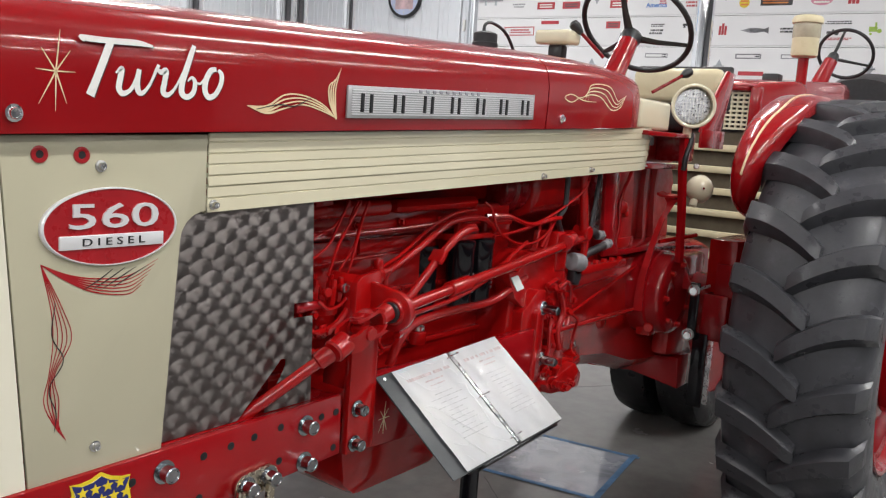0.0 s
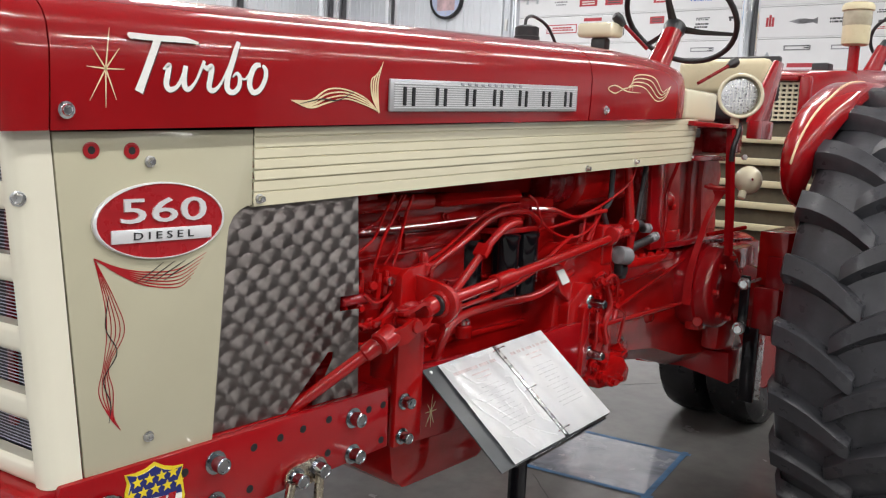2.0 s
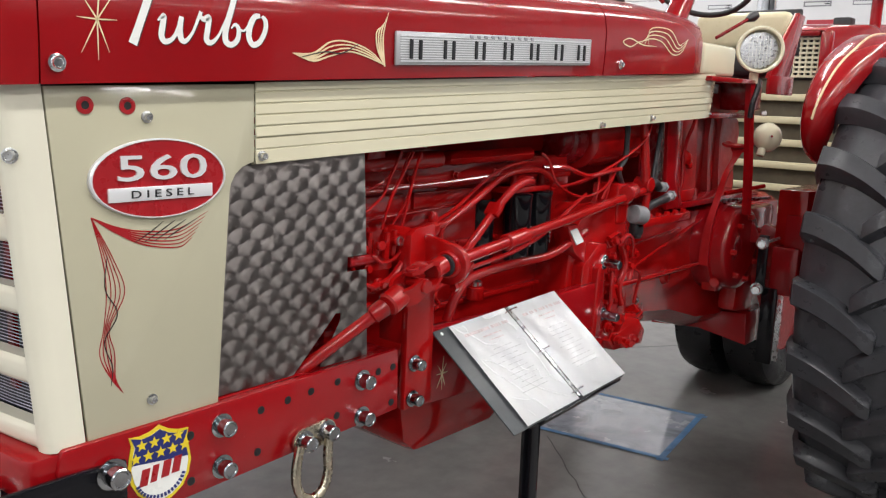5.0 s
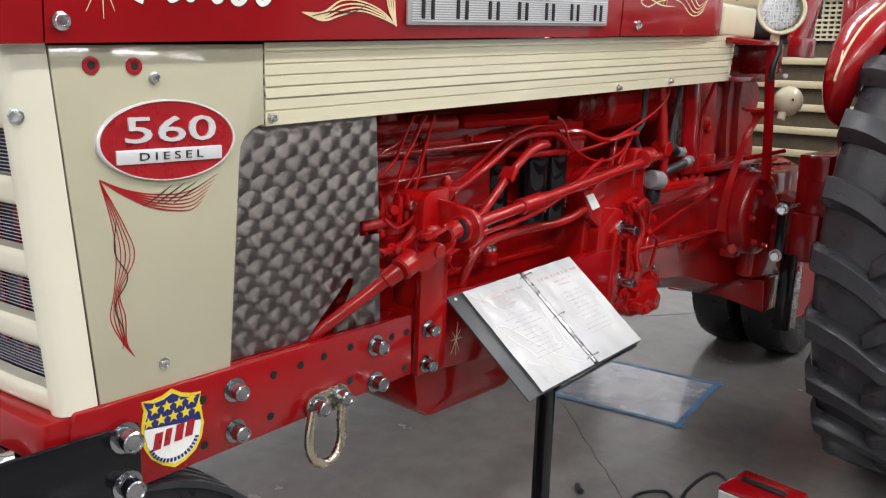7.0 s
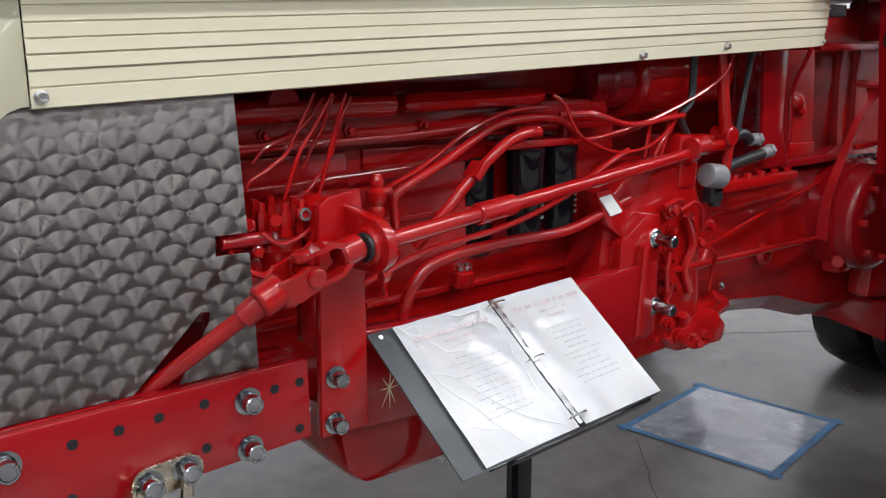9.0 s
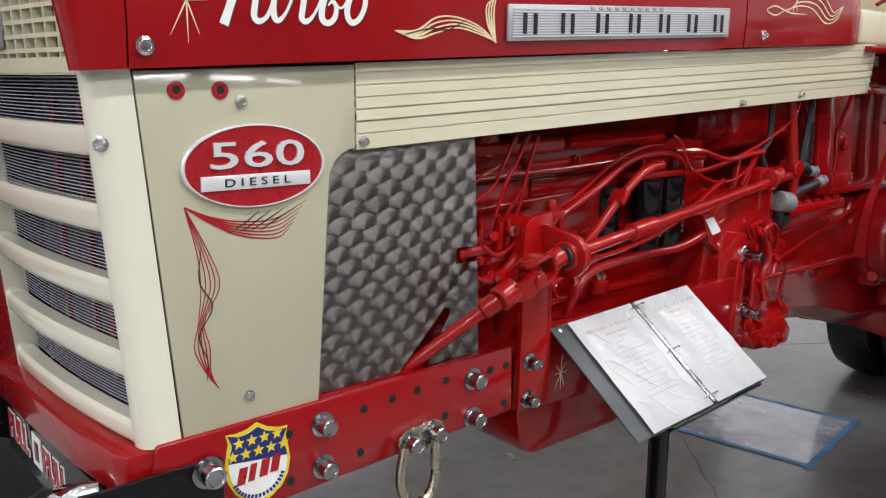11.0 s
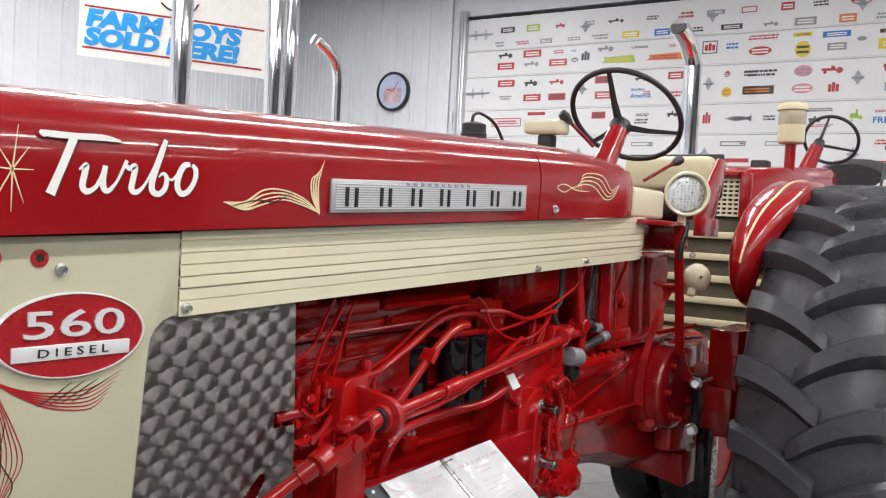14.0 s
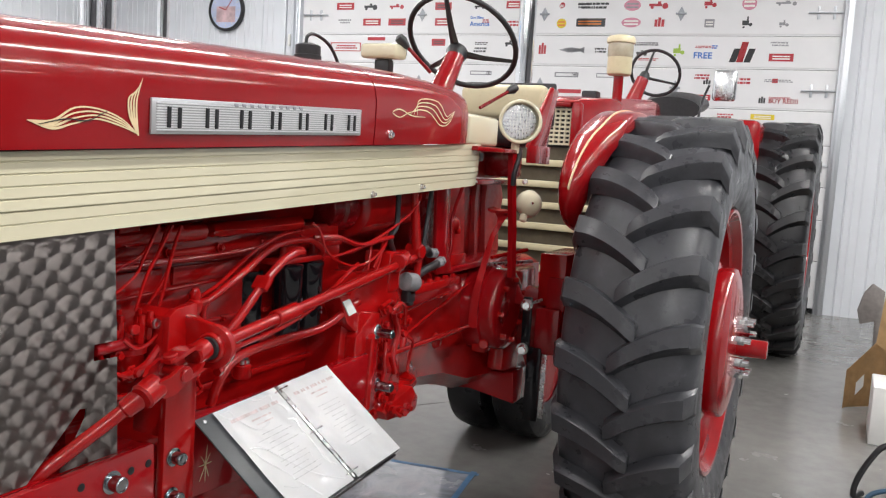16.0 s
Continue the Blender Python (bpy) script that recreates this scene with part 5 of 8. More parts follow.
# injection pump
bm = lathe([(0.0, 0.026), (0.02, 0.040), (0.05, 0.042), (0.055, 0.046), (0.066, 0.046), (0.07, 0.040), (0.085, 0.036)], (0.095, 0.092, 1.04), (0, 0, 1), 20)
box((0.02, 0.07, 1.01), (0.15, 0.19, 1.09), 0.012, bm=bm)
rod((0.02, 0.08, 1.085), (-0.02, 0.07, 1.085), 0.016, seg=12, bevel=0.003, bm=bm)
pump = part("injection_pump", bm, RED_CAST, engine)
for k in range(6):
    a = radians(60 * k + 20)
    bm = rod((0.095 + 0.034 * math.cos(a), 0.078 + 0.034 * math.sin(a), 1.12), (0.095 + 0.036 * math.cos(a), 0.076 + 0.036 * math.sin(a), 1.158), 0.0085, seg=6)
    rod((0.095 + 0.036 * math.cos(a), 0.076 + 0.036 * math.sin(a), 1.155), (0.095 + 0.036 * math.cos(a), 0.075 + 0.036 * math.sin(a), 1.172), 0.006, seg=8, bm=bm)
    part("line_nut", bm, RED_CAST, pump)
for p, q in (((0.119, 0.050, 1.15), (0.119, 0.036, 1.152)), ((0.075, 0.05, 1.145), (0.072, 0.036, 1.147)), ((0.04, 0.062, 1.14), (0.034, 0.05, 1.143))):
    part("pump_banjo", rod(p, q, 0.010, seg=12, bevel=0.002), RED_CAST, pump)
for pts, r in (([(0.05, 0.05, 1.06), (0.10, 0.04, 1.075), (0.16, 0.05, 1.12), (0.2, 0.07, 1.13)], 0.008), ([(0.02, 0.06, 1.10), (0.0, 0.06, 1.07), (0.03, 0.05, 1.03), (0.09, 0.05, 1.02)], 0.006), ([(0.12, 0.04, 1.09), (0.15, 0.05, 1.07), (0.13, 0.06, 1.03)], 0.006),
               ([(0.0, 0.08, 1.13), (-0.03, 0.09, 1.11), (-0.02, 0.10, 1.05)], 0.008)):
    part("pump_pipe", pipe(pts, r, 8), RED_CAST, pump)
for p, ax, r, l in (((0.050, 0.060, 1.10), (-0.4, -1, 0.1), 0.010, 0.022), ((0.075, 0.052, 1.065), (0.1, -1, 0), 0.012, 0.020), ((0.120, 0.052, 1.075), (0.3, -1, 0.1), 0.009, 0.024), ((0.140, 0.062, 1.11), (0.5, -1, 0.2), 0.011, 0.020), ((0.030, 0.075, 1.06), (-0.7, -0.7, 0), 0.012, 0.026), ((0.150, 0.07, 1.05), (0.2, -1, -0.2), 0.010, 0.018), ((0.095, 0.05, 1.02), (0, -1, -0.3), 0.014, 0.016), ((0.0, 0.08, 1.10), (-0.5, -1, 0.2), 0.009, 0.020)):
    part("pump_fitting", lathe([(0, r * 1.25), (0.004, r * 1.25), (0.006, r), (l * 0.55, r), (l * 0.6, r * 0.7), (l, r * 0.6)], p, ax, 6), RED_CAST, pump)
part("pump_ring", lathe([(0, 0.010), (0.003, 0.010), (0.003, 0.006), (0, 0.006)], (0.119, 0.034, 1.152), (0, -1, 0.1), 16, caps=False), STEEL, pump, "bare steel banjo ring")
for pts, r in (([(0.02, 0.055, 1.16), (0.0, 0.05, 1.12), (0.02, 0.045, 1.08), (0.06, 0.045, 1.06)], 0.005), ([(0.14, 0.05, 1.15), (0.17, 0.055, 1.11), (0.16, 0.06, 1.06)], 0.005), ([(0.05, 0.045, 1.13), (0.08, 0.04, 1.11), (0.12, 0.042, 1.12), (0.15, 0.055, 1.14)], 0.004), ([(0.18, 0.06, 1.10), (0.22, 0.06, 1.12), (0.27, 0.08, 1.12)], 0.008)):
    part("pump_pipe", pipe(pts, r, 8), RED_CAST, pump)
# small fitting
bm = lathe([(0, 0.014), (0.012, 0.016), (0.02, 0.012), (0.03, 0.018), (0.045, 0.018), (0.052, 0.011), (0.062, 0.013), (0.075, 0.008)], (0.288, 0.095, 1.118), (0.05, 0, 1), 12)
rod((0.288, 0.095, 1.158), (0.312, 0.078, 1.166), 0.008, seg=8, bm=bm)
part("relief_valve", bm, RED_CAST, engine)
# fuel filters
for x, y, z in ((0.676, 0.140, 1.207), (0.782, 0.150, 1.207)):
    f = part("filter_can", lathe([(-0.185, 0.026), (-0.175, 0.035), (-0.115, 0.0362), (-0.112, 0.0375), (-0.02, 0.0375), (-0.012, 0.040), (-0.004, 0.040), (0, 0.034)], (x, y, z), (0, 0, 1), 28), BLACK, engine, "black spin-on filter")
    bm = bmesh.new()
    for k in range(5):
        a0 = radians(-95 + 0)
        for j in range(4):
            a = radians(-70 + 8 * j)
            box((-0.002, -0.0004, -0.002), (0.002, 0.0004, 0.002), m=Matrix.Translation((x + 0.0385 * math.cos(a), y + 0.0385 * math.sin(a), z - 0.09 - 0.012 * k)) @ Matrix.Rotation(a + math.pi / 2, 4, "Z"), bm=bm)
    part("filter_print", bm, GREY_DEC, f, smooth=False)
part("filter_can", lathe([(-0.20, 0.036), (-0.19, 0.044), (0, 0.046)], (0.60, 0.215, 1.19), (0, 0, 1), 24), BLACK, engine, "black spin-on filter")
bm = box((0.61, 0.12, 1.207), (0.80, 0.20, 1.224), 0.006)
rod((0.655, 0.135, 1.215), (0.655, 0.135, 1.258), 0.016, seg=10, bevel=0.003, bm=bm)
rod((0.800, 0.15, 1.215), (0.800, 0.15, 1.258), 0.016, seg=10, bevel=0.003, bm=bm)
rod((0.655, 0.13, 1.245), (0.668, 0.09, 1.242), 0.012, seg=10, bevel=0.002, bm=bm)
part("filter_head", bm, RED_CAST, engine)
part("fuel_pipe", pipe([(0.668, 0.095, 1.241), (0.625, 0.085, 1.242), (0.580, 0.083, 1.230), (0.540, 0.083, 1.206), (0.498, 0.085, 1.174), (0.445, 0.087, 1.127), (0.405, 0.095, 1.085), (0.385, 0.115, 1.05)], 0.0108, 12), RED_CAST, engine, "thick red fuel pipe")
part("pipe_clip", box((-0.008, -0.020, -0.018), (0.008, 0.020, 0.018), 0.003, m=pose(0.500, 0.084, 1.182, 0, 40, 0)), RED_CAST, engine)
part("hose_line", pipe([(0.352, 0.12, 1.06), (0.340, 0.115, 1.11), (0.341, 0.112, 1.148), (0.385, 0.11, 1.172), (0.46, 0.11, 1.205), (0.532, 0.11, 1.242), (0.588, 0.11, 1.262), (0.66, 0.11, 1.268), (0.731, 0.11, 1.264), (0.789, 0.115, 1.236), (0.80, 0.13, 1.22)], 0.0085, 10), RED_CAST, engine)
part("hose_line", pipe([(0.318, 0.13, 1.04), (0.316, 0.13, 1.12), (0.33, 0.125, 1.158), (0.40, 0.12, 1.19), (0.50, 0.12, 1.245), (0.58, 0.12, 1.274), (0.66, 0.13, 1.285), (0.73, 0.14, 1.285)], 0.005, 8), RED_CAST, engine)
# oil filler and low pipes
bm = lathe([(0, 0.022), (0.03, 0.022), (0.032, 0.016), (0.045, 0.016)], (0.524, 0.150, 0.945), (0, 0, 1), 16)
part("oil_filler", bm, RED_CAST, engine)
part("filler_cap", lathe([(0, 0.018), (0.008, 0.018), (0.012, 0.012)], (0.524, 0.150, 0.980), (0, 0, 1), 6), STEEL, engine, "bare steel filler cap")
part("oil_pipe", pipe([(0.32, 0.07, 0.94), (0.34, 0.06, 1.0), (0.40, 0.06, 1.035), (0.55, 0.06, 1.045), (0.72, 0.065, 1.045), (0.85, 0.075, 1.07), (0.93, 0.085, 1.085)], 0.0115, 10), RED_CAST, engine)
part("oil_pipe", pipe([(0.23, 0.05, 1.02), (0.36, 0.055, 1.055), (0.55, 0.06, 1.075), (0.70, 0.065, 1.11), (0.86, 0.08, 1.17), (0.93, 0.09, 1.19)], 0.006, 8), RED_CAST, engine)
part("oil_pipe", pipe([(0.22, 0.05, 1.095), (0.27, 0.055, 1.085), (0.33, 0.07, 1.085)], 0.006, 8), RED_CAST, engine)
part("oil_pipe", pipe([(0.22, 0.03, 0.99), (0.28, 0.06, 0.985), (0.30, 0.09, 1.0), (0.34, 0.10, 1.05)], 0.005, 8), RED_CAST, engine)
# inner frame rail behind the book, bell housing and clutch housing
pts = [(0.20, 0.775), (0.205, 0.945), (0.45, 0.935), (0.85, 0.945), (0.97, 0.95), (0.97, 0.78), (0.80, 0.765), (0.45, 0.757)]
part("rear_rail", prism(pts, 0.036, 0.075, "y", 0.006), RED, tractor, "red engine frame rail")
bell = part("bell_housing", prism([(0.82, 0.72), (0.86, 1.08), (0.95, 1.16), (1.14, 1.16), (1.20, 1.05), (1.22, 0.74), (1.10, 0.705), (0.94, 0.70)], 0.085, 0.50, "y", 0.018), RED_CAST, tractor, "red cast bell housing")
bm = prism([(0.865, 0.80), (0.875, 1.00), (0.955, 1.055), (1.00, 1.05), (1.005, 0.78), (0.93, 0.765)], 0.050, 0.09, "y", 0.006)
prism([(0.91, 0.79), (0.925, 0.99), (0.945, 1.0), (0.935, 0.79)], 0.030, 0.055, "y", 0.003, bm=bm)
part("rail_bracket", bm, RED_CAST, bell)
for p in ((0.985, 0.055, 0.997), (0.985, 0.05, 0.845)):
    b = part("sleeve_bolt", rod(p, (p[0] + 0.004, p[1] - 0.055, p[2] - 0.002), 0.0135, seg=18, bevel=0.0025), BOLT_CHROME, bell, "long chrome sleeve bolt")
    part("sleeve_washer", rod((p[0], p[1] - 0.002, p[2]), (p[0], p[1] - 0.010, p[2]), 0.021, seg=18, bevel=0.002), CHROME, b)
    part("sleeve_end", rod((p[0] + 0.004, p[1] - 0.0545, p[2] - 0.002), (p[0] + 0.004, p[1] - 0.0565, p[2] - 0.002), 0.0095, seg=14), BLACK_DEC, b)
bm = prism([(0.807, 1.103), (0.841, 1.107), (0.879, 1.067), (0.843, 1.061)], 0.056, 0.059, "y")
part("data_plate", bm, PAPER, bell, "small bright data plate", smooth=False)
part("plate_boss", prism([(0.80, 1.115), (0.845, 1.118), (0.90, 1.06), (0.90, 1.0), (0.84, 1.04)], 0.060, 0.12, "y", 0.004), RED_CAST, bell)
part("oil_pan", prism([(0.20, 0.78), (0.62, 0.78), (0.60, 0.66), (0.56, 0.625), (0.26, 0.625), (0.22, 0.66)], 0.10, 0.48, "y", 0.02), RED_CAST, tractor, "red oil pan")
# starter or generator drum high on the side
bm = lathe([(0, 0.060), (0.006, 0.088), (0.012, 0.094), (0.185, 0.094), (0.192, 0.087), (0.34, 0.087), (0.35, 0.07)], (1.00, 0.20, 1.343), (1, 0.02, 0.03), 30)
drum = part("generator_drum", bm, RED_CAST, engine, "red generator drum")
part("drum_end", lathe([(0, 0.05), (0.004, 0.058), (0.05, 0.060), (0.055, 0.070), (0.11, 0.072)], (0.885, 0.20, 1.335), (1, 0.02, 0.03), 24), RED_DEEP, drum)
part("dark_hose", pipe([(1.133, 0.085, 1.40), (1.134, 0.085, 1.345), (1.130, 0.085, 1.285), (1.105, 0.09, 1.25), (1.165, 0.10, 1.186)], 0.0085, 8), BLACK_PLASTIC, engine, "black hose")
part("black_stay", rod((1.385, 0.10, 1.41), (1.342, 0.10, 1.20), 0.0075, seg=8), BLACK_PLASTIC, engine, "black stay rod")
for pts, r in (([(0.74, 0.11, 1.272), (0.800, 0.085, 1.272), (0.83, 0.08, 1.266), (0.90, 0.08, 1.247), (0.96, 0.08, 1.244), (1.03, 0.08, 1.252), (1.10, 0.08, 1.256)], 0.0068),
               ([(1.275, 0.08, 1.40), (1.255, 0.08, 1.355), (1.205, 0.08, 1.322), (1.128, 0.08, 1.292), (1.03, 0.08, 1.262), (0.929, 0.08, 1.239), (0.84, 0.085, 1.224), (0.77, 0.10, 1.215)], 0.0042),
               ([(0.70, 0.09, 1.312), (0.728, 0.085, 1.293), (0.755, 0.085, 1.250), (0.797, 0.085, 1.217), (0.884, 0.085, 1.189), (0.966, 0.085, 1.189), (1.03, 0.085, 1.210), (1.078, 0.085, 1.244)], 0.0038),
               ([(0.80, 0.12, 1.21), (0.92, 0.10, 1.225), (1.0, 0.09, 1.245)], 0.004),
               ([(1.0, 0.09, 1.25), (0.99, 0.088, 1.21), (0.985, 0.09, 1.17)], 0.004),
               ([(1.06, 0.09, 1.24), (1.05, 0.088, 1.20), (1.03, 0.09, 1.15)], 0.004),
               ([(1.09, 0.095, 1.27), (1.075, 0.09, 1.235), (1.04, 0.09, 1.20), (1.02, 0.092, 1.17)], 0.006)):
    part("wire_loop", pipe(pts, r, 8), RED_CAST, engine)
# bracket, clevis and uprights at the shaft's rear end
bm = box((1.095, 0.078, 1.09), (1.165, 0.17, 1.212), 0.010)
box((1.04, 0.11, 1.02), (1.20, 0.20, 1.11), 0.012, bm=bm)
rod((1.105, 0.058, 1.185), (1.165, 0.072, 1.190), 0.024, seg=16, bevel=0.004, bm=bm)
box((1.165, 0.10, 1.155), (1.26, 0.15, 1.205), 0.01, bm=bm)
part("gear_bracket", bm, RED_CAST, bell)
bm = rod((1.284, 0.070, 1.199), (1.284, 0.125, 1.199), 0.024, seg=16, bevel=0.004)
rod((1.284, 0.095, 1.165), (1.284, 0.095, 1.23), 0.016, seg=12, bevel=0.003, bm=bm)
rod((1.277, 0.088, 1.20), (1.238, 0.090, 1.41), 0.0160, 0.0115, seg=14, bm=bm)
rod((1.30, 0.09, 1.19), (1.285, 0.09, 1.10), 0.012, seg=10, bm=bm)
part("steering_arm", bm, RED_CAST, tractor, "red steering clevis and upright")
bm = lathe([(0, 0.022), (0.004, 0.028), (0.012, 0.029), (0.050, 0.029), (0.056, 0.026), (0.058, 0.018), (0.066, 0.016)], (1.212, 0.092, 1.112), (1.0, -0.18, -0.16), 24)
part("steel_sensor", bm, GREY_METAL, bell, "bare metal switch body")
bm = rod((1.265, 0.10, 1.085), (1.268, 0.10, 1.03), 0.014, seg=10, bevel=0.003)
box((1.235, 0.085, 1.04), (1.285, 0.115, 1.09), 0.008, bm=bm)
part("black_valve", bm, BLACK_PLASTIC, bell)
for a, b in (((1.31, 0.105, 1.185), (1.42, 0.115, 1.180)), ((1.29, 0.10, 1.115), (1.48, 0.115, 1.140))):
    part("black_hose", pipe([a, (a[0] + 0.07, a[1] + 0.005, a[2] + 0.012), b], 0.014, 10), BLACK_PLASTIC, tractor, "black hydraulic hose")
    d = (Vector(b) - Vector(a)).normalized()
    bm = rod(b, Vector(b) + d * 0.035, 0.0155, seg=12, bevel=0.003)
    rod(Vector(b) + d * 0.035, Vector(b) + d * 0.05, 0.0175, seg=6, bm=bm)
    part("hose_end", bm, GREY_METAL, tractor, "bare steel hose end")

# transmission
trans = part("transmission_case", bmesh.new(), RED_CAST, tractor, "red cast transmission case")
bm = loft([[(x, CY - hw, z0), (x, CY - hw - 0.012, (z0 + z1) / 2), (x, CY - hw, z1), (x, CY - hw * 0.6, z1 + 0.03), (x, CY + hw * 0.6, z1 + 0.03), (x, CY + hw, z1), (x, CY + hw + 0.012, (z0 + z1) / 2), (x, CY + hw, z0), (x, CY + hw * 0.5, z0 - 0.05), (x, CY - hw * 0.5, z0 - 0.05)]
           for x, hw, z0, z1 in ((1.18, 0.165, 0.76, 1.10), (1.24, 0.150, 0.77, 1.09), (1.50, 0.120, 0.74, 1.07), (1.75, 0.095, 0.70, 1.06), (1.95, 0.11, 0.64, 1.06), (2.55, 0.17, 0.60, 1.06))])
part("case_body", bm, RED_CAST, trans)
bm = box((1.24, 0.085, 1.06), (1.62, 0.12, 1.09), 0.008)
for k in range(6):
    rod((1.28 + 0.06 * k, 0.098, 1.085), (1.28 + 0.06 * k, 0.098, 1.10), 0.010, seg=6, bm=bm)
part("case_flange", bm, RED_CAST, trans)
bm = prism([(1.06, 0.745), (1.10, 0.705), (1.215, 0.697), (1.284, 0.692), (1.30, 0.735), (1.25, 0.785)], 0.06, 0.20, "y", 0.012)
part("housing_foot", bm, RED_CAST, trans)
bm = rod((1.18, 0.10, 0.748), (1.40, 0.15, 0.752), 0.026, seg=14, bevel=0.006)
rod((1.16, 0.09, 0.745), (1.24, 0.11, 0.745), 0.030, seg=12, bevel=0.006, bm=bm)
box((1.20, 0.09, 0.70), (1.30, 0.17, 0.79), 0.012, bm=bm)
rod((1.30, 0.13, 0.77), (1.31, 0.10, 0.80), 0.018, seg=8, bevel=0.003, bm=bm)
rod((1.13, 0.07, 0.79), (1.15, 0.10, 0.71), 0.014, seg=8, bm=bm)
part("valve_block", bm, RED_CAST, trans)
bolt("drain_screw", (1.405, 0.165, 0.79), (-0.2, -0.8, 0.5), 0.008, 0.02, trans, STEEL, "bare steel plug")
for x, z in ((1.08, 1.0), (1.09, 0.93), (1.06, 0.86), (1.10, 0.80), (1.14, 0.74), (1.03, 0.75)):
    bolt("housing_bolt", (x, 0.082, z), (0, -1, 0), 0.010, 0.016, bell, RED_CAST, seg=6)
bm = pipe([(1.04, 0.07, 0.92), (1.07, 0.065, 0.88), (1.06, 0.07, 0.82), (1.10, 0.075, 0.77)], 0.008, 8)
pipe([(1.12, 0.07, 1.03), (1.15, 0.07, 0.96), (1.13, 0.075, 0.90), (1.16, 0.08, 0.84)], 0.010, 8, bm=bm)
pipe([(1.02, 0.06, 1.06), (1.08, 0.065, 1.07), (1.12, 0.075, 1.05)], 0.007, 8, bm=bm)
part("small_pipe", bm, RED_CAST, bell)
# clutter of castings, studs and unions round the bell housing
rng3 = random.Random(21)
for x, y, z, r, l in ((1.06, 0.075, 1.045, 0.016, 0.03), (1.13, 0.078, 1.02, 0.013, 0.026), (1.17, 0.08, 0.955, 0.015, 0.03), (1.04, 0.06, 0.965, 0.012, 0.02), (1.10, 0.07, 0.745, 0.018, 0.03), (1.155, 0.06, 0.725, 0.016, 0.034), (1.20, 0.065, 0.73, 0.014, 0.03), (1.05, 0.065, 0.79, 0.014, 0.024), (1.235, 0.09, 0.99, 0.013, 0.02)):
    prof = [(0, r * 1.3), (0.004, r * 1.3), (0.006, r), (l * 0.6, r), (l * 0.62, r * 0.7), (l, r * 0.65)]
    part("union_nut", lathe(prof, (x, y, z), (rng3.uniform(-0.3, 0.1), -1, rng3.uniform(-0.2, 0.4)), 6), RED_CAST, bell)
for pts, r in (([(1.06, 0.045, 1.05), (1.10, 0.04, 1.065), (1.15, 0.05, 1.04), (1.17, 0.06, 0.99)], 0.006), ([(1.04, 0.05, 0.96), (1.02, 0.04, 0.92), (1.03, 0.045, 0.87)], 0.006), ([(1.10, 0.05, 0.745), (1.13, 0.04, 0.72), (1.19, 0.045, 0.715)], 0.007), ([(1.17, 0.05, 0.955), (1.21, 0.05, 0.93), (1.235, 0.07, 0.88), (1.24, 0.08, 0.83)], 0.005)):
    part("small_pipe", pipe(pts, r, 8), RED_CAST, bell)
part("clutch_lever", loft([[(x - w, y, z), (x + w, y, z), (x + w, y + 0.012, z), (x - w, y + 0.012, z)] for x, y, z, w in ((1.035, 0.055, 0.955, 0.012), (1.045, 0.052, 0.92, 0.010), (1.065, 0.050, 0.88, 0.012))]), RED_CAST, bell)
part("case_boss", lathe([(0, 0.030), (0.014, 0.024), (0.018, 0.018)], (1.59, 0.155, 0.855), (0, -1, 0.1), 18), RED_CAST, trans)
part("case_seam", loft([[(x, CY - hw - 0.010, z - 0.006), (x, CY - hw - 0.020, z - 0.003), (x, CY - hw - 0.020, z + 0.003), (x, CY - hw - 0.010, z + 0.006)] for x, hw, z in ((1.24, 0.150, 0.995), (1.50, 0.120, 1.0), (1.75, 0.095, 1.005))]), RED_CAST, trans)
for pts in ([(1.62, 0.20, 1.38), (1.63, 0.19, 1.28), (1.66, 0.19, 1.20), (1.68, 0.2, 1.12)], [(1.74, 0.22, 1.40), (1.73, 0.21, 1.30), (1.70, 0.21, 1.22), (1.70, 0.22, 1.12)]):
    part("control_pipe", pipe(pts, 0.009, 8), RED_CAST, tractor)
part("cross_rod", rod((1.93, 0.10, 1.128), (2.10, 0.02, 1.155), 0.008, seg=8), RED_CAST, tractor)
part("cross_rod", rod((1.90, 0.12, 1.10), (2.11, 0.0, 1.11), 0.007, seg=8), STEEL, tractor, "bare steel rod")
part("link_rod", pipe([(1.154, 0.102, 0.900), (1.184, 0.105, 0.916), (1.890, 0.165, 1.032), (1.940, 0.171, 1.036)], 0.0055, 8, 4), RED_CAST, tractor, "thin red link rod")
part("brake_rod", pipe([(1.053, 0.074, 0.894), (1.069, 0.078, 0.902), (1.443, 0.107, 0.887), (1.817, 0.135, 0.872)], 0.0095, 10, 4), RED_CAST, tractor, "red brake rod")
for a, b in (((1.03, 0.06, 0.93), (1.10, 0.07, 0.86)), ((1.22, 0.095, 0.89), (1.26, 0.11, 0.925))):
    part("rod_end", rod(a, b, 0.012, seg=10, bevel=0.003), RED_CAST, trans)

# platform, plate, oil cup, pedal, brake housing
up = part("upright_plate", prism([(1.488, 1.40), (1.60, 1.40), (1.600, 1.20), (1.645, 1.10), (1.525, 1.095), (1.508, 1.20)], 0.132, 0.146, "y", 0.003), RED, tractor, "red upright support plate")
part("shelf_edge", box((1.88, 0.20, 1.400), (2.31, 0.30, 1.420), 0.004), RED, tractor, "red shelf edge under the cowl")
part("dash_support", box((1.5, 0.35, 1.418), (2.62, 0.50, 1.535), 0.015), DULL_RED, tractor, "dark red dash support casting")
part("far_panel", box((1.30, 0.53, 0.98), (2.40, 0.545, 1.535), 0.004), DULL_RED, tractor, "dark red far side panel")
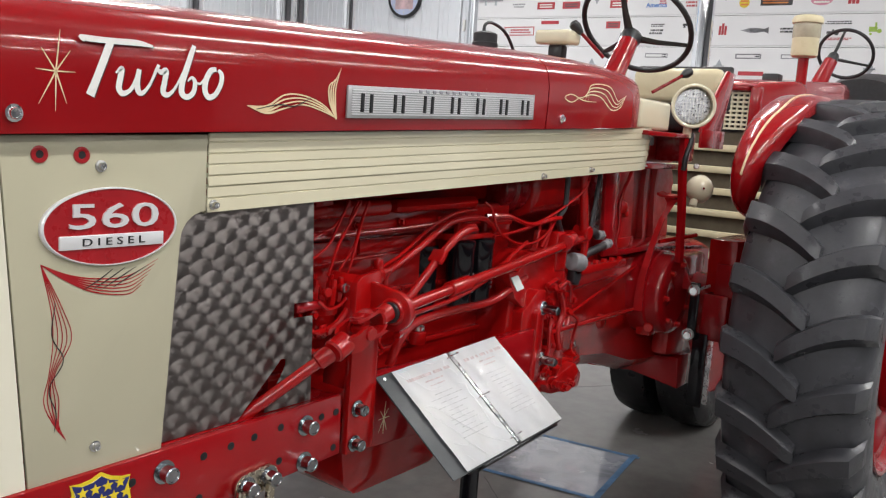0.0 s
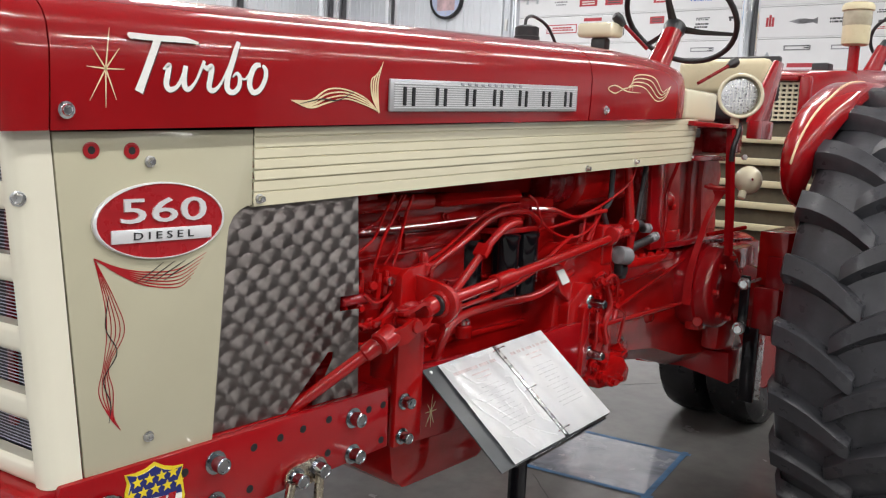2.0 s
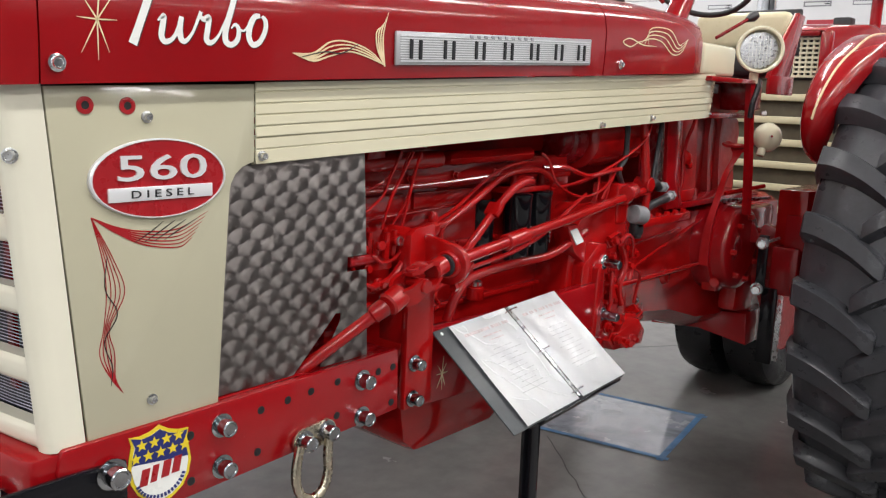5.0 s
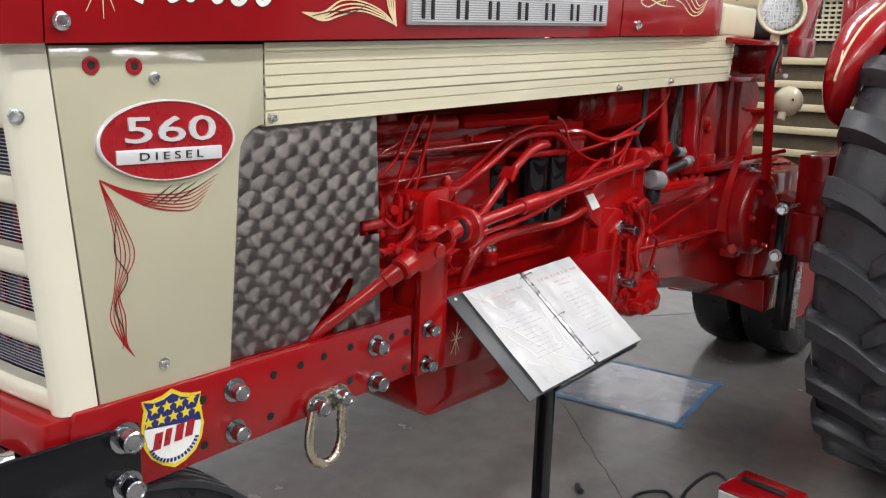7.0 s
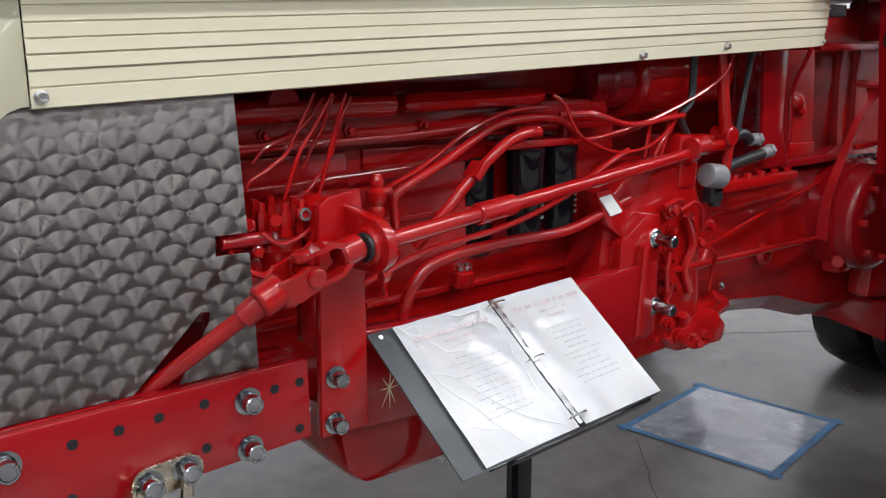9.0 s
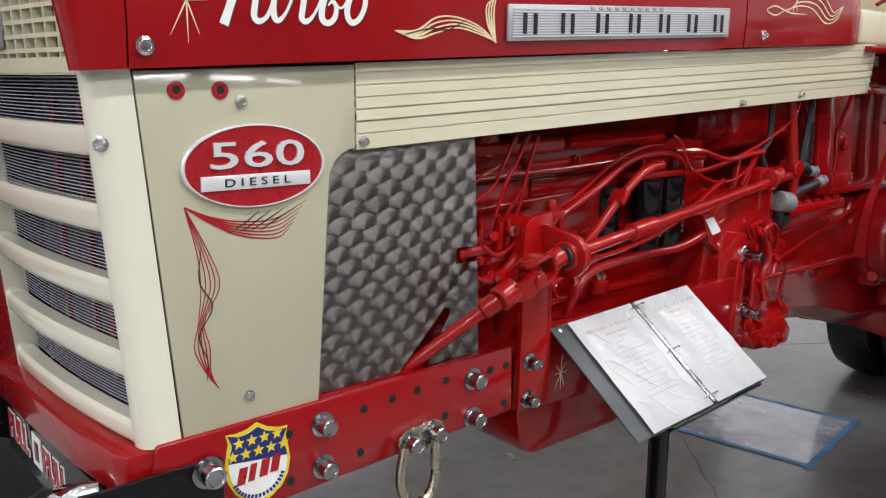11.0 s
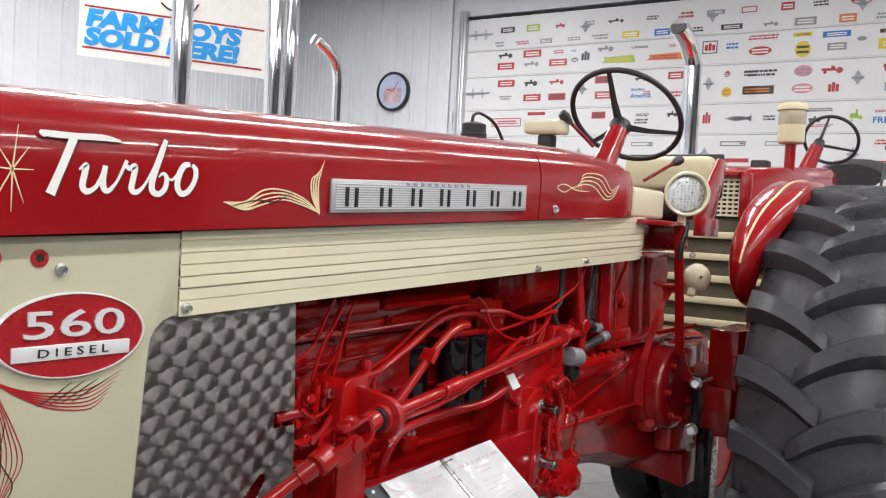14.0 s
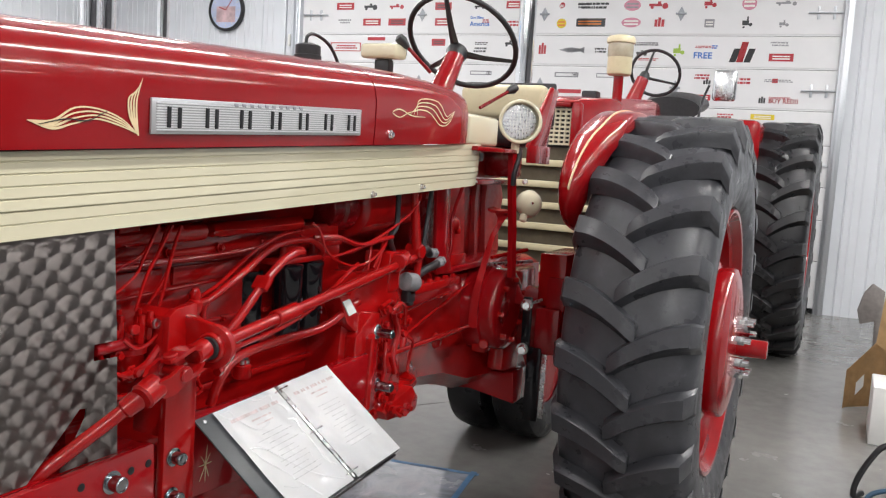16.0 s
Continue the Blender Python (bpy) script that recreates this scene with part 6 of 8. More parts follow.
# upright gear casting with ribs, a side plate, a lug and its pipe
gear = part("gear_casting", prism([(1.90, 1.402), (2.50, 1.402), (2.53, 1.34), (2.50, 1.20), (2.52, 1.09), (1.86, 1.09), (1.875, 1.22)], 0.30, 0.52, "y", 0.02), DULL_RED, tractor, "red upright gear casting")
for x0, x1 in ((2.16, 2.20), (2.27, 2.30)):
    part("casting_rib", loft([[(x0, 0.302, z), (x0 + 0.006, 0.302 - d, z), (x1 - 0.006, 0.302 - d, z), (x1, 0.302, z)] for z, d in ((1.10, 0.030), (1.20, 0.022), (1.32, 0.016), (1.40, 0.022))]), DULL_RED, gear)
side = part("side_plate", prism([(1.665, 1.40), (1.80, 1.40), (1.815, 1.30), (1.83, 1.12), (1.645, 1.12), (1.650, 1.24)], 0.172, 0.184, "y", 0.003), DULL_RED, tractor, "red side plate with a lug")
part("plate_lug", lathe([(0, 0.026), (0.010, 0.026), (0.016, 0.020), (0.022, 0.012), (0.024, 0.004)], (1.715, 0.170, 1.262), (-0.2, -1, 0.25), 18), RED_CAST, side)
part("plate_lug", lathe([(0, 0.014), (0.012, 0.014), (0.018, 0.006)], (1.742, 0.170, 1.236), (-0.1, -1, 0.1), 12), RED_CAST, side)
part("plate_pipe", pipe([(1.748, 0.155, 1.405), (1.715, 0.152, 1.365), (1.681, 0.150, 1.329), (1.658, 0.150, 1.275), (1.662, 0.150, 1.235), (1.670, 0.152, 1.19), (1.672, 0.160, 1.125)], 0.0065, 8), RED, side, "thin red pipe")
part("foot_deck", box((1.633, 0.150, 1.085), (2.40, 0.46, 1.108), 0.006), RED, tractor, "red foot deck")
part("deck_flange", box((1.660, 0.158, 1.108), (1.82, 0.30, 1.150), 0.006), RED_CAST, tractor, "red flange on the deck")
part("deck_bolt", rod((1.76, 0.20, 1.150), (1.76, 0.20, 1.162), 0.012, seg=6), RED_CAST, tractor)
ARM_RED = rough_paint("dull_red_arm", (0.36, 0.004, 0.006), 0.55)
bm = loft([[(2.035, y, z), (2.098, y, z + 0.006), (2.098, y, z + 0.015), (2.035, y, z + 0.010)] for y, z in ((0.062, 1.304), (0.075, 1.298), (0.115, 1.291), (0.155, 1.293), (0.173, 1.300))])
pedal = part("brake_pedal", bm, ARM_RED, tractor, "red brake pedal")
part("pedal_arm", loft([[(p[0] + 0.004, p[1] - w, p[2]), (p[0] + 0.03, p[1] - w * 0.6, p[2] + 0.01), (p[0] + 0.03, p[1] + w * 0.6, p[2] + 0.01), (p[0] + 0.004, p[1] + w, p[2])] for p, w in (((2.040, 0.112, 1.290), 0.030), ((2.038, 0.114, 1.272), 0.017), ((2.025, 0.116, 1.252), 0.012), ((1.965, 0.116, 1.210), 0.011), ((1.928, 0.116, 1.160), 0.011), ((1.892, 0.115, 1.108), 0.012), ((1.860, 0.115, 1.055), 0.013), ((1.830, 0.115, 1.0), 0.014), ((1.818, 0.115, 0.94), 0.016), ((1.816, 0.115, 0.87), 0.018))]), ARM_RED, pedal)
bm = lathe([(0.004, 0.03), (0.0, 0.10), (0.0, 0.136), (0.004, 0.147), (0.012, 0.155), (0.026, 0.160), (0.06, 0.162), (0.066, 0.170), (0.16, 0.170)], (2.01, 0.040, 0.922), (0, 1, 0), 48)
brake = part("brake_housing", bm, RED, tractor, "round red brake housing")
for k in range(7):
    a = radians(30 + 50 * k)
    bolt("brake_bolt", (2.01 + 0.120 * math.cos(a), 0.042, 0.922 + 0.120 * math.sin(a)), (0, -1, 0), 0.011, 0.02, brake, RED_CAST, seg=6)
bm = rod((1.90, 0.10, 0.86), (1.92, 0.16, 0.86), 0.030, seg=14, bevel=0.005)
rod((1.88, 0.09, 0.80), (1.95, 0.12, 0.80), 0.020, seg=10, bevel=0.004, bm=bm)
box((1.90, 0.09, 0.76), (1.98, 0.15, 0.84), 0.01, bm=bm)
part("brake_lever_hub", bm, RED_CAST, brake)
part("axle_tube", lathe([(0, 0.15), (0.08, 0.13), (0.22, 0.115), (0.34, 0.115), (0.36, 0.10)], (2.33, 0.10, 0.84), (0, -1, 0), 28), RED_CAST, trans, "red rear axle housing")
part("axle_tube", lathe([(0, 0.15), (0.08, 0.13), (0.22, 0.115), (0.34, 0.115), (0.36, 0.10)], (2.33, 2 * CY - 0.10, 0.84), (0, 1, 0), 28), RED_CAST, trans, "red rear axle housing")
bm = prism([(0.05, 0.512), (0.25, 0.545), (0.46, 0.526), (0.46, 0.575), (0.30, 0.625), (0.06, 0.640)], 2.147, 2.36, "x", 0.003)
part("drawbar_box", bm, RED, tractor, "red drawbar support box")
# fender bracket and hitch bar between the case and the wheel
part("fender_bracket", box((2.12, -0.140, 0.935), (2.44, -0.030, 1.146), 0.006), RED_CAST, tractor, "red fender mounting box")
hb = part("hitch_bar", box((2.050, -0.034, 0.755), (2.064, 0.002, 0.975), 0.003), BLACK, tractor, "black flat steel hitch bar")
part("hitch_leg", box((2.068, -0.078, 0.48), (2.090, -0.020, 0.775), 0.003), BLACK, hb)
for y, z in ((-0.014, 0.945), (-0.008, 0.768)):
    part("hitch_bolt", rod((2.046, y, z), (2.020, y - 0.006, z), 0.017, seg=18, bevel=0.003), CHROME, hb, "chrome hitch bolt")
    part("hitch_washer", rod((2.050, y, z), (2.045, y, z), 0.024, seg=18), STEEL, hb)
part("hitch_pin", rod((2.06, -0.035, 0.955), (2.05, -0.075, 0.972), 0.006, seg=8), STEEL, hb, "bare steel pin")
part("red_clamp", box((2.075, -0.140, 0.752), (2.150, -0.042, 0.935), 0.008), RED, tractor, "red clamp block")
part("clamp_upright", box((2.095, -0.150, 0.925), (2.16, -0.075, 1.055), 0.005), RED, tractor)
part("steel_link", box((2.060, -0.106, 0.50), (2.067, -0.086, 0.757), 0.002), STEEL, tractor, "bare steel link")
part("gusset", prism([(0.050, 1.020), (0.036, 1.020), (-0.004, 0.940), (0.046, 0.940)], 2.066, 2.074, "x", 0.002), RED, tractor)
part("gusset", prism([(0.030, 0.800), (-0.030, 0.800), (-0.030, 0.690), (-0.012, 0.690)], 2.092, 2.100, "x", 0.002), RED, tractor)
part("axle_housing_web", prism([(2.06, 0.66), (2.40, 0.60), (2.40, 1.06), (2.10, 1.06)], 0.075, 0.15, "y", 0.02), RED_CAST, trans)
# headlamp, small lamp and horn on their stalk
LX, LY, LZ = 1.85, -0.008, 1.641
face = Vector((-0.86, -0.50, -0.02)).normalized()
bm = lathe([(-0.105, 0.02), (-0.10, 0.042), (-0.07, 0.060), (-0.03, 0.075), (0.0, 0.079), (0.010, 0.080), (0.015, 0.077), (0.016, 0.072), (0.012, 0.067)], (LX, LY, LZ), face, 36, caps=False)
hl = part("headlamp", bm, CREAM, tractor, "cream headlamp with round glass")
part("reflector", lathe([(-0.05, 0.012), (-0.035, 0.038), (-0.005, 0.067)], (LX, LY, LZ), face, 30), REFLECTOR, hl)
glass_cap = part("lamp_glass", lathe([(0.004, 0.068), (0.012, 0.056), (0.017, 0.03), (0.018, 0.004)], (LX, LY, LZ), face, 30, caps=False), LENS, hl, "ribbed lamp glass")
glass_cap.visible_shadow = False
bm = bmesh.new()
fa, fb = frame_of(face)
for k in range(-3, 4):
    w = math.sqrt(max(0, 0.062 ** 2 - (k * 0.012) ** 2))
    c = Vector((LX, LY, LZ)) + face * 0.006
    rod(c + fa * (k * 0.012) - fb * w, c + fa * (k * 0.012) + fb * w, 0.0009, seg=5, bm=bm)
    rod(c + fb * (k * 0.012) - fa * w, c + fb * (k * 0.012) + fa * w, 0.0006, seg=5, bm=bm)
part("lamp_ribs", bm, WHITE_DEC, hl, smooth=False)
bm = rod((LX + 0.02, LY + 0.02, LZ - 0.075), (LX + 0.02, LY + 0.02, LZ - 0.115), 0.016, seg=12, bevel=0.003)
part("lamp_stem", bm, CREAM, hl)
part("lamp_bracket", box((1.50, 0.0, 1.524), (1.90, 0.06, 1.540), 0.004), RED, tractor, "dark red lamp bracket")
part("fuel_box", box((1.50, 0.035, 1.542), (1.76, 0.50, 1.645), 0.015, 3), CREAM, tractor, "cream instrument box")
part("wiring_tray", box((1.60, 0.16, 1.490), (1.93, 0.40, 1.524), 0.005), BLACK_PLASTIC, tractor, "black wiring tray")
part("tray_strip", box((1.72, 0.150, 1.506), (1.84, 0.160, 1.511), 0.002), STEEL, tractor, "thin bright strip")
part("cowl_skirt", box((1.56, 0.25, 1.10), (1.72, 0.27, 1.49), 0.01), RED_DEEP, tractor, "panel under the cowl in red darkened for its shade")
part("lamp_post", loft([[(x - 0.008, 0.010, z), (x + 0.012, 0.002, z), (x + 0.014, 0.024, z), (x - 0.006, 0.030, z)] for x, z in ((1.855, 1.525), (1.872, 1.40), (1.905, 1.25), (1.932, 1.06))]), RED, tractor, "red upright post")
bm = lathe([(-0.052, 0.012), (-0.046, 0.028), (-0.030, 0.044), (-0.008, 0.0535), (0.010, 0.0535), (0.030, 0.042), (0.042, 0.026), (0.046, 0.010)], (2.030, 0.0, 1.340), (0.75, -0.65, 0.05), 26)
work = part("rear_work_lamp", bm, CREAM, tractor, "small round cream work lamp")
part("lamp_plate", box((2.06, 0.026, 1.495), (2.315, 0.037, 1.566), 0.003), RED, tractor, "red lamp mounting plate")
part("lamp_lead", pipe([(1.885, 0.0, 1.545), (1.875, -0.004, 1.51), (1.862, 0.004, 1.46), (1.868, 0.010, 1.41)], 0.010, 8), BLACK_PLASTIC, tractor, "black lamp lead")
part("work_lamp_stem", rod((1.995, 0.004, 1.300), (1.985, 0.006, 1.272), 0.015, seg=12, bevel=0.004), CREAM, work)
part("lamp_screw", rod((1.975, -0.030, 1.345), (1.968, -0.036, 1.345), 0.005, seg=8), STEEL, work)
part("clip_bolt", rod((1.950, -0.004, 1.424), (1.935, -0.014, 1.426), 0.010, seg=10, bevel=0.002), STEEL, tractor, "small steel clip bolt")

# steering wheel and column
HUB = Vector((1.885, CY - 0.012, 1.890))
wn = Vector((0.69, 0, 0.72)).normalized()
wa, wb = frame_of(wn)
ringp = [HUB + wn * 0.062 + wa * (0.213 * math.cos(2 * math.pi * k / 40)) + wb * (0.213 * math.sin(2 * math.pi * k / 40)) for k in range(41)]
wheel = part("steering_wheel", pipe(ringp, 0.0105, 10, curve=False), BLACK_PLASTIC, tractor, "black steering wheel")
for ang in (92, 215, 335):
    d = wa * math.cos(radians(ang)) + wb * math.sin(radians(ang))
    side = wn.cross(d)
    part("spoke", loft([[p + side * w, p + wn * 0.006, p - side * w, p - wn * 0.006] for p, w in ((HUB, 0.020), (HUB + d * 0.10 + wn * 0.022, 0.013), (HUB + d * 0.208 + wn * 0.061, 0.009))]), BLACK_PLASTIC, wheel)
part("wheel_hub", lathe([(-0.03, 0.034), (-0.005, 0.042), (0.012, 0.040), (0.022, 0.025), (0.025, 0.008)], HUB, wn, 22), BLACK_PLASTIC, wheel)
cdir = Vector((0.62, 0, 0.78))
part("steering_column", rod(HUB - cdir * 0.24, HUB - cdir * 0.015, 0.045, 0.036, seg=20), RED, tractor, "red steering column cover")
for a, b in (((1.74, CY + 0.02, 1.80), (1.66, CY + 0.10, 1.90)), ((2.05, CY - 0.05, 1.70), (2.22, CY - 0.115, 1.79))):
    lv = part("hand_lever", rod(a, b, 0.007, seg=8), RED_DEEP, tractor, "red lever with black knob")
    part("lever_knob", lathe([(-0.03, 0.010), (0.0, 0.020), (0.02, 0.017), (0.026, 0.006)], b, Vector(b) - Vector(a), 14), BLACK_PLASTIC, lv)
# seat
bm = box((2.46, 0.118, 1.685), (2.54, 0.52, 1.835), 0.03, 3, m=None)
part("seat_back", bm, CREAM_OLD, tractor, "cream padded seat back")
part("seat_pad", box((2.20, 0.09, 1.56), (2.50, 0.52, 1.66), 0.03, 3), BLACK_PLASTIC, tractor, "dark seat pad")
part("seat_frame", prism([(2.10, 1.555), (2.30, 1.555), (2.42, 1.805), (2.34, 1.812), (2.22, 1.70)], 0.04, 0.06, "y", 0.004), RED, tractor, "red seat side plate")
part("seat_shell", box((2.545, 0.100, 1.66), (2.57, 0.54, 1.85), 0.01), BLACK_PLASTIC, tractor, "black seat shell")
part("seat_post", box((2.40, 0.22, 1.43), (2.52, 0.40, 1.56), 0.01), RED_DEEP, tractor)
# small box and lamp on the far side of the hood
bm = lathe([(0, 0.034), (0.003, 0.040), (0.020, 0.040), (0.022, 0.037), (0.048, 0.037), (0.052, 0.030), (0.056, 0.012)], (1.037, 0.36, 1.747), (0, 0, 1), 18)
part("black_canister", bm, BLACK_PLASTIC, tractor, "black canister on the hood")
part("canister_hose", pipe([(1.025, 0.36, 1.792), (1.032, 0.36, 1.822), (1.072, 0.36, 1.832), (1.137, 0.35, 1.807), (1.187, 0.34, 1.742)], 0.005, 8), BLACK_PLASTIC, tractor)
part("cream_lamp", box((1.607, 0.385, 1.836), (1.697, 0.535, 1.888), 0.014, 3), CREAM, tractor, "cream flashing lamp")
part("lamp_foot", box((1.637, 0.43, 1.778), (1.682, 0.49, 1.836), 0.008), BLACK_PLASTIC, tractor)

# wheels
LUGS = 24


def tyre_mesh(c, R, W, rim=0.49, lug_h=0.043):
    """A carcass with a rounded crown and shoulders, bulged sidewalls and a moulded bead line."""
    prof = [(-0.30, rim), (-0.38, rim + 0.02), (-0.41, rim + 0.035), (-0.425, rim + 0.034), (-0.46, rim + 0.07), (-0.495, rim + 0.13), (-0.50, rim + 0.19), (-0.487, R - lug_h - 0.075), (-0.455, R - lug_h - 0.040), (-0.38, R - lug_h - 0.018), (-0.22, R - lug_h - 0.005), (0, R - lug_h)]
    prof = prof + [(-a, b) for a, b in reversed(prof[:-1])]
    return lathe([(a * W, b) for a, b in prof], c, (0, 1, 0), 96, caps=False)


def lug_mesh(R, W, s, rubber, lug_h=0.043):
    """One tread bar, drawn about the wheel's centre at its top: a narrow crest on a broad filleted foot, bent back towards the shoulder."""
    on = lambda a, y, r: (r * math.sin(a), y, r * math.cos(a))
    rings = []
    steps = 11
    for i in range(steps + 1):
        u = i / steps
        y = s * W * (-0.085 + 0.585 * u)
        a = 0.150 * (1 - (1 - u) ** 1.8)
        drop = 0.040 * max(0.0, u - 0.55) ** 2 / 0.2
        floor_r = R - lug_h - 0.008 - 0.5 * drop - (0.055 if i == steps else 0.0)
        top = R - drop * 0.35
        nose = 1.0 if i else 0.88
        if i == 0:
            top -= 0.012
        if i == steps:
            top -= 0.058
        wt = (0.034 + 0.006 * u) * nose
        lead, tail = wt + 0.016, wt + 0.026
        rings.append([on(a - tail, y, floor_r), on(a - wt - 0.012, y, floor_r + 0.40 * (top - floor_r)), on(a - wt - 0.002, y, top - 0.005), on(a - wt + 0.003, y, top), on(a + wt - 0.003, y, top), on(a + wt + 0.002, y, top - 0.005), on(a + wt + 0.010, y, floor_r + 0.38 * (top - floor_r)), on(a + lead, y, floor_r)])
    bm = loft(rings)
    bmesh.ops.recalc_face_normals(bm, faces=bm.faces)
    me = bpy.data.meshes.new("lug")
    bm.to_mesh(me)
    bm.free()
    me.materials.append(rubber)
    me.shade_smooth()
    me.set_sharp_from_angle(angle=radians(34))
    return me


def rear_wheel(name, c, R, W, side, parent, phase=-5.9, rubber=RUBBER):
    t = part(name, tyre_mesh(c, R, W), rubber, parent, "black rear tyre with broad tread bars")
    for s in (-1, 1):
        me = lug_mesh(R, W, s, LUG_RUBBER if rubber is RUBBER else rubber)
        for k in range(LUGS):
            ob = new("lug", me)
            ob.parent = t
            ob.matrix_basis = Matrix.Translation(c) @ Matrix.Rotation(radians(phase + 360.0 * k / LUGS + (7.9 if s < 0 else 0.0)), 4, "Y")
    s = side
    bm = lathe([(s * W * 0.42, 0.515), (s * W * 0.445, 0.512), (s * W * 0.44, 0.50), (s * W * 0.36, 0.485), (s * W * 0.34, 0.462), (s * W * 0.10, 0.45), (-s * W * 0.34, 0.462), (-s * W * 0.36, 0.485), (-s * W * 0.44, 0.50), (-s * W * 0.42, 0.515)], c, (0, 1, 0), 56, caps=False)
    part("rim", bm, RED, t, "red wheel rim")
    bm = lathe([(s * W * 0.12, 0.465), (s * W * 0.22, 0.40), (s * W * 0.36, 0.30), (s * W * 0.42, 0.20), (s * W * 0.42, 0.10), (s * W * 0.42, 0.03)], c, (0, 1, 0), 40)
    part("wheel_disc", bm, RED, t, "red wheel disc")
    return t


AX, AZ, TR, TW = 2.33, 0.855, 0.855, 0.455
LWY = -0.52
lw = rear_wheel("rear_wheel", (AX, LWY, AZ), TR, TW, -1, tractor)
rear_wheel("rear_wheel", (AX, 1.50, AZ), TR, TW, 1, tractor)
bm = rod((AX, LWY - 0.25, AZ - 0.01), (AX, -0.885, AZ - 0.01), 0.036, seg=24, bevel=0.004)
part("axle_end", bm, RED, lw, "red axle end")
part("wheel_weight", lathe([(0.0, 0.285), (-0.045, 0.290), (-0.058, 0.284), (-0.072, 0.25), (-0.082, 0.19), (-0.086, 0.12), (-0.086, 0.06)], (AX, LWY - 0.17, AZ), (0, 1, 0), 40), RED, lw, "red cast hub plate")
for k in range(8):
    a = radians(22 + 45 * k)
    p = (AX + 0.105 * math.cos(a), LWY - 0.254, AZ - 0.01 + 0.105 * math.sin(a))
    nb = part("hub_stud", rod(p, (p[0], p[1] - 0.035, p[2]), 0.0175, seg=6), CHROME, lw, "chrome wheel nut")
    part("stud_tip", rod((p[0], p[1] - 0.034, p[2]), (p[0], p[1] - 0.058, p[2]), 0.011, seg=12, bevel=0.002), CHROME, nb)
# fender beside the wheel: rolled crown, side skirt, turned-in front end
FLINE = [(2.78, 1.64), (2.62, 1.69), (2.45, 1.716), (2.262, 1.720), (2.07, 1.694), (1.90, 1.636), (1.81, 1.590), (1.745, 1.533), (1.705, 1.470), (1.696, 1.415), (1.712, 1.362), (1.750, 1.318), (1.81, 1.285), (1.88, 1.262)]
FLINE = [(p.x, p.z) for p in smooth_line([(x, 0, z) for x, z in FLINE], 4)]


def fender_width(x, z):
    """The crown narrows towards its front lower tip."""
    if x > 1.95 and z > 1.45:
        return 0.160
    for (z0, w0), (z1, w1) in (((1.20, 0.045), (1.30, 0.055)), ((1.30, 0.055), (1.42, 0.090)), ((1.42, 0.090), (1.64, 0.160)), ((1.64, 0.160), (1.90, 0.160))):
        if z <= z1:
            return w0 + (w1 - w0) * (max(z, z0) - z0) / (z1 - z0)


def fender(yin, flip=0.0):
    rings = []
    for i, (x, z) in enumerate(FLINE):
        f = i / (len(FLINE) - 1)
        d = Vector((2.20 - x, 1.30 - z)).normalized()
        tail = max(0.0, (f - 0.72) / 0.28)
        skirt = 0.16 * (1 - tail) + 0.012
        w = fender_width(x, z)
        back = 0.018 + 0.05 * max(0.0, min(1.0, (1.66 - z) / 0.2)) * (1 - tail)
        prof = [(0.004, skirt + 0.05), (0.002, skirt * 0.5 + 0.05), (0.0, 0.050), (-0.005, 0.030), (-0.014, 0.012), (-0.028, 0.002), (-w * 0.58, 0.0), (-w + 0.022, 0.004), (-w + 0.007, 0.016), (-w, 0.036), (-w - 0.002, 0.036 + back)]
        rings.append([(x + d.x * q, flip - (yin + y) if flip else yin + y, z + d.y * q) for y, q in prof])
    return shell(rings, 0.004)


fen = part("fender", fender(-0.205), RED, tractor, "red clamshell fender with cream stripe")
mid = [(x, z, -0.205 - 0.56 * fender_width(x, z)) for x, z in FLINE[6:37]]
bm = loft([[(x - 0.004, y - 0.003, z + 0.003), (x - 0.004, y + 0.003, z + 0.003), (x + 0.004, y + 0.003, z - 0.005), (x + 0.004, y - 0.003, z - 0.005)] for x, z, y in mid])
part("fender_stripe", bm, CREAM_DEC, fen, smooth=False)
part("fender", fender(-0.205, 2 * CY), RED, tractor, "red clamshell fender")
# narrow twin front wheels
for y in (CY - 0.13, CY + 0.13):
    bm = lathe([(-0.07, 0.22), (-0.095, 0.27), (-0.085, 0.325), (-0.05, 0.356), (0, 0.362), (0.05, 0.356), (0.085, 0.325), (0.095, 0.27), (0.07, 0.22)], (-0.50, y, 0.36), (0, 1, 0), 40, caps=False)
    for off in (-0.05, -0.017, 0.017, 0.05):
        lathe([(off - 0.010, 0.354), (off - 0.006, 0.365), (off + 0.006, 0.365), (off + 0.010, 0.354)], (-0.50, y, 0.36), (0, 1, 0), 40, bm=bm, caps=False)
    fw = part("front_wheel", bm, RUBBER, tractor, "small ribbed front tyre")
    part("front_rim", lathe([(-0.07, 0.23), (-0.03, 0.20), (-0.03, 0.04), (0.03, 0.04), (0.03, 0.20), (0.07, 0.23)], (-0.50, y, 0.36), (0, 1, 0), 30), RED, fw)
part("front_pedestal", rod((-0.50, CY, 0.40), (-0.49, CY, 0.86), 0.07, 0.11, seg=20), RED_CAST, tractor, "red front pedestal")


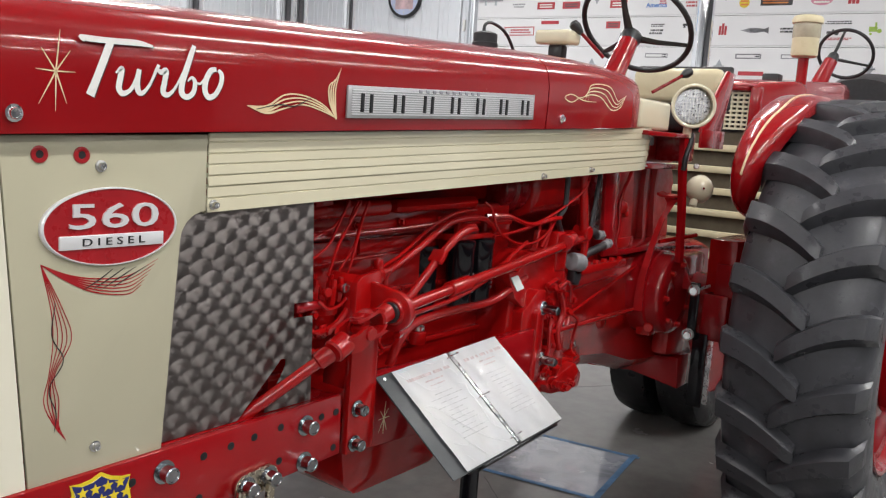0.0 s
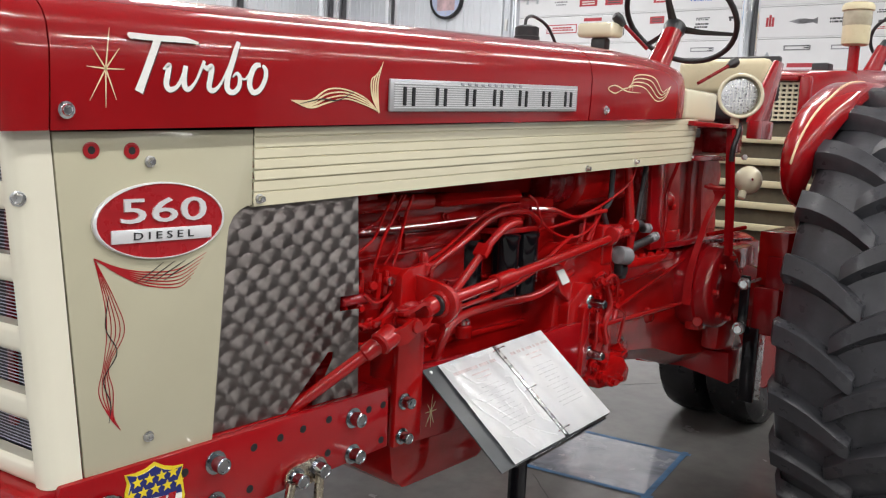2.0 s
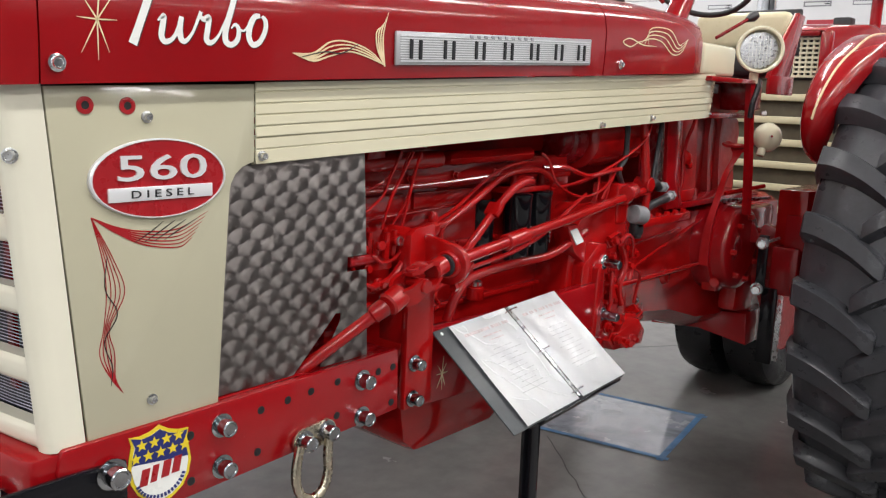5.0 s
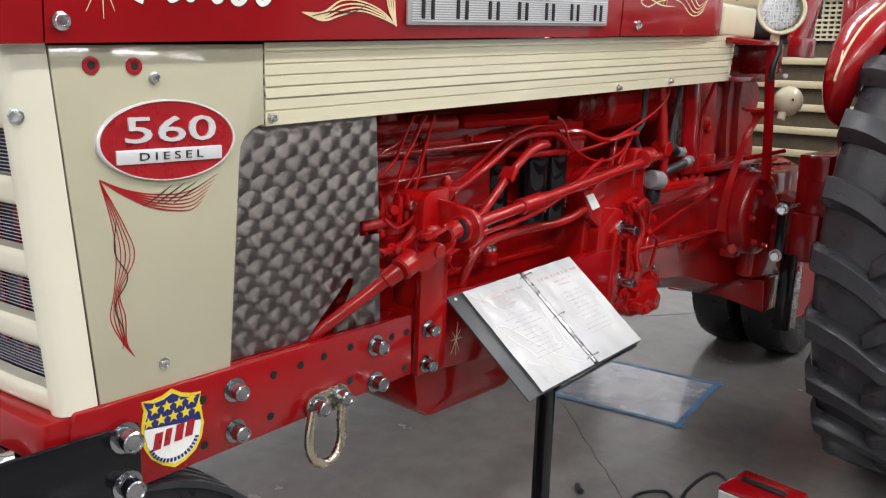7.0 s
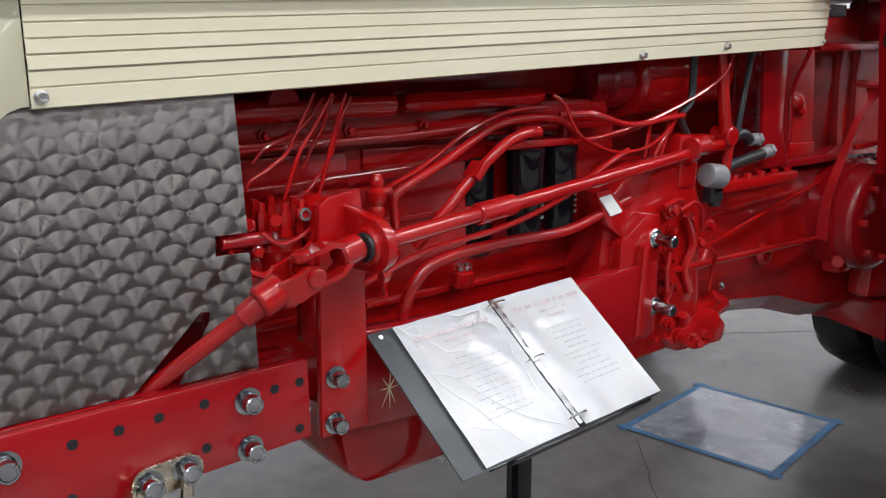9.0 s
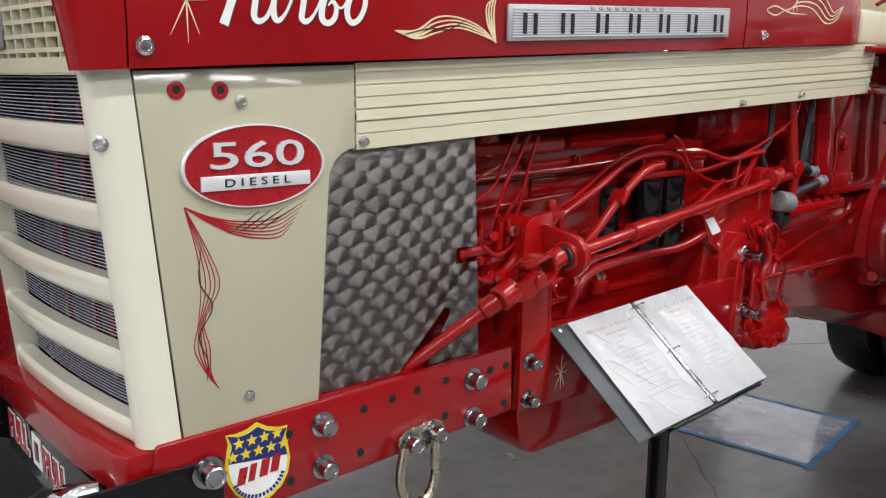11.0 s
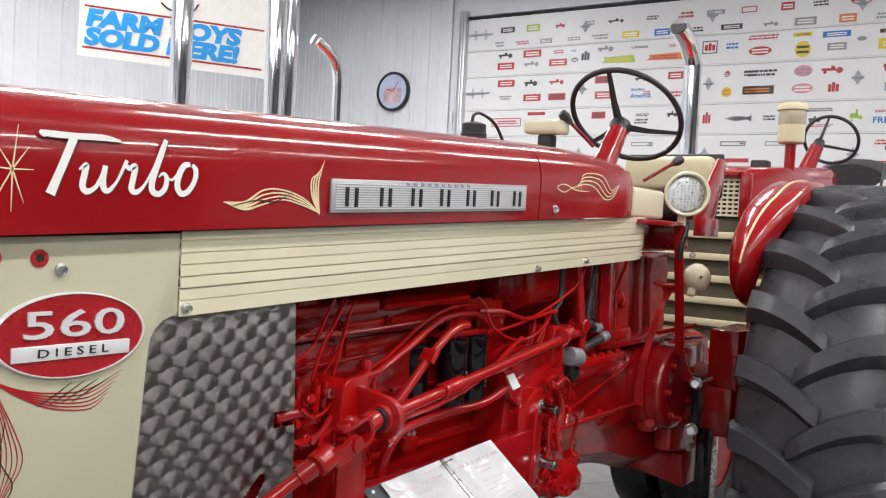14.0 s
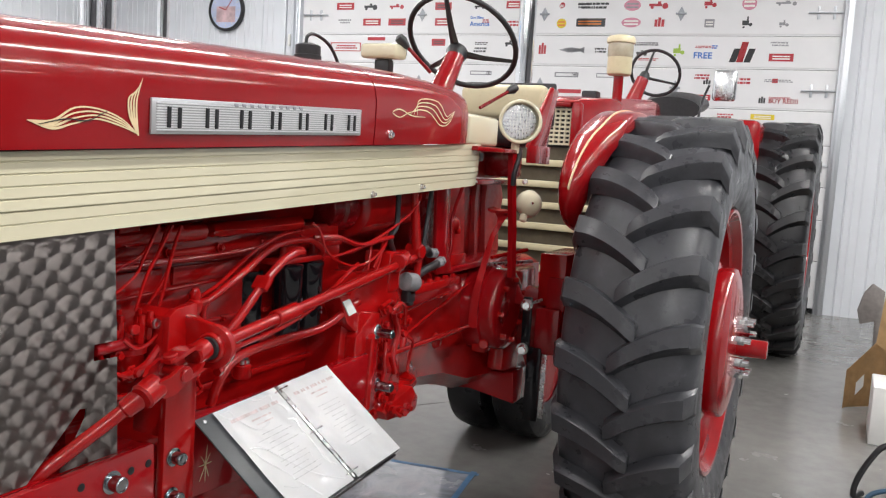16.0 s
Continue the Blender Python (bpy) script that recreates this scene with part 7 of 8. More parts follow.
# ---- book on its stand ----
TL, TRc, BR = Vector((0.217, 0.017, 0.949)), Vector((0.701, 0.031, 0.963)), Vector((0.735, -0.176, 0.777))
bu = (TRc - TL).normalized()
bw = (TRc - TL).length
bn = (BR - TRc)
bn = (bn - bu * bn.dot(bu) * 0.0)
bv = bn.normalized()                       # down the page
bh = bn.length
bz = bu.cross(-bv).normalized()            # out of the page
if bz.z < 0:
    bz = -bz
BM = Matrix(((bu.x, -bv.x, bz.x, TL.x), (bu.y, -bv.y, bz.y, TL.y), (bu.z, -bv.z, bz.z, TL.z), (0, 0, 0, 1)))


def on_book(bm):
    bm.transform(BM)
    return bm


book = thing("ring_binder", TL, "open ring binder with clear plastic page sleeves on a black stand", "binder")
SP = bw * 0.545
part("cover", on_book(box((0.0, -bh, -0.012), (SP - 0.03, 0.0, -0.008), 0.001)), plain("grey_vinyl", (0.05, 0.055, 0.06), 0.45), book, "dark grey vinyl cover")
part("cover", on_book(box((SP + 0.03, -bh, -0.012), (bw, 0.0, -0.008), 0.001)), BLACK_PLASTIC, book, "dark vinyl cover")
part("spine", on_book(box((SP - 0.03, -bh, -0.013), (SP + 0.03, 0.0, -0.009), 0.001)), BLACK_PLASTIC, book)


def page(x0, x1, z, seed):
    bm = bmesh.new()
    nx, ny = 26, 30
    noise.seed_set(seed)
    g = [[bm.verts.new((x0 + (x1 - x0) * i / nx, -0.004 - (bh - 0.006) * j / ny, z + 0.0022 * noise.noise((i * 0.20, j * 0.13, seed * 3.1)) + 0.0008 * noise.noise((i * 0.6, j * 0.5, seed * 1.7)))) for j in range(ny + 1)] for i in range(nx + 1)]
    for i in range(nx):
        for j in range(ny):
            bm.faces.new((g[i][j], g[i + 1][j], g[i + 1][j + 1], g[i][j + 1]))
    bmesh.ops.solidify(bm, geom=bm.faces[:], thickness=-0.004)
    return on_book(bm)


pl = part("page", page(0.045, SP - 0.006, 0.0, 3), PAGE, book, "printed page in a clear sleeve")
pr = part("page", page(SP + 0.010, bw - 0.002, 0.0, 8), PAGE, book, "printed page in a clear sleeve")
rng2 = random.Random(4)
for owner, x0, x1 in ((pl, 0.045, SP - 0.006), (pr, SP + 0.010, bw - 0.002)):
    bm = bmesh.new()
    mid = (x0 + x1) / 2
    for j in range(11):
        w = rng2.uniform(0.25, 0.6) * (x1 - x0) * 0.5
        z = -bh * (0.33 + 0.042 * j)
        cur = mid - w
        while cur < mid + w:
            st = rng2.uniform(0.008, 0.022)
            box((cur, z - 0.0009, 0.0030), (min(cur + st, mid + w), z + 0.0009, 0.0034), bm=bm)
            cur += st + 0.004
    part("print_bar", on_book(bm), INK, owner, smooth=False)
    bm = bmesh.new()
    for j, (f, h) in enumerate(((0.14, 0.010), (0.20, 0.005), (0.245, 0.004))):
        w = (x1 - x0) * (0.40, 0.16, 0.12)[j]
        cur = mid - w
        while cur < mid + w:
            step = h * rng2.uniform(0.35, 0.95)
            box((cur, -bh * f - h * 0.38, 0.0030), (cur + step, -bh * f + h * 0.38, 0.0034), bm=bm)
            cur += step + h * rng2.choice([0.2, 0.2, 0.25, 0.9])
    part("heading_bar", on_book(bm), INK_RED, owner, smooth=False)
# white ridges for the glare on the sleeve's creases, in shares of the binder's width and height
for crease in ([(0.123, 0.386), (0.164, 0.398), (0.208, 0.466), (0.265, 0.617), (0.336, 0.767), (0.406, 0.863), (0.485, 0.945)],
               [(0.122, 0.389), (0.147, 0.516), (0.202, 0.665), (0.229, 0.786), (0.286, 0.946)],
               [(0.455, 0.307), (0.493, 0.338), (0.476, 0.423), (0.483, 0.519), (0.473, 0.650), (0.468, 0.737), (0.506, 0.815)],
               [(0.109, 0.016), (0.136, 0.097), (0.176, 0.128), (0.200, 0.197), (0.237, 0.272), (0.300, 0.284), (0.339, 0.258)],
               [(0.335, 0.022), (0.367, 0.062), (0.469, 0.062), (0.453, 0.115), (0.485, 0.191), (0.488, 0.245)],
               [(0.133, 0.747), (0.194, 0.805), (0.250, 0.831), (0.274, 0.928)],
               [(0.326, 0.511), (0.329, 0.568), (0.359, 0.596)],
               [(0.420, 0.620), (0.404, 0.700), (0.477, 0.720), (0.475, 0.785)],
               [(0.140, 0.054), (0.174, 0.049), (0.181, 0.097), (0.152, 0.139)],
               [(0.158, 0.884), (0.168, 0.907), (0.177, 0.946)]):
    bm = pipe([(u * bw, -v * bh, 0.0022) for u, v in crease], 0.0009, 6, 5)
    part("crease_glare", on_book(bm), SLEEVE_GLARE, pl, "white ridge standing in for glare on a sleeve crease")
part("ring_rail", on_book(box((SP - 0.004, -bh + 0.006, 0.0), (SP + 0.008, -0.006, 0.003), 0.001)), STEEL, book, "steel ring rail")
for f in (0.07, 0.5, 0.93):
    c = SP + 0.002
    pts = [BM @ Vector((c + 0.022 * math.cos(a), -bh * f, 0.002 + 0.016 * math.sin(a))) for a in [math.pi * k / 8 for k in range(9)]]
    part("ring", pipe(pts, 0.0018, 6, 2), CHROME, book, "steel binder ring")
rivet = BM @ Vector((0.020, -0.012, -0.008))
part("rivet", rod(rivet, rivet + bz * 0.002, 0.004, seg=10), STEEL, book)

stand = thing("display_stand", (0.50, -0.10, 0), "black steel display stand on the floor", "display stand")
SPX, SPY = 0.463, -0.083
part("tray", on_book(box((0.06, -bh - 0.002, -0.020), (bw - 0.02, -0.02, -0.0135), 0.002)), BLACK, stand)
part("tray_lip", on_book(box((0.10, -bh - 0.008, -0.020), (bw - 0.04, -bh - 0.002, 0.004), 0.002)), BLACK, stand)
part("post", box((SPX - 0.0165, SPY - 0.0165, 0.012), (SPX + 0.0165, SPY + 0.0165, 0.825), 0.003), BLACK, stand)
part("base_plate", box((SPX - 0.17, SPY - 0.15, 0.0), (SPX + 0.17, SPY + 0.15, 0.012), 0.003), BLACK, stand)

# ---- taped sheet on the floor ----
M4 = [Vector((1.91, 0.86, 0)), Vector((2.494, 0.938, 0)), Vector((2.581, 0.385, 0)), Vector((2.004, 0.296, 0))]


def make_film():
    n = Nodes("clear_floor_film")
    ro = n.ramp(n.noise(6.0, 4), [(0.3, 0.10), (0.7, 0.32)])
    n.bump(n.noise(9.0, 3), 0.5, 0.006)
    # pale streaks in the colour stand in for hazy reflections
    col = n.ramp(n.noise(5.0, 6, 0.6, distort=1.5), [(0.3, (0.20, 0.215, 0.25)), (0.7, (0.40, 0.42, 0.47))])
    return n.set(Base_Color=col, Roughness=ro, Coat_Weight=0.8, Coat_Roughness=0.05)


def quad(pts, z0, z1):
    return prism([(p.x, p.y) for p in pts], z0, z1, "z")


film_sheet = single("floor_sheet", quad(M4, 0.0005, 0.003), make_film(), "clear plastic sheet taped flat on the floor", "floor sheet", smooth=False)
for i in range(4):
    a, b = M4[i], M4[(i + 1) % 4]
    d = (b - a).normalized()
    nrm = Vector((-d.y, d.x, 0)) * 0.014
    part("tape_strip", quad([a - d * 0.03 + nrm, b + d * 0.03 + nrm, b + d * 0.03 - nrm, a - d * 0.03 - nrm], 0.0031 + 0.0006 * i, 0.0036 + 0.0006 * i), TAPE, film_sheet, "blue masking tape", smooth=False)

# ---- battery charger on the floor ----
chg = thing("battery_charger", (1.33, -0.31, 0), "red battery charger with a grey face on the floor", "battery charger")
CM = pose(1.33, -0.31, 0, 0, 0, -96)


def on_chg(bm):
    bm.transform(CM)
    return bm


part("case", on_chg(box((-0.105, -0.085, 0.01), (0.105, 0.085, 0.20), 0.012)), RED, chg, "red painted steel case")
part("front_panel", on_chg(box((-0.098, -0.091, 0.02), (0.098, -0.083, 0.185), 0.003)), plain("pale_grey_panel", (0.5, 0.5, 0.5), 0.4), chg, "pale grey face plate")
part("gauge", on_chg(box((-0.08, -0.095, 0.11), (-0.03, -0.090, 0.16), 0.003)), DARK, chg)
part("handle", on_chg(box((-0.07, -0.010, 0.20), (0.07, 0.010, 0.212), 0.005)), BLACK_PLASTIC, chg, "flat black handle")
for i in range(4):
    part("foot", on_chg(rod(((-0.085, 0.085)[i % 2], (-0.065, 0.065)[i // 2], 0), ((-0.085, 0.085)[i % 2], (-0.065, 0.065)[i // 2], 0.012), 0.012, seg=10)), BLACK_PLASTIC, chg)
part("lead", pipe([(1.26, -0.24, 0.15), (1.24, -0.14, 0.10), (1.26, -0.06, 0.012), (1.36, -0.02, 0.008), (1.44, 0.06, 0.008), (1.34, 0.12, 0.008), (1.20, 0.06, 0.008), (1.05, 0.02, 0.008)], 0.006, 8), BLACK_PLASTIC, chg, "black cable")
part("lead", pipe([(1.34, -0.22, 0.16), (1.34, -0.15, 0.19), (1.32, -0.08, 0.12), (1.30, -0.03, 0.01), (1.22, 0.0, 0.008)], 0.006, 8), BLACK_PLASTIC, chg, "black cable")
bm = rod((1.225, 0.262, 0.012), (1.26, 0.30, 0.012), 0.012, seg=10, bevel=0.004)
single("cable_plug", bm, BLACK_PLASTIC, "black cable plug lying on the floor", "plug")

# ---- the big tractor behind ----
T2 = thing("red_tractor", (5.2, 0.25, 0), "second red vintage tractor with cream grille parked behind", "tractor")
Y2 = 0.27


def ring2(x, top, ins=0.0):
    near, far = 0.32 - 0.096 * (x - 3.74) + ins, 0.92 - ins
    mid, half = (near + far) / 2, (far - near) / 2
    return [(x, mid + s * half * k, 1.50 + (top - 1.50) * dz) for s, dz, k in ((-1, 0, 1), (-1, 0.5, 1), (-1, 0.8, 1), (-1, 0.93, 0.99), (-1, 1.0, 0.92), (-1, 1.02, 0.3), (1, 1.02, 0.3), (1, 1.0, 0.92), (1, 0.93, 0.99), (1, 0.8, 1), (1, 0.5, 1), (1, 0, 1))]


part("hood", shell([ring2(3.70, 1.86, 0.02), ring2(3.74, 1.885), ring2(4.4, 1.945), ring2(5.05, 1.995), ring2(5.25, 1.99, 0.02), ring2(5.30, 1.96, 0.05)], 0.006), RED, T2, "red hood")
part("grille_frame", box((3.70, 0.322, 1.585), (3.78, 0.385, 1.862), 0.018, 3), RED, T2, "red grille surround")
part("grille_frame", box((3.70, 0.387, 1.832), (3.78, 0.86, 1.866), 0.012, 3), RED, T2, "red grille surround")
part("hood_core", box((3.85, Y2 - 0.26, 0.62), (5.5, Y2 + 0.26, 1.55), 0.02), RED_CAST, T2, "red engine")
# black box behind the mesh, imitating the shade in its openings
g2 = part("grille", box((3.76, 0.386, 1.60), (3.80, 0.86, 1.83)), DARK, T2, "cream mesh grille")
bm = bmesh.new()
for k in range(9):
    z = 1.62 + 0.2 * k / 8
    box((3.735, 0.386, z - 0.006), (3.75, 0.86, z + 0.006), bm=bm)
for k in range(15):
    y = 0.392 + 0.46 * k / 14
    box((3.738, y - 0.005, 1.62), (3.76, y + 0.005, 1.828), bm=bm)
part("mesh_bar", bm, CREAM, g2, smooth=False)
for k in range(6):
    z = 1.505 - 0.125 * k
    part("grille_bar", box((3.72, 0.06, z - 0.02), (3.76, 0.84, z + 0.02), 0.008), CREAM_OLD, g2)
part("grille_back", box((3.77, 0.06, 0.80), (3.82, 0.84, 1.62)), plain("brown_screen", (0.10, 0.08, 0.05), 0.6), g2, "brown screen behind the bars")
part("front_frame", box((3.7, 0.08, 0.66), (3.95, 0.82, 0.82), 0.02), RED, T2)
rear_wheel("rear_wheel", (6.80, -0.605, 0.99), 0.99, 0.49, -1, T2, -2.0, SHADED_RUBBER)
rear_wheel("rear_wheel", (6.80, 2 * Y2 + 0.66, 0.99), 0.99, 0.49, 1, T2, 4.0, SHADED_RUBBER)
part("axle", rod((6.80, -0.8, 0.98), (6.80, 2 * Y2 + 0.8, 0.98), 0.07, seg=18), RED, T2)
part("transmission", box((5.3, Y2 - 0.22, 0.75), (7.0, Y2 + 0.22, 1.35), 0.04), RED_CAST, T2)
part("fender", box((6.1, -0.42, 1.5), (6.9, -0.16, 1.95), 0.06, 3), RED, T2, "red fender")
part("fender", box((6.1, 2 * Y2 + 0.16, 1.5), (6.9, 2 * Y2 + 0.42, 1.95), 0.06, 3), RED, T2, "red fender")
for y in (0.625, 0.365):
    ft = part("front_wheel", lathe([(-0.085, 0.22), (-0.122, 0.29), (-0.120, 0.36), (-0.095, 0.405), (-0.04, 0.419), (0.04, 0.419), (0.095, 0.405), (0.120, 0.36), (0.122, 0.29), (0.085, 0.22)], (3.34, y, 0.42), (0, 1, 0), 48, caps=False), SHADED_RUBBER, T2, "small black front tyre")
    part("front_rim", lathe([(-0.08, 0.23), (-0.03, 0.20), (-0.03, 0.04), (0.03, 0.04), (0.03, 0.20), (0.08, 0.23)], (3.34, y, 0.42), (0, 1, 0), 30), RED, ft)
part("front_axle", rod((3.34, 0.37, 0.44), (3.34, 0.62, 0.44), 0.05, seg=16), RED_CAST, T2)
part("front_post", rod((3.34, 0.495, 0.46), (3.80, 0.50, 0.80), 0.09, seg=16), RED_CAST, T2)
part("exhaust_pipe", rod((4.385, 0.30, 1.88), (4.385, 0.30, 2.09), 0.032, seg=16), RED, T2)
pc = part("precleaner", lathe([(0, 0.040), (0.004, 0.066), (0.012, 0.076), (0.030, 0.078), (0.120, 0.078)], (4.385, 0.30, 2.085), (0, 0, 1), 24), CREAM_OLD, T2, "cream air pre-cleaner bowl")
part("clear_jar", lathe([(0.118, 0.078), (0.125, 0.081), (0.190, 0.081), (0.205, 0.078)], (4.385, 0.30, 2.085), (0, 0, 1), 24), JAR, pc, "cloudy clear jar")
part("cleaner_cap", lathe([(0.203, 0.080), (0.207, 0.090), (0.232, 0.091), (0.248, 0.080), (0.256, 0.050), (0.258, 0.01)], (4.385, 0.30, 2.085), (0, 0, 1), 24), CREAM_OLD, pc, "cream cap")
H2 = Vector((5.40, 0.288, 2.222))
C2 = Vector((5.22, 0.330, 2.172))
n2 = Vector((0.86, 0, 0.5)).normalized()
a2, b2 = frame_of(n2)
part("steering_wheel", pipe([H2 + a2 * (0.18 * math.cos(2 * math.pi * k / 36)) + b2 * (0.18 * math.sin(2 * math.pi * k / 36)) for k in range(37)], 0.012, 8, curve=False), BLACK_PLASTIC, T2, "black steering wheel")
bm = bmesh.new()
for ang in (90, 210, 330):
    rod(C2, H2 + a2 * (0.175 * math.cos(radians(ang))) + b2 * (0.175 * math.sin(radians(ang))), 0.012, 0.008, seg=8, bm=bm)
rod(C2 - n2 * 0.05, C2 + n2 * 0.04, 0.036, seg=14, bevel=0.006, bm=bm)
part("wheel_spokes", bm, BLACK_PLASTIC, T2)
part("steering_column", rod((5.13, 0.385, 1.97), C2 - n2 * 0.03, 0.056, 0.044, seg=16), RED, T2)
part("seat", loft([[(x, Y2 + 0.24 * math.cos(2 * math.pi * k / 20), z + 0.10 * math.sin(2 * math.pi * k / 20)) for k in range(20)] for x, z in ((5.95, 2.0), (6.15, 2.06), (6.4, 2.08))]), BLACK_PLASTIC, T2, "black seat")
part("mirror", box((5.93, -0.23, 2.075), (5.99, -0.05, 2.315), 0.028, 3), BRUSHED, T2, "chrome mirror")
part("mirror_arm", pipe([(5.7, 0.0, 1.85), (5.85, 0.02, 1.95), (5.97, 0.02, 2.08), (5.98, -0.02, 2.2)], 0.010, 8), BLACK_PLASTIC, T2)
part("dark_box", box((4.26, 0.40, 1.9), (4.36, 0.50, 1.98), 0.01), BLACK_PLASTIC, T2)
# its bent chrome exhaust
part("bent_exhaust", pipe([(4.16, 0.72, 1.62), (4.06, 0.78, 1.64), (4.0, 0.800, 1.74), (4.0, 0.800, 1.9), (4.0, 0.800, 2.45), (3.985, 0.800, 2.56), (3.89, 0.800, 2.65), (3.73, 0.800, 2.71)], 0.055, 20), CHROME, T2, "bent chrome exhaust stack")
# black disc on the capped end imitates the shade inside the pipe
part("pipe_mouth", rod((3.735, 0.800, 2.708), (3.728, 0.800, 2.7115), 0.049, seg=20), DARK, T2, "black disc standing in for shade in the pipe mouth")
# ---- tractor on the far side, with its sheet and stacks ----
T3 = thing("orange_tractor", (-0.2, 2.0, 0), "orange-red tractor standing beside, partly under a black sheet", "tractor")
def small_wheel(name, c, R, W, rim, parent):
    prof = [(-0.34, rim), (-0.45, rim + 0.04), (-0.5, (rim + R) / 2), (-0.44, R - 0.05), (-0.25, R - 0.005), (0, R), (0.25, R - 0.005), (0.44, R - 0.05), (0.5, (rim + R) / 2), (0.45, rim + 0.04), (0.34, rim)]
    t = part(name, lathe([(a * W, b) for a, b in prof], c, (0, 1, 0), 56, caps=False), RUBBER, parent, "large black tyre")
    part("rim_edge", lathe([(-W * 0.32, rim - 0.03), (-W * 0.36, rim - 0.02), (-W * 0.40, rim + 0.008), (-W * 0.33, rim + 0.014)], c, (0, 1, 0), 56, caps=False), ALU, t, "bare grey rim edge")
    d = part("wheel_disc", lathe([(-W * 0.30, rim - 0.02), (-W * 0.05, rim - 0.05), (-W * 0.02, rim * 0.45), (-W * 0.16, rim * 0.40), (-W * 0.18, 0.05)], c, (0, 1, 0), 48), RED_DEEP, t, "dark red wheel disc")
    for k in range(8):
        a = radians(45 * k + 12)
        bolt("disc_bolt", (c[0] + (rim - 0.10) * math.cos(a), c[1] - W * 0.05, c[2] + (rim - 0.10) * math.sin(a)), (0, -1, 0), 0.012, 0.02, d, STEEL)
    return t


small_wheel("rear_wheel", (-0.28, 1.82, 0.72), 0.72, 0.44, 0.37, T3)
part("side_band", box((-2.2, 1.60, 1.645), (-0.42, 1.66, 1.775), 0.012), TRACTOR_ORANGE, T3, "orange-red side panel")
part("band_edge", box((-2.2, 1.592, 1.640), (-0.42, 1.60, 1.650), 0.002), CREAM_OLD, T3)
# hood and body run on unseen to x 3.1, which shades the floor
part("hood", prism([(-0.42, 1.60), (-0.42, 1.80), (-0.25, 1.870), (-0.10, 1.870), (0.0, 1.80), (3.1, 1.76), (3.1, 1.60)], 1.72, 2.2, "y", 0.02), TRACTOR_ORANGE, T3, "orange-red hood")
part("body", box((-2.2, 1.70, 0.7), (3.1, 2.25, 1.60), 0.04), RED_DEEP, T3, "dark red body")
# no open bay is modelled: a black panel carries its shade
part("bay_shade_panel", box((-2.2, 1.66, 1.36), (-0.46, 1.72, 1.66), 0.01), DARK, T3, "black panel standing in for the shaded engine bay")
part("windshield", prism([(-0.27, 1.935), (-0.05, 1.915), (-0.02, 1.895), (-0.22, 1.885)], 1.68, 1.69, "y"), glass("tinted_shield", (0.75, 0.72, 0.74), 0.1), T3, "clear wind deflector", smooth=False)
gg = part("gauge", lathe([(0, 0.040), (0.0, 0.046), (0.024, 0.047), (0.028, 0.043), (0.024, 0.040)], (-0.005, 1.76, 1.905), (-0.45, -1, 0.1), 28, caps=False), CHROME, T3, "round gauge with red face")
part("gauge_ring", lathe([(0.016, 0.041), (0.020, 0.041)], (-0.005, 1.76, 1.905), (-0.45, -1, 0.1), 28), PAPER, gg)
part("gauge_face", lathe([(0.018, 0.033), (0.022, 0.033)], (-0.005, 1.76, 1.905), (-0.45, -1, 0.1), 28), RED_DEC, gg)
part("gauge_post", rod((-0.005, 1.77, 1.87), (-0.005, 1.77, 1.90), 0.012, seg=8), STEEL, gg)
part("black_knob", lathe([(0, 0.014), (0.02, 0.022), (0.04, 0.016)], (0.125, 1.73, 1.905), (0.5, 0, 1), 14), BLACK_PLASTIC, T3)
part("knob_stem", rod((0.115, 1.74, 1.87), (0.128, 1.73, 1.91), 0.007, seg=8), BLACK_PLASTIC, T3)
for x, y, r in ((1.331, 2.2, 0.048), (1.895, 2.2, 0.046), (2.03, 2.25, 0.050)):
    part("chrome_exhaust", lathe([(0, r), (1.9, r), (1.9, r * 0.9)], (x, y, 1.55), (0, 0, 1), 28), CHROME, T3, "tall chrome exhaust stack")
part("chrome_elbow", pipe([(2.366, 2.2, 1.5), (2.366, 2.2, 2.1), (2.36, 2.2, 2.28), (2.32, 2.2, 2.36), (2.24, 2.19, 2.40), (2.15, 2.18, 2.43)], 0.030, 18), CHROME, T3, "bent chrome exhaust stack")
for y in (1.85, 2.1):
    part("front_wheel", lathe([(-0.09, 0.2), (-0.11, 0.3), (-0.06, 0.38), (0.06, 0.38), (0.11, 0.3), (0.09, 0.2)], (2.9, y, 0.38), (0, 1, 0), 30), RUBBER, T3)

# black sheet thrown over its seat
bm = bmesh.new()
noise.seed_set(5)
NU, NV = 110, 70
grid = []
for i in range(NU + 1):
    row = []
    for j in range(NV + 1):
        u, v = i / NU, j / NV
        x = -1.7 + 1.53 * u
        z = 1.79 + 0.62 * v
        y = 1.62 + 0.16 * v
        ridge = lambda p: 1 - 2 * abs(noise.noise(p))
        fold = 0.10 * noise.noise((x * 3.1 + z * 1.7, z * 2.2, 1.3)) + 0.035 * ridge((x * 5 + z * 7.5, z * 3 - x * 2, 4.0)) + 0.016 * ridge((x * 13 - z * 6, z * 9, 8.0)) + 0.006 * noise.noise((x * 40, z * 30, 3.0))
        edge = 0.10 * max(0, u - 0.8) / 0.2
        row.append(bm.verts.new((x + 0.03 * noise.noise((z * 5, 2, 2)) * u, y + fold + edge, z)))
    grid.append(row)
for i in range(NU):
    for j in range(NV):
        bm.faces.new((grid[i][j], grid[i + 1][j], grid[i + 1][j + 1], grid[i][j + 1]))
bmesh.ops.solidify(bm, geom=bm.faces[:], thickness=0.004)
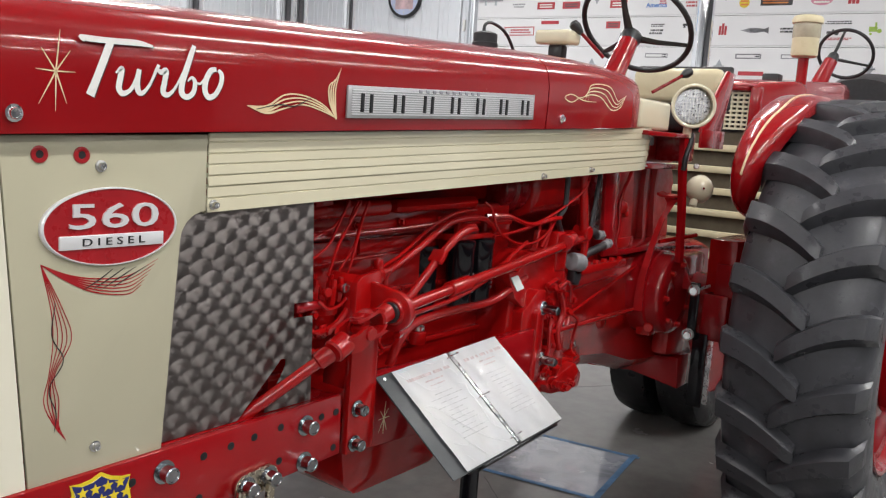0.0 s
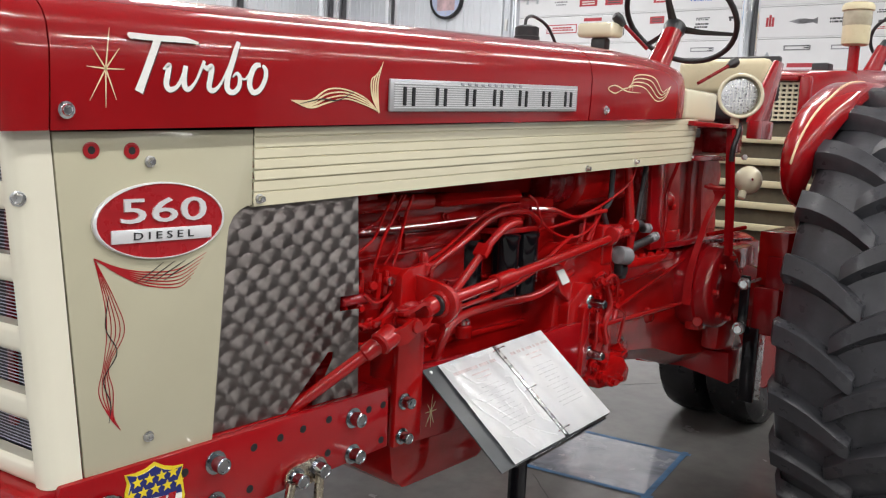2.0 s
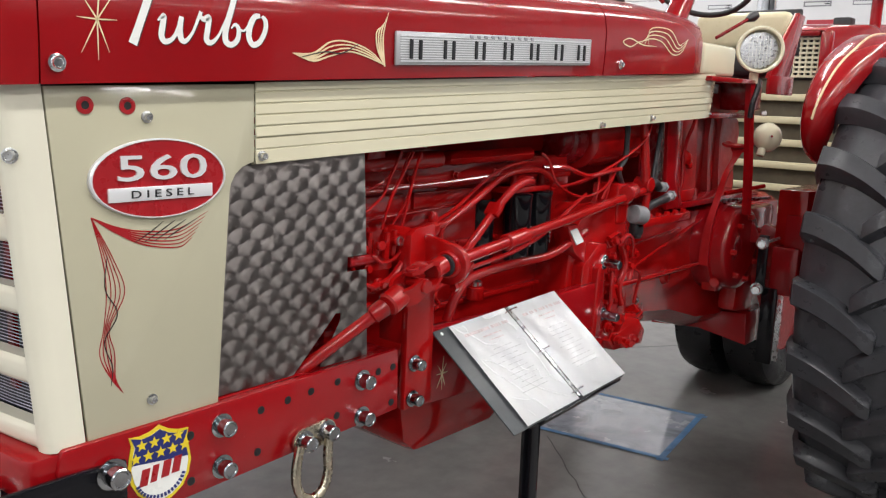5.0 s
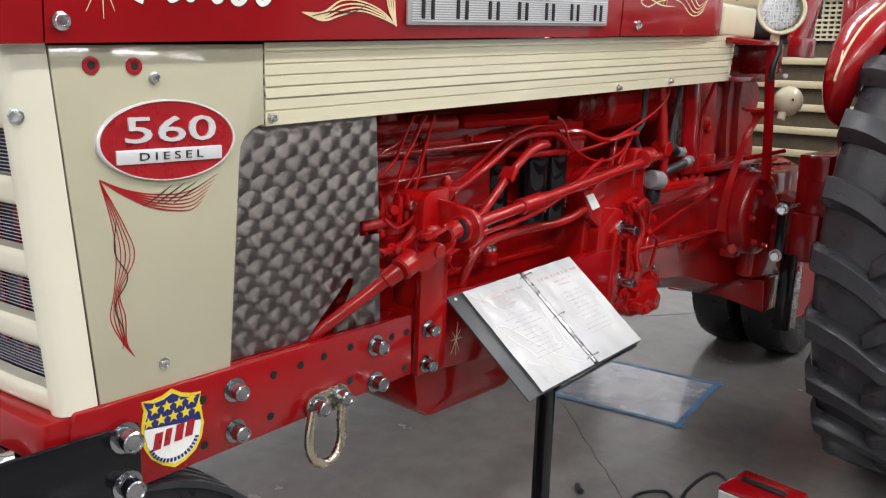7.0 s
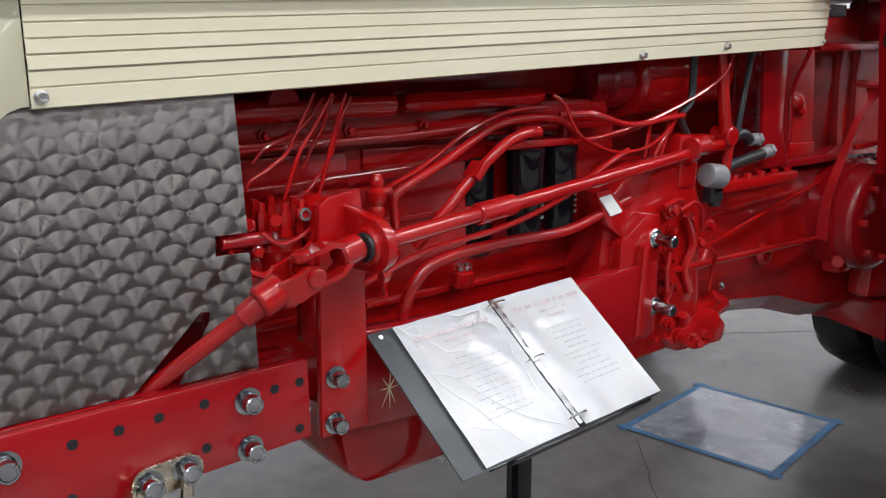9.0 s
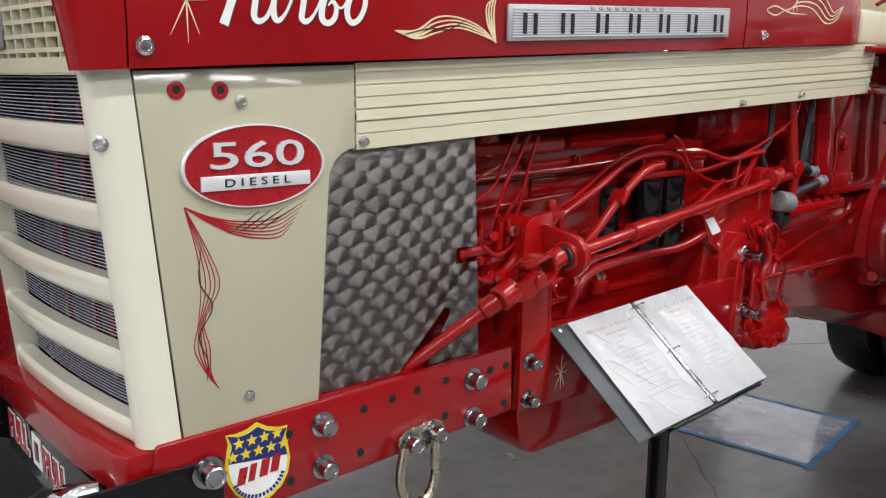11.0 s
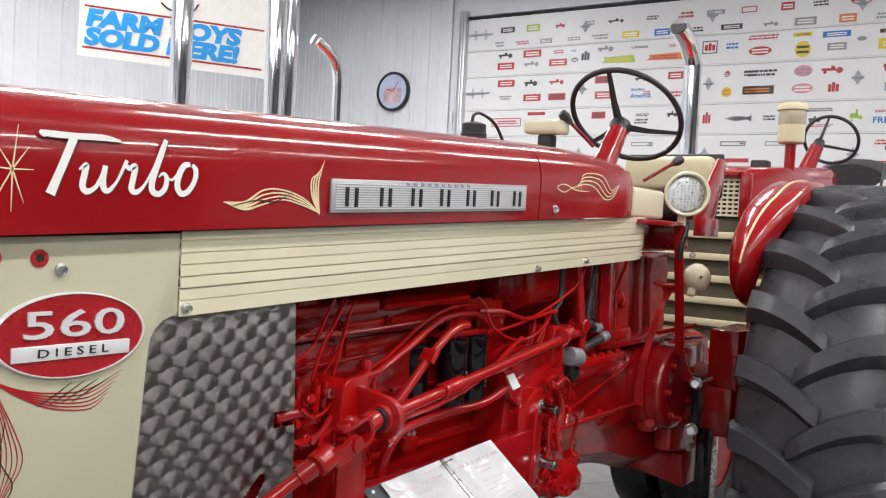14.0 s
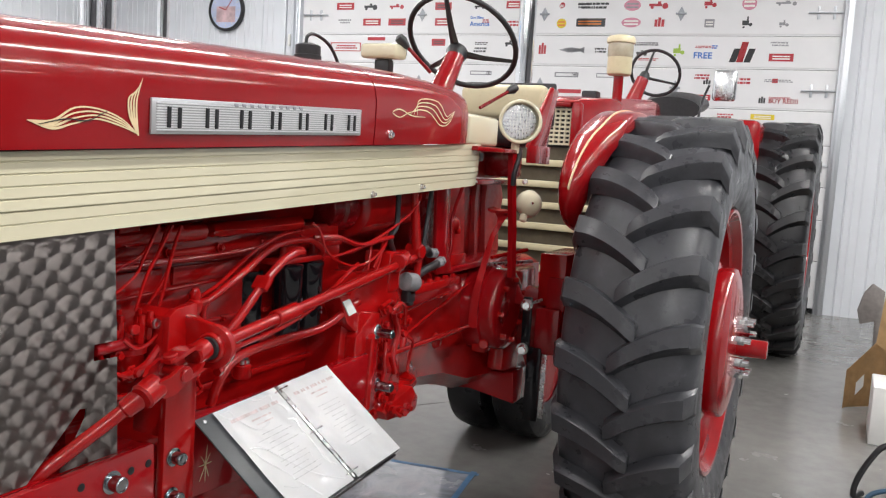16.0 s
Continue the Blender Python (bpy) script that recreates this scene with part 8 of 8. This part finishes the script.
n = Nodes("black_plastic_sheet")
n.bump(n.noise(16.0, 4, 0.55, distort=2.0), 0.7, 0.01)
SHEET = n.set(Base_Color=(0.010, 0.010, 0.012, 1), Roughness=0.13)
single("black_sheet", bm, SHEET, "crumpled black plastic sheet over a tractor", "plastic sheet")

# ---- on the walls ----
clock = thing("wall_clock", (0, 0, 0), "round wall clock with black rim and pale face", "clock")
clock.matrix_world = ROOM @ pose(-0.02, 8.07, 3.423)
part("clock_case", lathe([(0, 0.295), (-0.05, 0.295), (-0.06, 0.285), (-0.06, 0.262), (-0.045, 0.255)], (0, 0, 0), (1, 0, 0), 48, caps=False), BLACK_PLASTIC, clock, "black rim", local=True)
part("clock_face", lathe([(-0.040, 0.256), (-0.036, 0.256)], (0, 0, 0), (1, 0, 0), 48), plain("pale_clock_face", (0.50, 0.56, 0.74), 0.3, 0.12, 3), clock, local=True)
part("clock_picture", box((-0.043, -0.16, -0.17), (-0.041, 0.16, 0.05)), plain("faded_red_picture", (0.56, 0.40, 0.42), 0.4, 0.3, 9), clock, "faded red picture", local=True)
for a, l, w in ((35, 0.17, 0.010), (-70, 0.12, 0.013)):
    part("clock_hand", box((-0.047, -w / 2, 0), (-0.045, w / 2, l), m=Matrix.Rotation(radians(a), 4, "X")), RED_DEC, clock, local=True)
for k in range(12):
    part("hour_mark", box((-0.0445, -0.006, 0.20), (-0.0425, 0.006, 0.235), m=Matrix.Rotation(radians(30 * k), 4, "X")), INK, clock, local=True, smooth=False)

# hanging sign, turned towards the aisle
SBL, SBR = Vector((2.725, 5.47, 2.70)), Vector((3.944, 4.587, 2.70))
su = (SBR - SBL).normalized()
sn = Vector((su.y, -su.x, 0))
if sn.dot(Vector((-1.1, -1.1, 1.5)) - SBL) < 0:
    sn = -sn
SM = Matrix(((su.x, 0, sn.x, SBL.x), (su.y, 0, sn.y, SBL.y), (0, 1, 0, SBL.z), (0, 0, 0, 1))) @ pose(0, 0, 0, 0, 0, -1.6)
SW = (SBR - SBL).length
sign = thing("hanging_sign", SBL, "white hanging sign with blue words and red lines", "sign")
bm = box((0, 0.0, -0.006), (SW, 0.86, 0.0))
bm.transform(SM)
part("board", bm, WHITE_DEC, sign, smooth=False)
for v in (0.065, 0.40):
    bm = box((0.035, v, 0.0005), (SW - 0.03, v + 0.016, 0.002))
    bm.transform(SM)
    part("red_line", bm, RED_DEC, sign, smooth=False)
SLANT = Matrix(((1, 0.14, 0, 0), (0, 1, 0, 0), (0, 0, 1, 0), (0, 0, 0, 1)))
for text, v in (("SOLD HERE!", 0.105), ("FARM TOYS", 0.255)):
    letters("sign_word", text, 0.182, SM @ Matrix.Translation((0.05, v, 0.003)) @ SLANT, CYAN_DEC, sign, "bold blue words", bold=0.011, width=1.24 if text[0] == "S" else 1.27)
for u in (0.1, SW - 0.1):
    p = SM @ Vector((u, 0.86, -0.003))
    part("cord", rod(p, (p.x, p.y, CEIL), 0.003, seg=6), BLACK_PLASTIC, sign)
bm = pipe([SM @ Vector((0.62, 0.52, 0.002)), SM @ Vector((0.70, 0.47, 0.002)), SM @ Vector((0.86, 0.475, 0.002)), SM @ Vector((0.92, 0.55, 0.002))], 0.008, 6)
part("sign_drawing", bm, BLACK_DEC, sign)

# switch by the door
bm = box((-0.05, 7.0, 2.93), (-0.02, 7.035, 3.09), 0.006)
ob = single("wall_switch", bm, WHITE_DEC, "small white switch beside the big door", "switch")
ob.matrix_world = ROOM

# ---- tube fixtures under the ceiling ----
# the added fill rows get fixtures as well
first = None
for lx, ly, power in LIGHT_ROWS:
    if first is None:
        first = thing("ceiling_light", (0, 0, 0), "long white fluorescent ceiling fixture, lit", "ceiling light", group="ceiling lights")
        part("housing", box((-1.22, -0.11, 0.0), (1.22, 0.11, 0.10), 0.01), WALL, first, local=True)
        for y in (-0.055, 0.055):
            part("tube", rod((-1.18, y, -0.02), (1.18, y, -0.02), 0.016, seg=10), TUBE, first, "lit tube", local=True)
        first.matrix_world = ROOM @ pose(lx, ly, CEIL - 0.10)
    else:
        copy_thing(first, ROOM @ pose(lx, ly, CEIL - 0.10))

# ---- by the right-hand wall ----
cb = thing("cardboard_box", (5.35, -1.45, 0), "opened cardboard box with a flap folded out", "box")


def card_panel(name, pts, owner=cb):
    """A thin board through four floor-plan corners with heights."""
    bm = bmesh.new()
    bm.faces.new([bm.verts.new(p) for p in pts])
    bmesh.ops.solidify(bm, geom=bm.faces[:], thickness=0.006)
    return part(name, bm, CARD, owner, smooth=False)


card_panel("flap", [(5.10, -1.200, 0.002), (5.12, -1.202, 0.262), (5.30, -1.365, 0.440), (5.28, -1.372, 0.135)])
card_panel("standing_flap", [(5.28, -1.372, 0.135), (5.30, -1.365, 0.440), (5.36, -1.40, 0.86), (5.42, -1.52, 0.92), (5.40, -1.50, 0.30)])
card_panel("side", [(5.16, -1.215, 0.002), (5.32, -1.385, 0.002), (5.33, -1.375, 0.30)])
part("body", box((5.40, -1.95, 0.0), (5.85, -1.42, 0.42), 0.004), CARD, cb, smooth=False)
bm = bmesh.new()
bm.faces.new([bm.verts.new(p) for p in [(5.170, -1.268, 0.090), (5.178, -1.268, 0.175), (5.216, -1.313, 0.235), (5.208, -1.314, 0.150)]])
bmesh.ops.solidify(bm, geom=bm.faces[:], thickness=0.002)
part("paper_label", bm, PAPER, cb, "white shipping label", smooth=False)
single("grey_bracket", prism([(-1.26, 0.42), (-1.30, 0.58), (-1.36, 0.66), (-1.46, 0.60), (-1.46, 0.0), (-1.41, 0.0), (-1.40, 0.34), (-1.29, 0.30)], 7.0, 7.05, "x", 0.01), plain("grey_painted_steel", (0.22, 0.20, 0.19), 0.5), "grey steel bracket leaning by the wall", "bracket")
single("white_carton", box((4.35, -1.74, 0), (4.75, -1.34, 0.34), 0.008), PAPER, "plain white carton on the floor", "carton")
mach = thing("engine_on_stand", (4.9, -1.9, 0), "black small engine standing on cartons", "engine")
bm = box((4.55, -1.95, 0.34), (5.0, -1.62, 0.60), 0.04, 3)
part("crankcase", bm, BLACK, mach)
part("cylinder", rod((4.75, -1.75, 0.60), (4.75, -1.75, 0.95), 0.11, seg=20, bevel=0.02), BLACK, mach)
for k in range(6):
    part("cooling_fin", rod((4.75, -1.75, 0.64 + 0.05 * k), (4.75, -1.75, 0.655 + 0.05 * k), 0.15, seg=24), BLACK_PLASTIC, mach)
part("intake_pipe", pipe([(4.66, -1.66, 0.9), (4.60, -1.60, 0.98), (4.58, -1.58, 1.08), (4.66, -1.62, 1.16)], 0.05, 14), BLACK_PLASTIC, mach)
part("bright_knob", rod((4.54, -1.62, 0.48), (4.51, -1.60, 0.48), 0.02, seg=12), CHROME, mach)
vac = thing("shop_machine", (3.45, -1.62, 0), "black shop machine with a thick hose", "machine")
part("body", lathe([(0, 0.17), (0.03, 0.19), (0.20, 0.19), (0.26, 0.16), (0.30, 0.09), (0.36, 0.08), (0.39, 0.05)], (3.45, -1.60, 0.04), (0, 0, 1), 28), BLACK_PLASTIC, vac)
part("motor_housing", rod((3.36, -1.44, 0.20), (3.36, -1.62, 0.22), 0.085, seg=20, bevel=0.015), BLACK_PLASTIC, vac)
part("hose", pipe([(3.34, -1.46, 0.29), (3.31, -1.37, 0.290), (3.30, -1.315, 0.215), (3.30, -1.270, 0.108), (3.31, -1.262, 0.03), (3.40, -1.30, 0.018)], 0.014, 12), BLACK_PLASTIC, vac, "thick black hose")
part("air_line", pipe([(3.22, -1.30, 0.012), (3.24, -1.33, 0.07), (3.26, -1.40, 0.10), (3.30, -1.46, 0.10)], 0.012, 10), plain("blue_hose", (0.02, 0.06, 0.11), 0.35), vac, "dark blue air line")
for k in range(4):
    part("foot", rod((3.45 + 0.13 * math.cos(k * 1.57), -1.60 + 0.13 * math.sin(k * 1.57), 0), (3.45 + 0.13 * math.cos(k * 1.57), -1.60 + 0.13 * math.sin(k * 1.57), 0.05), 0.03, seg=10), BLACK_PLASTIC, vac)
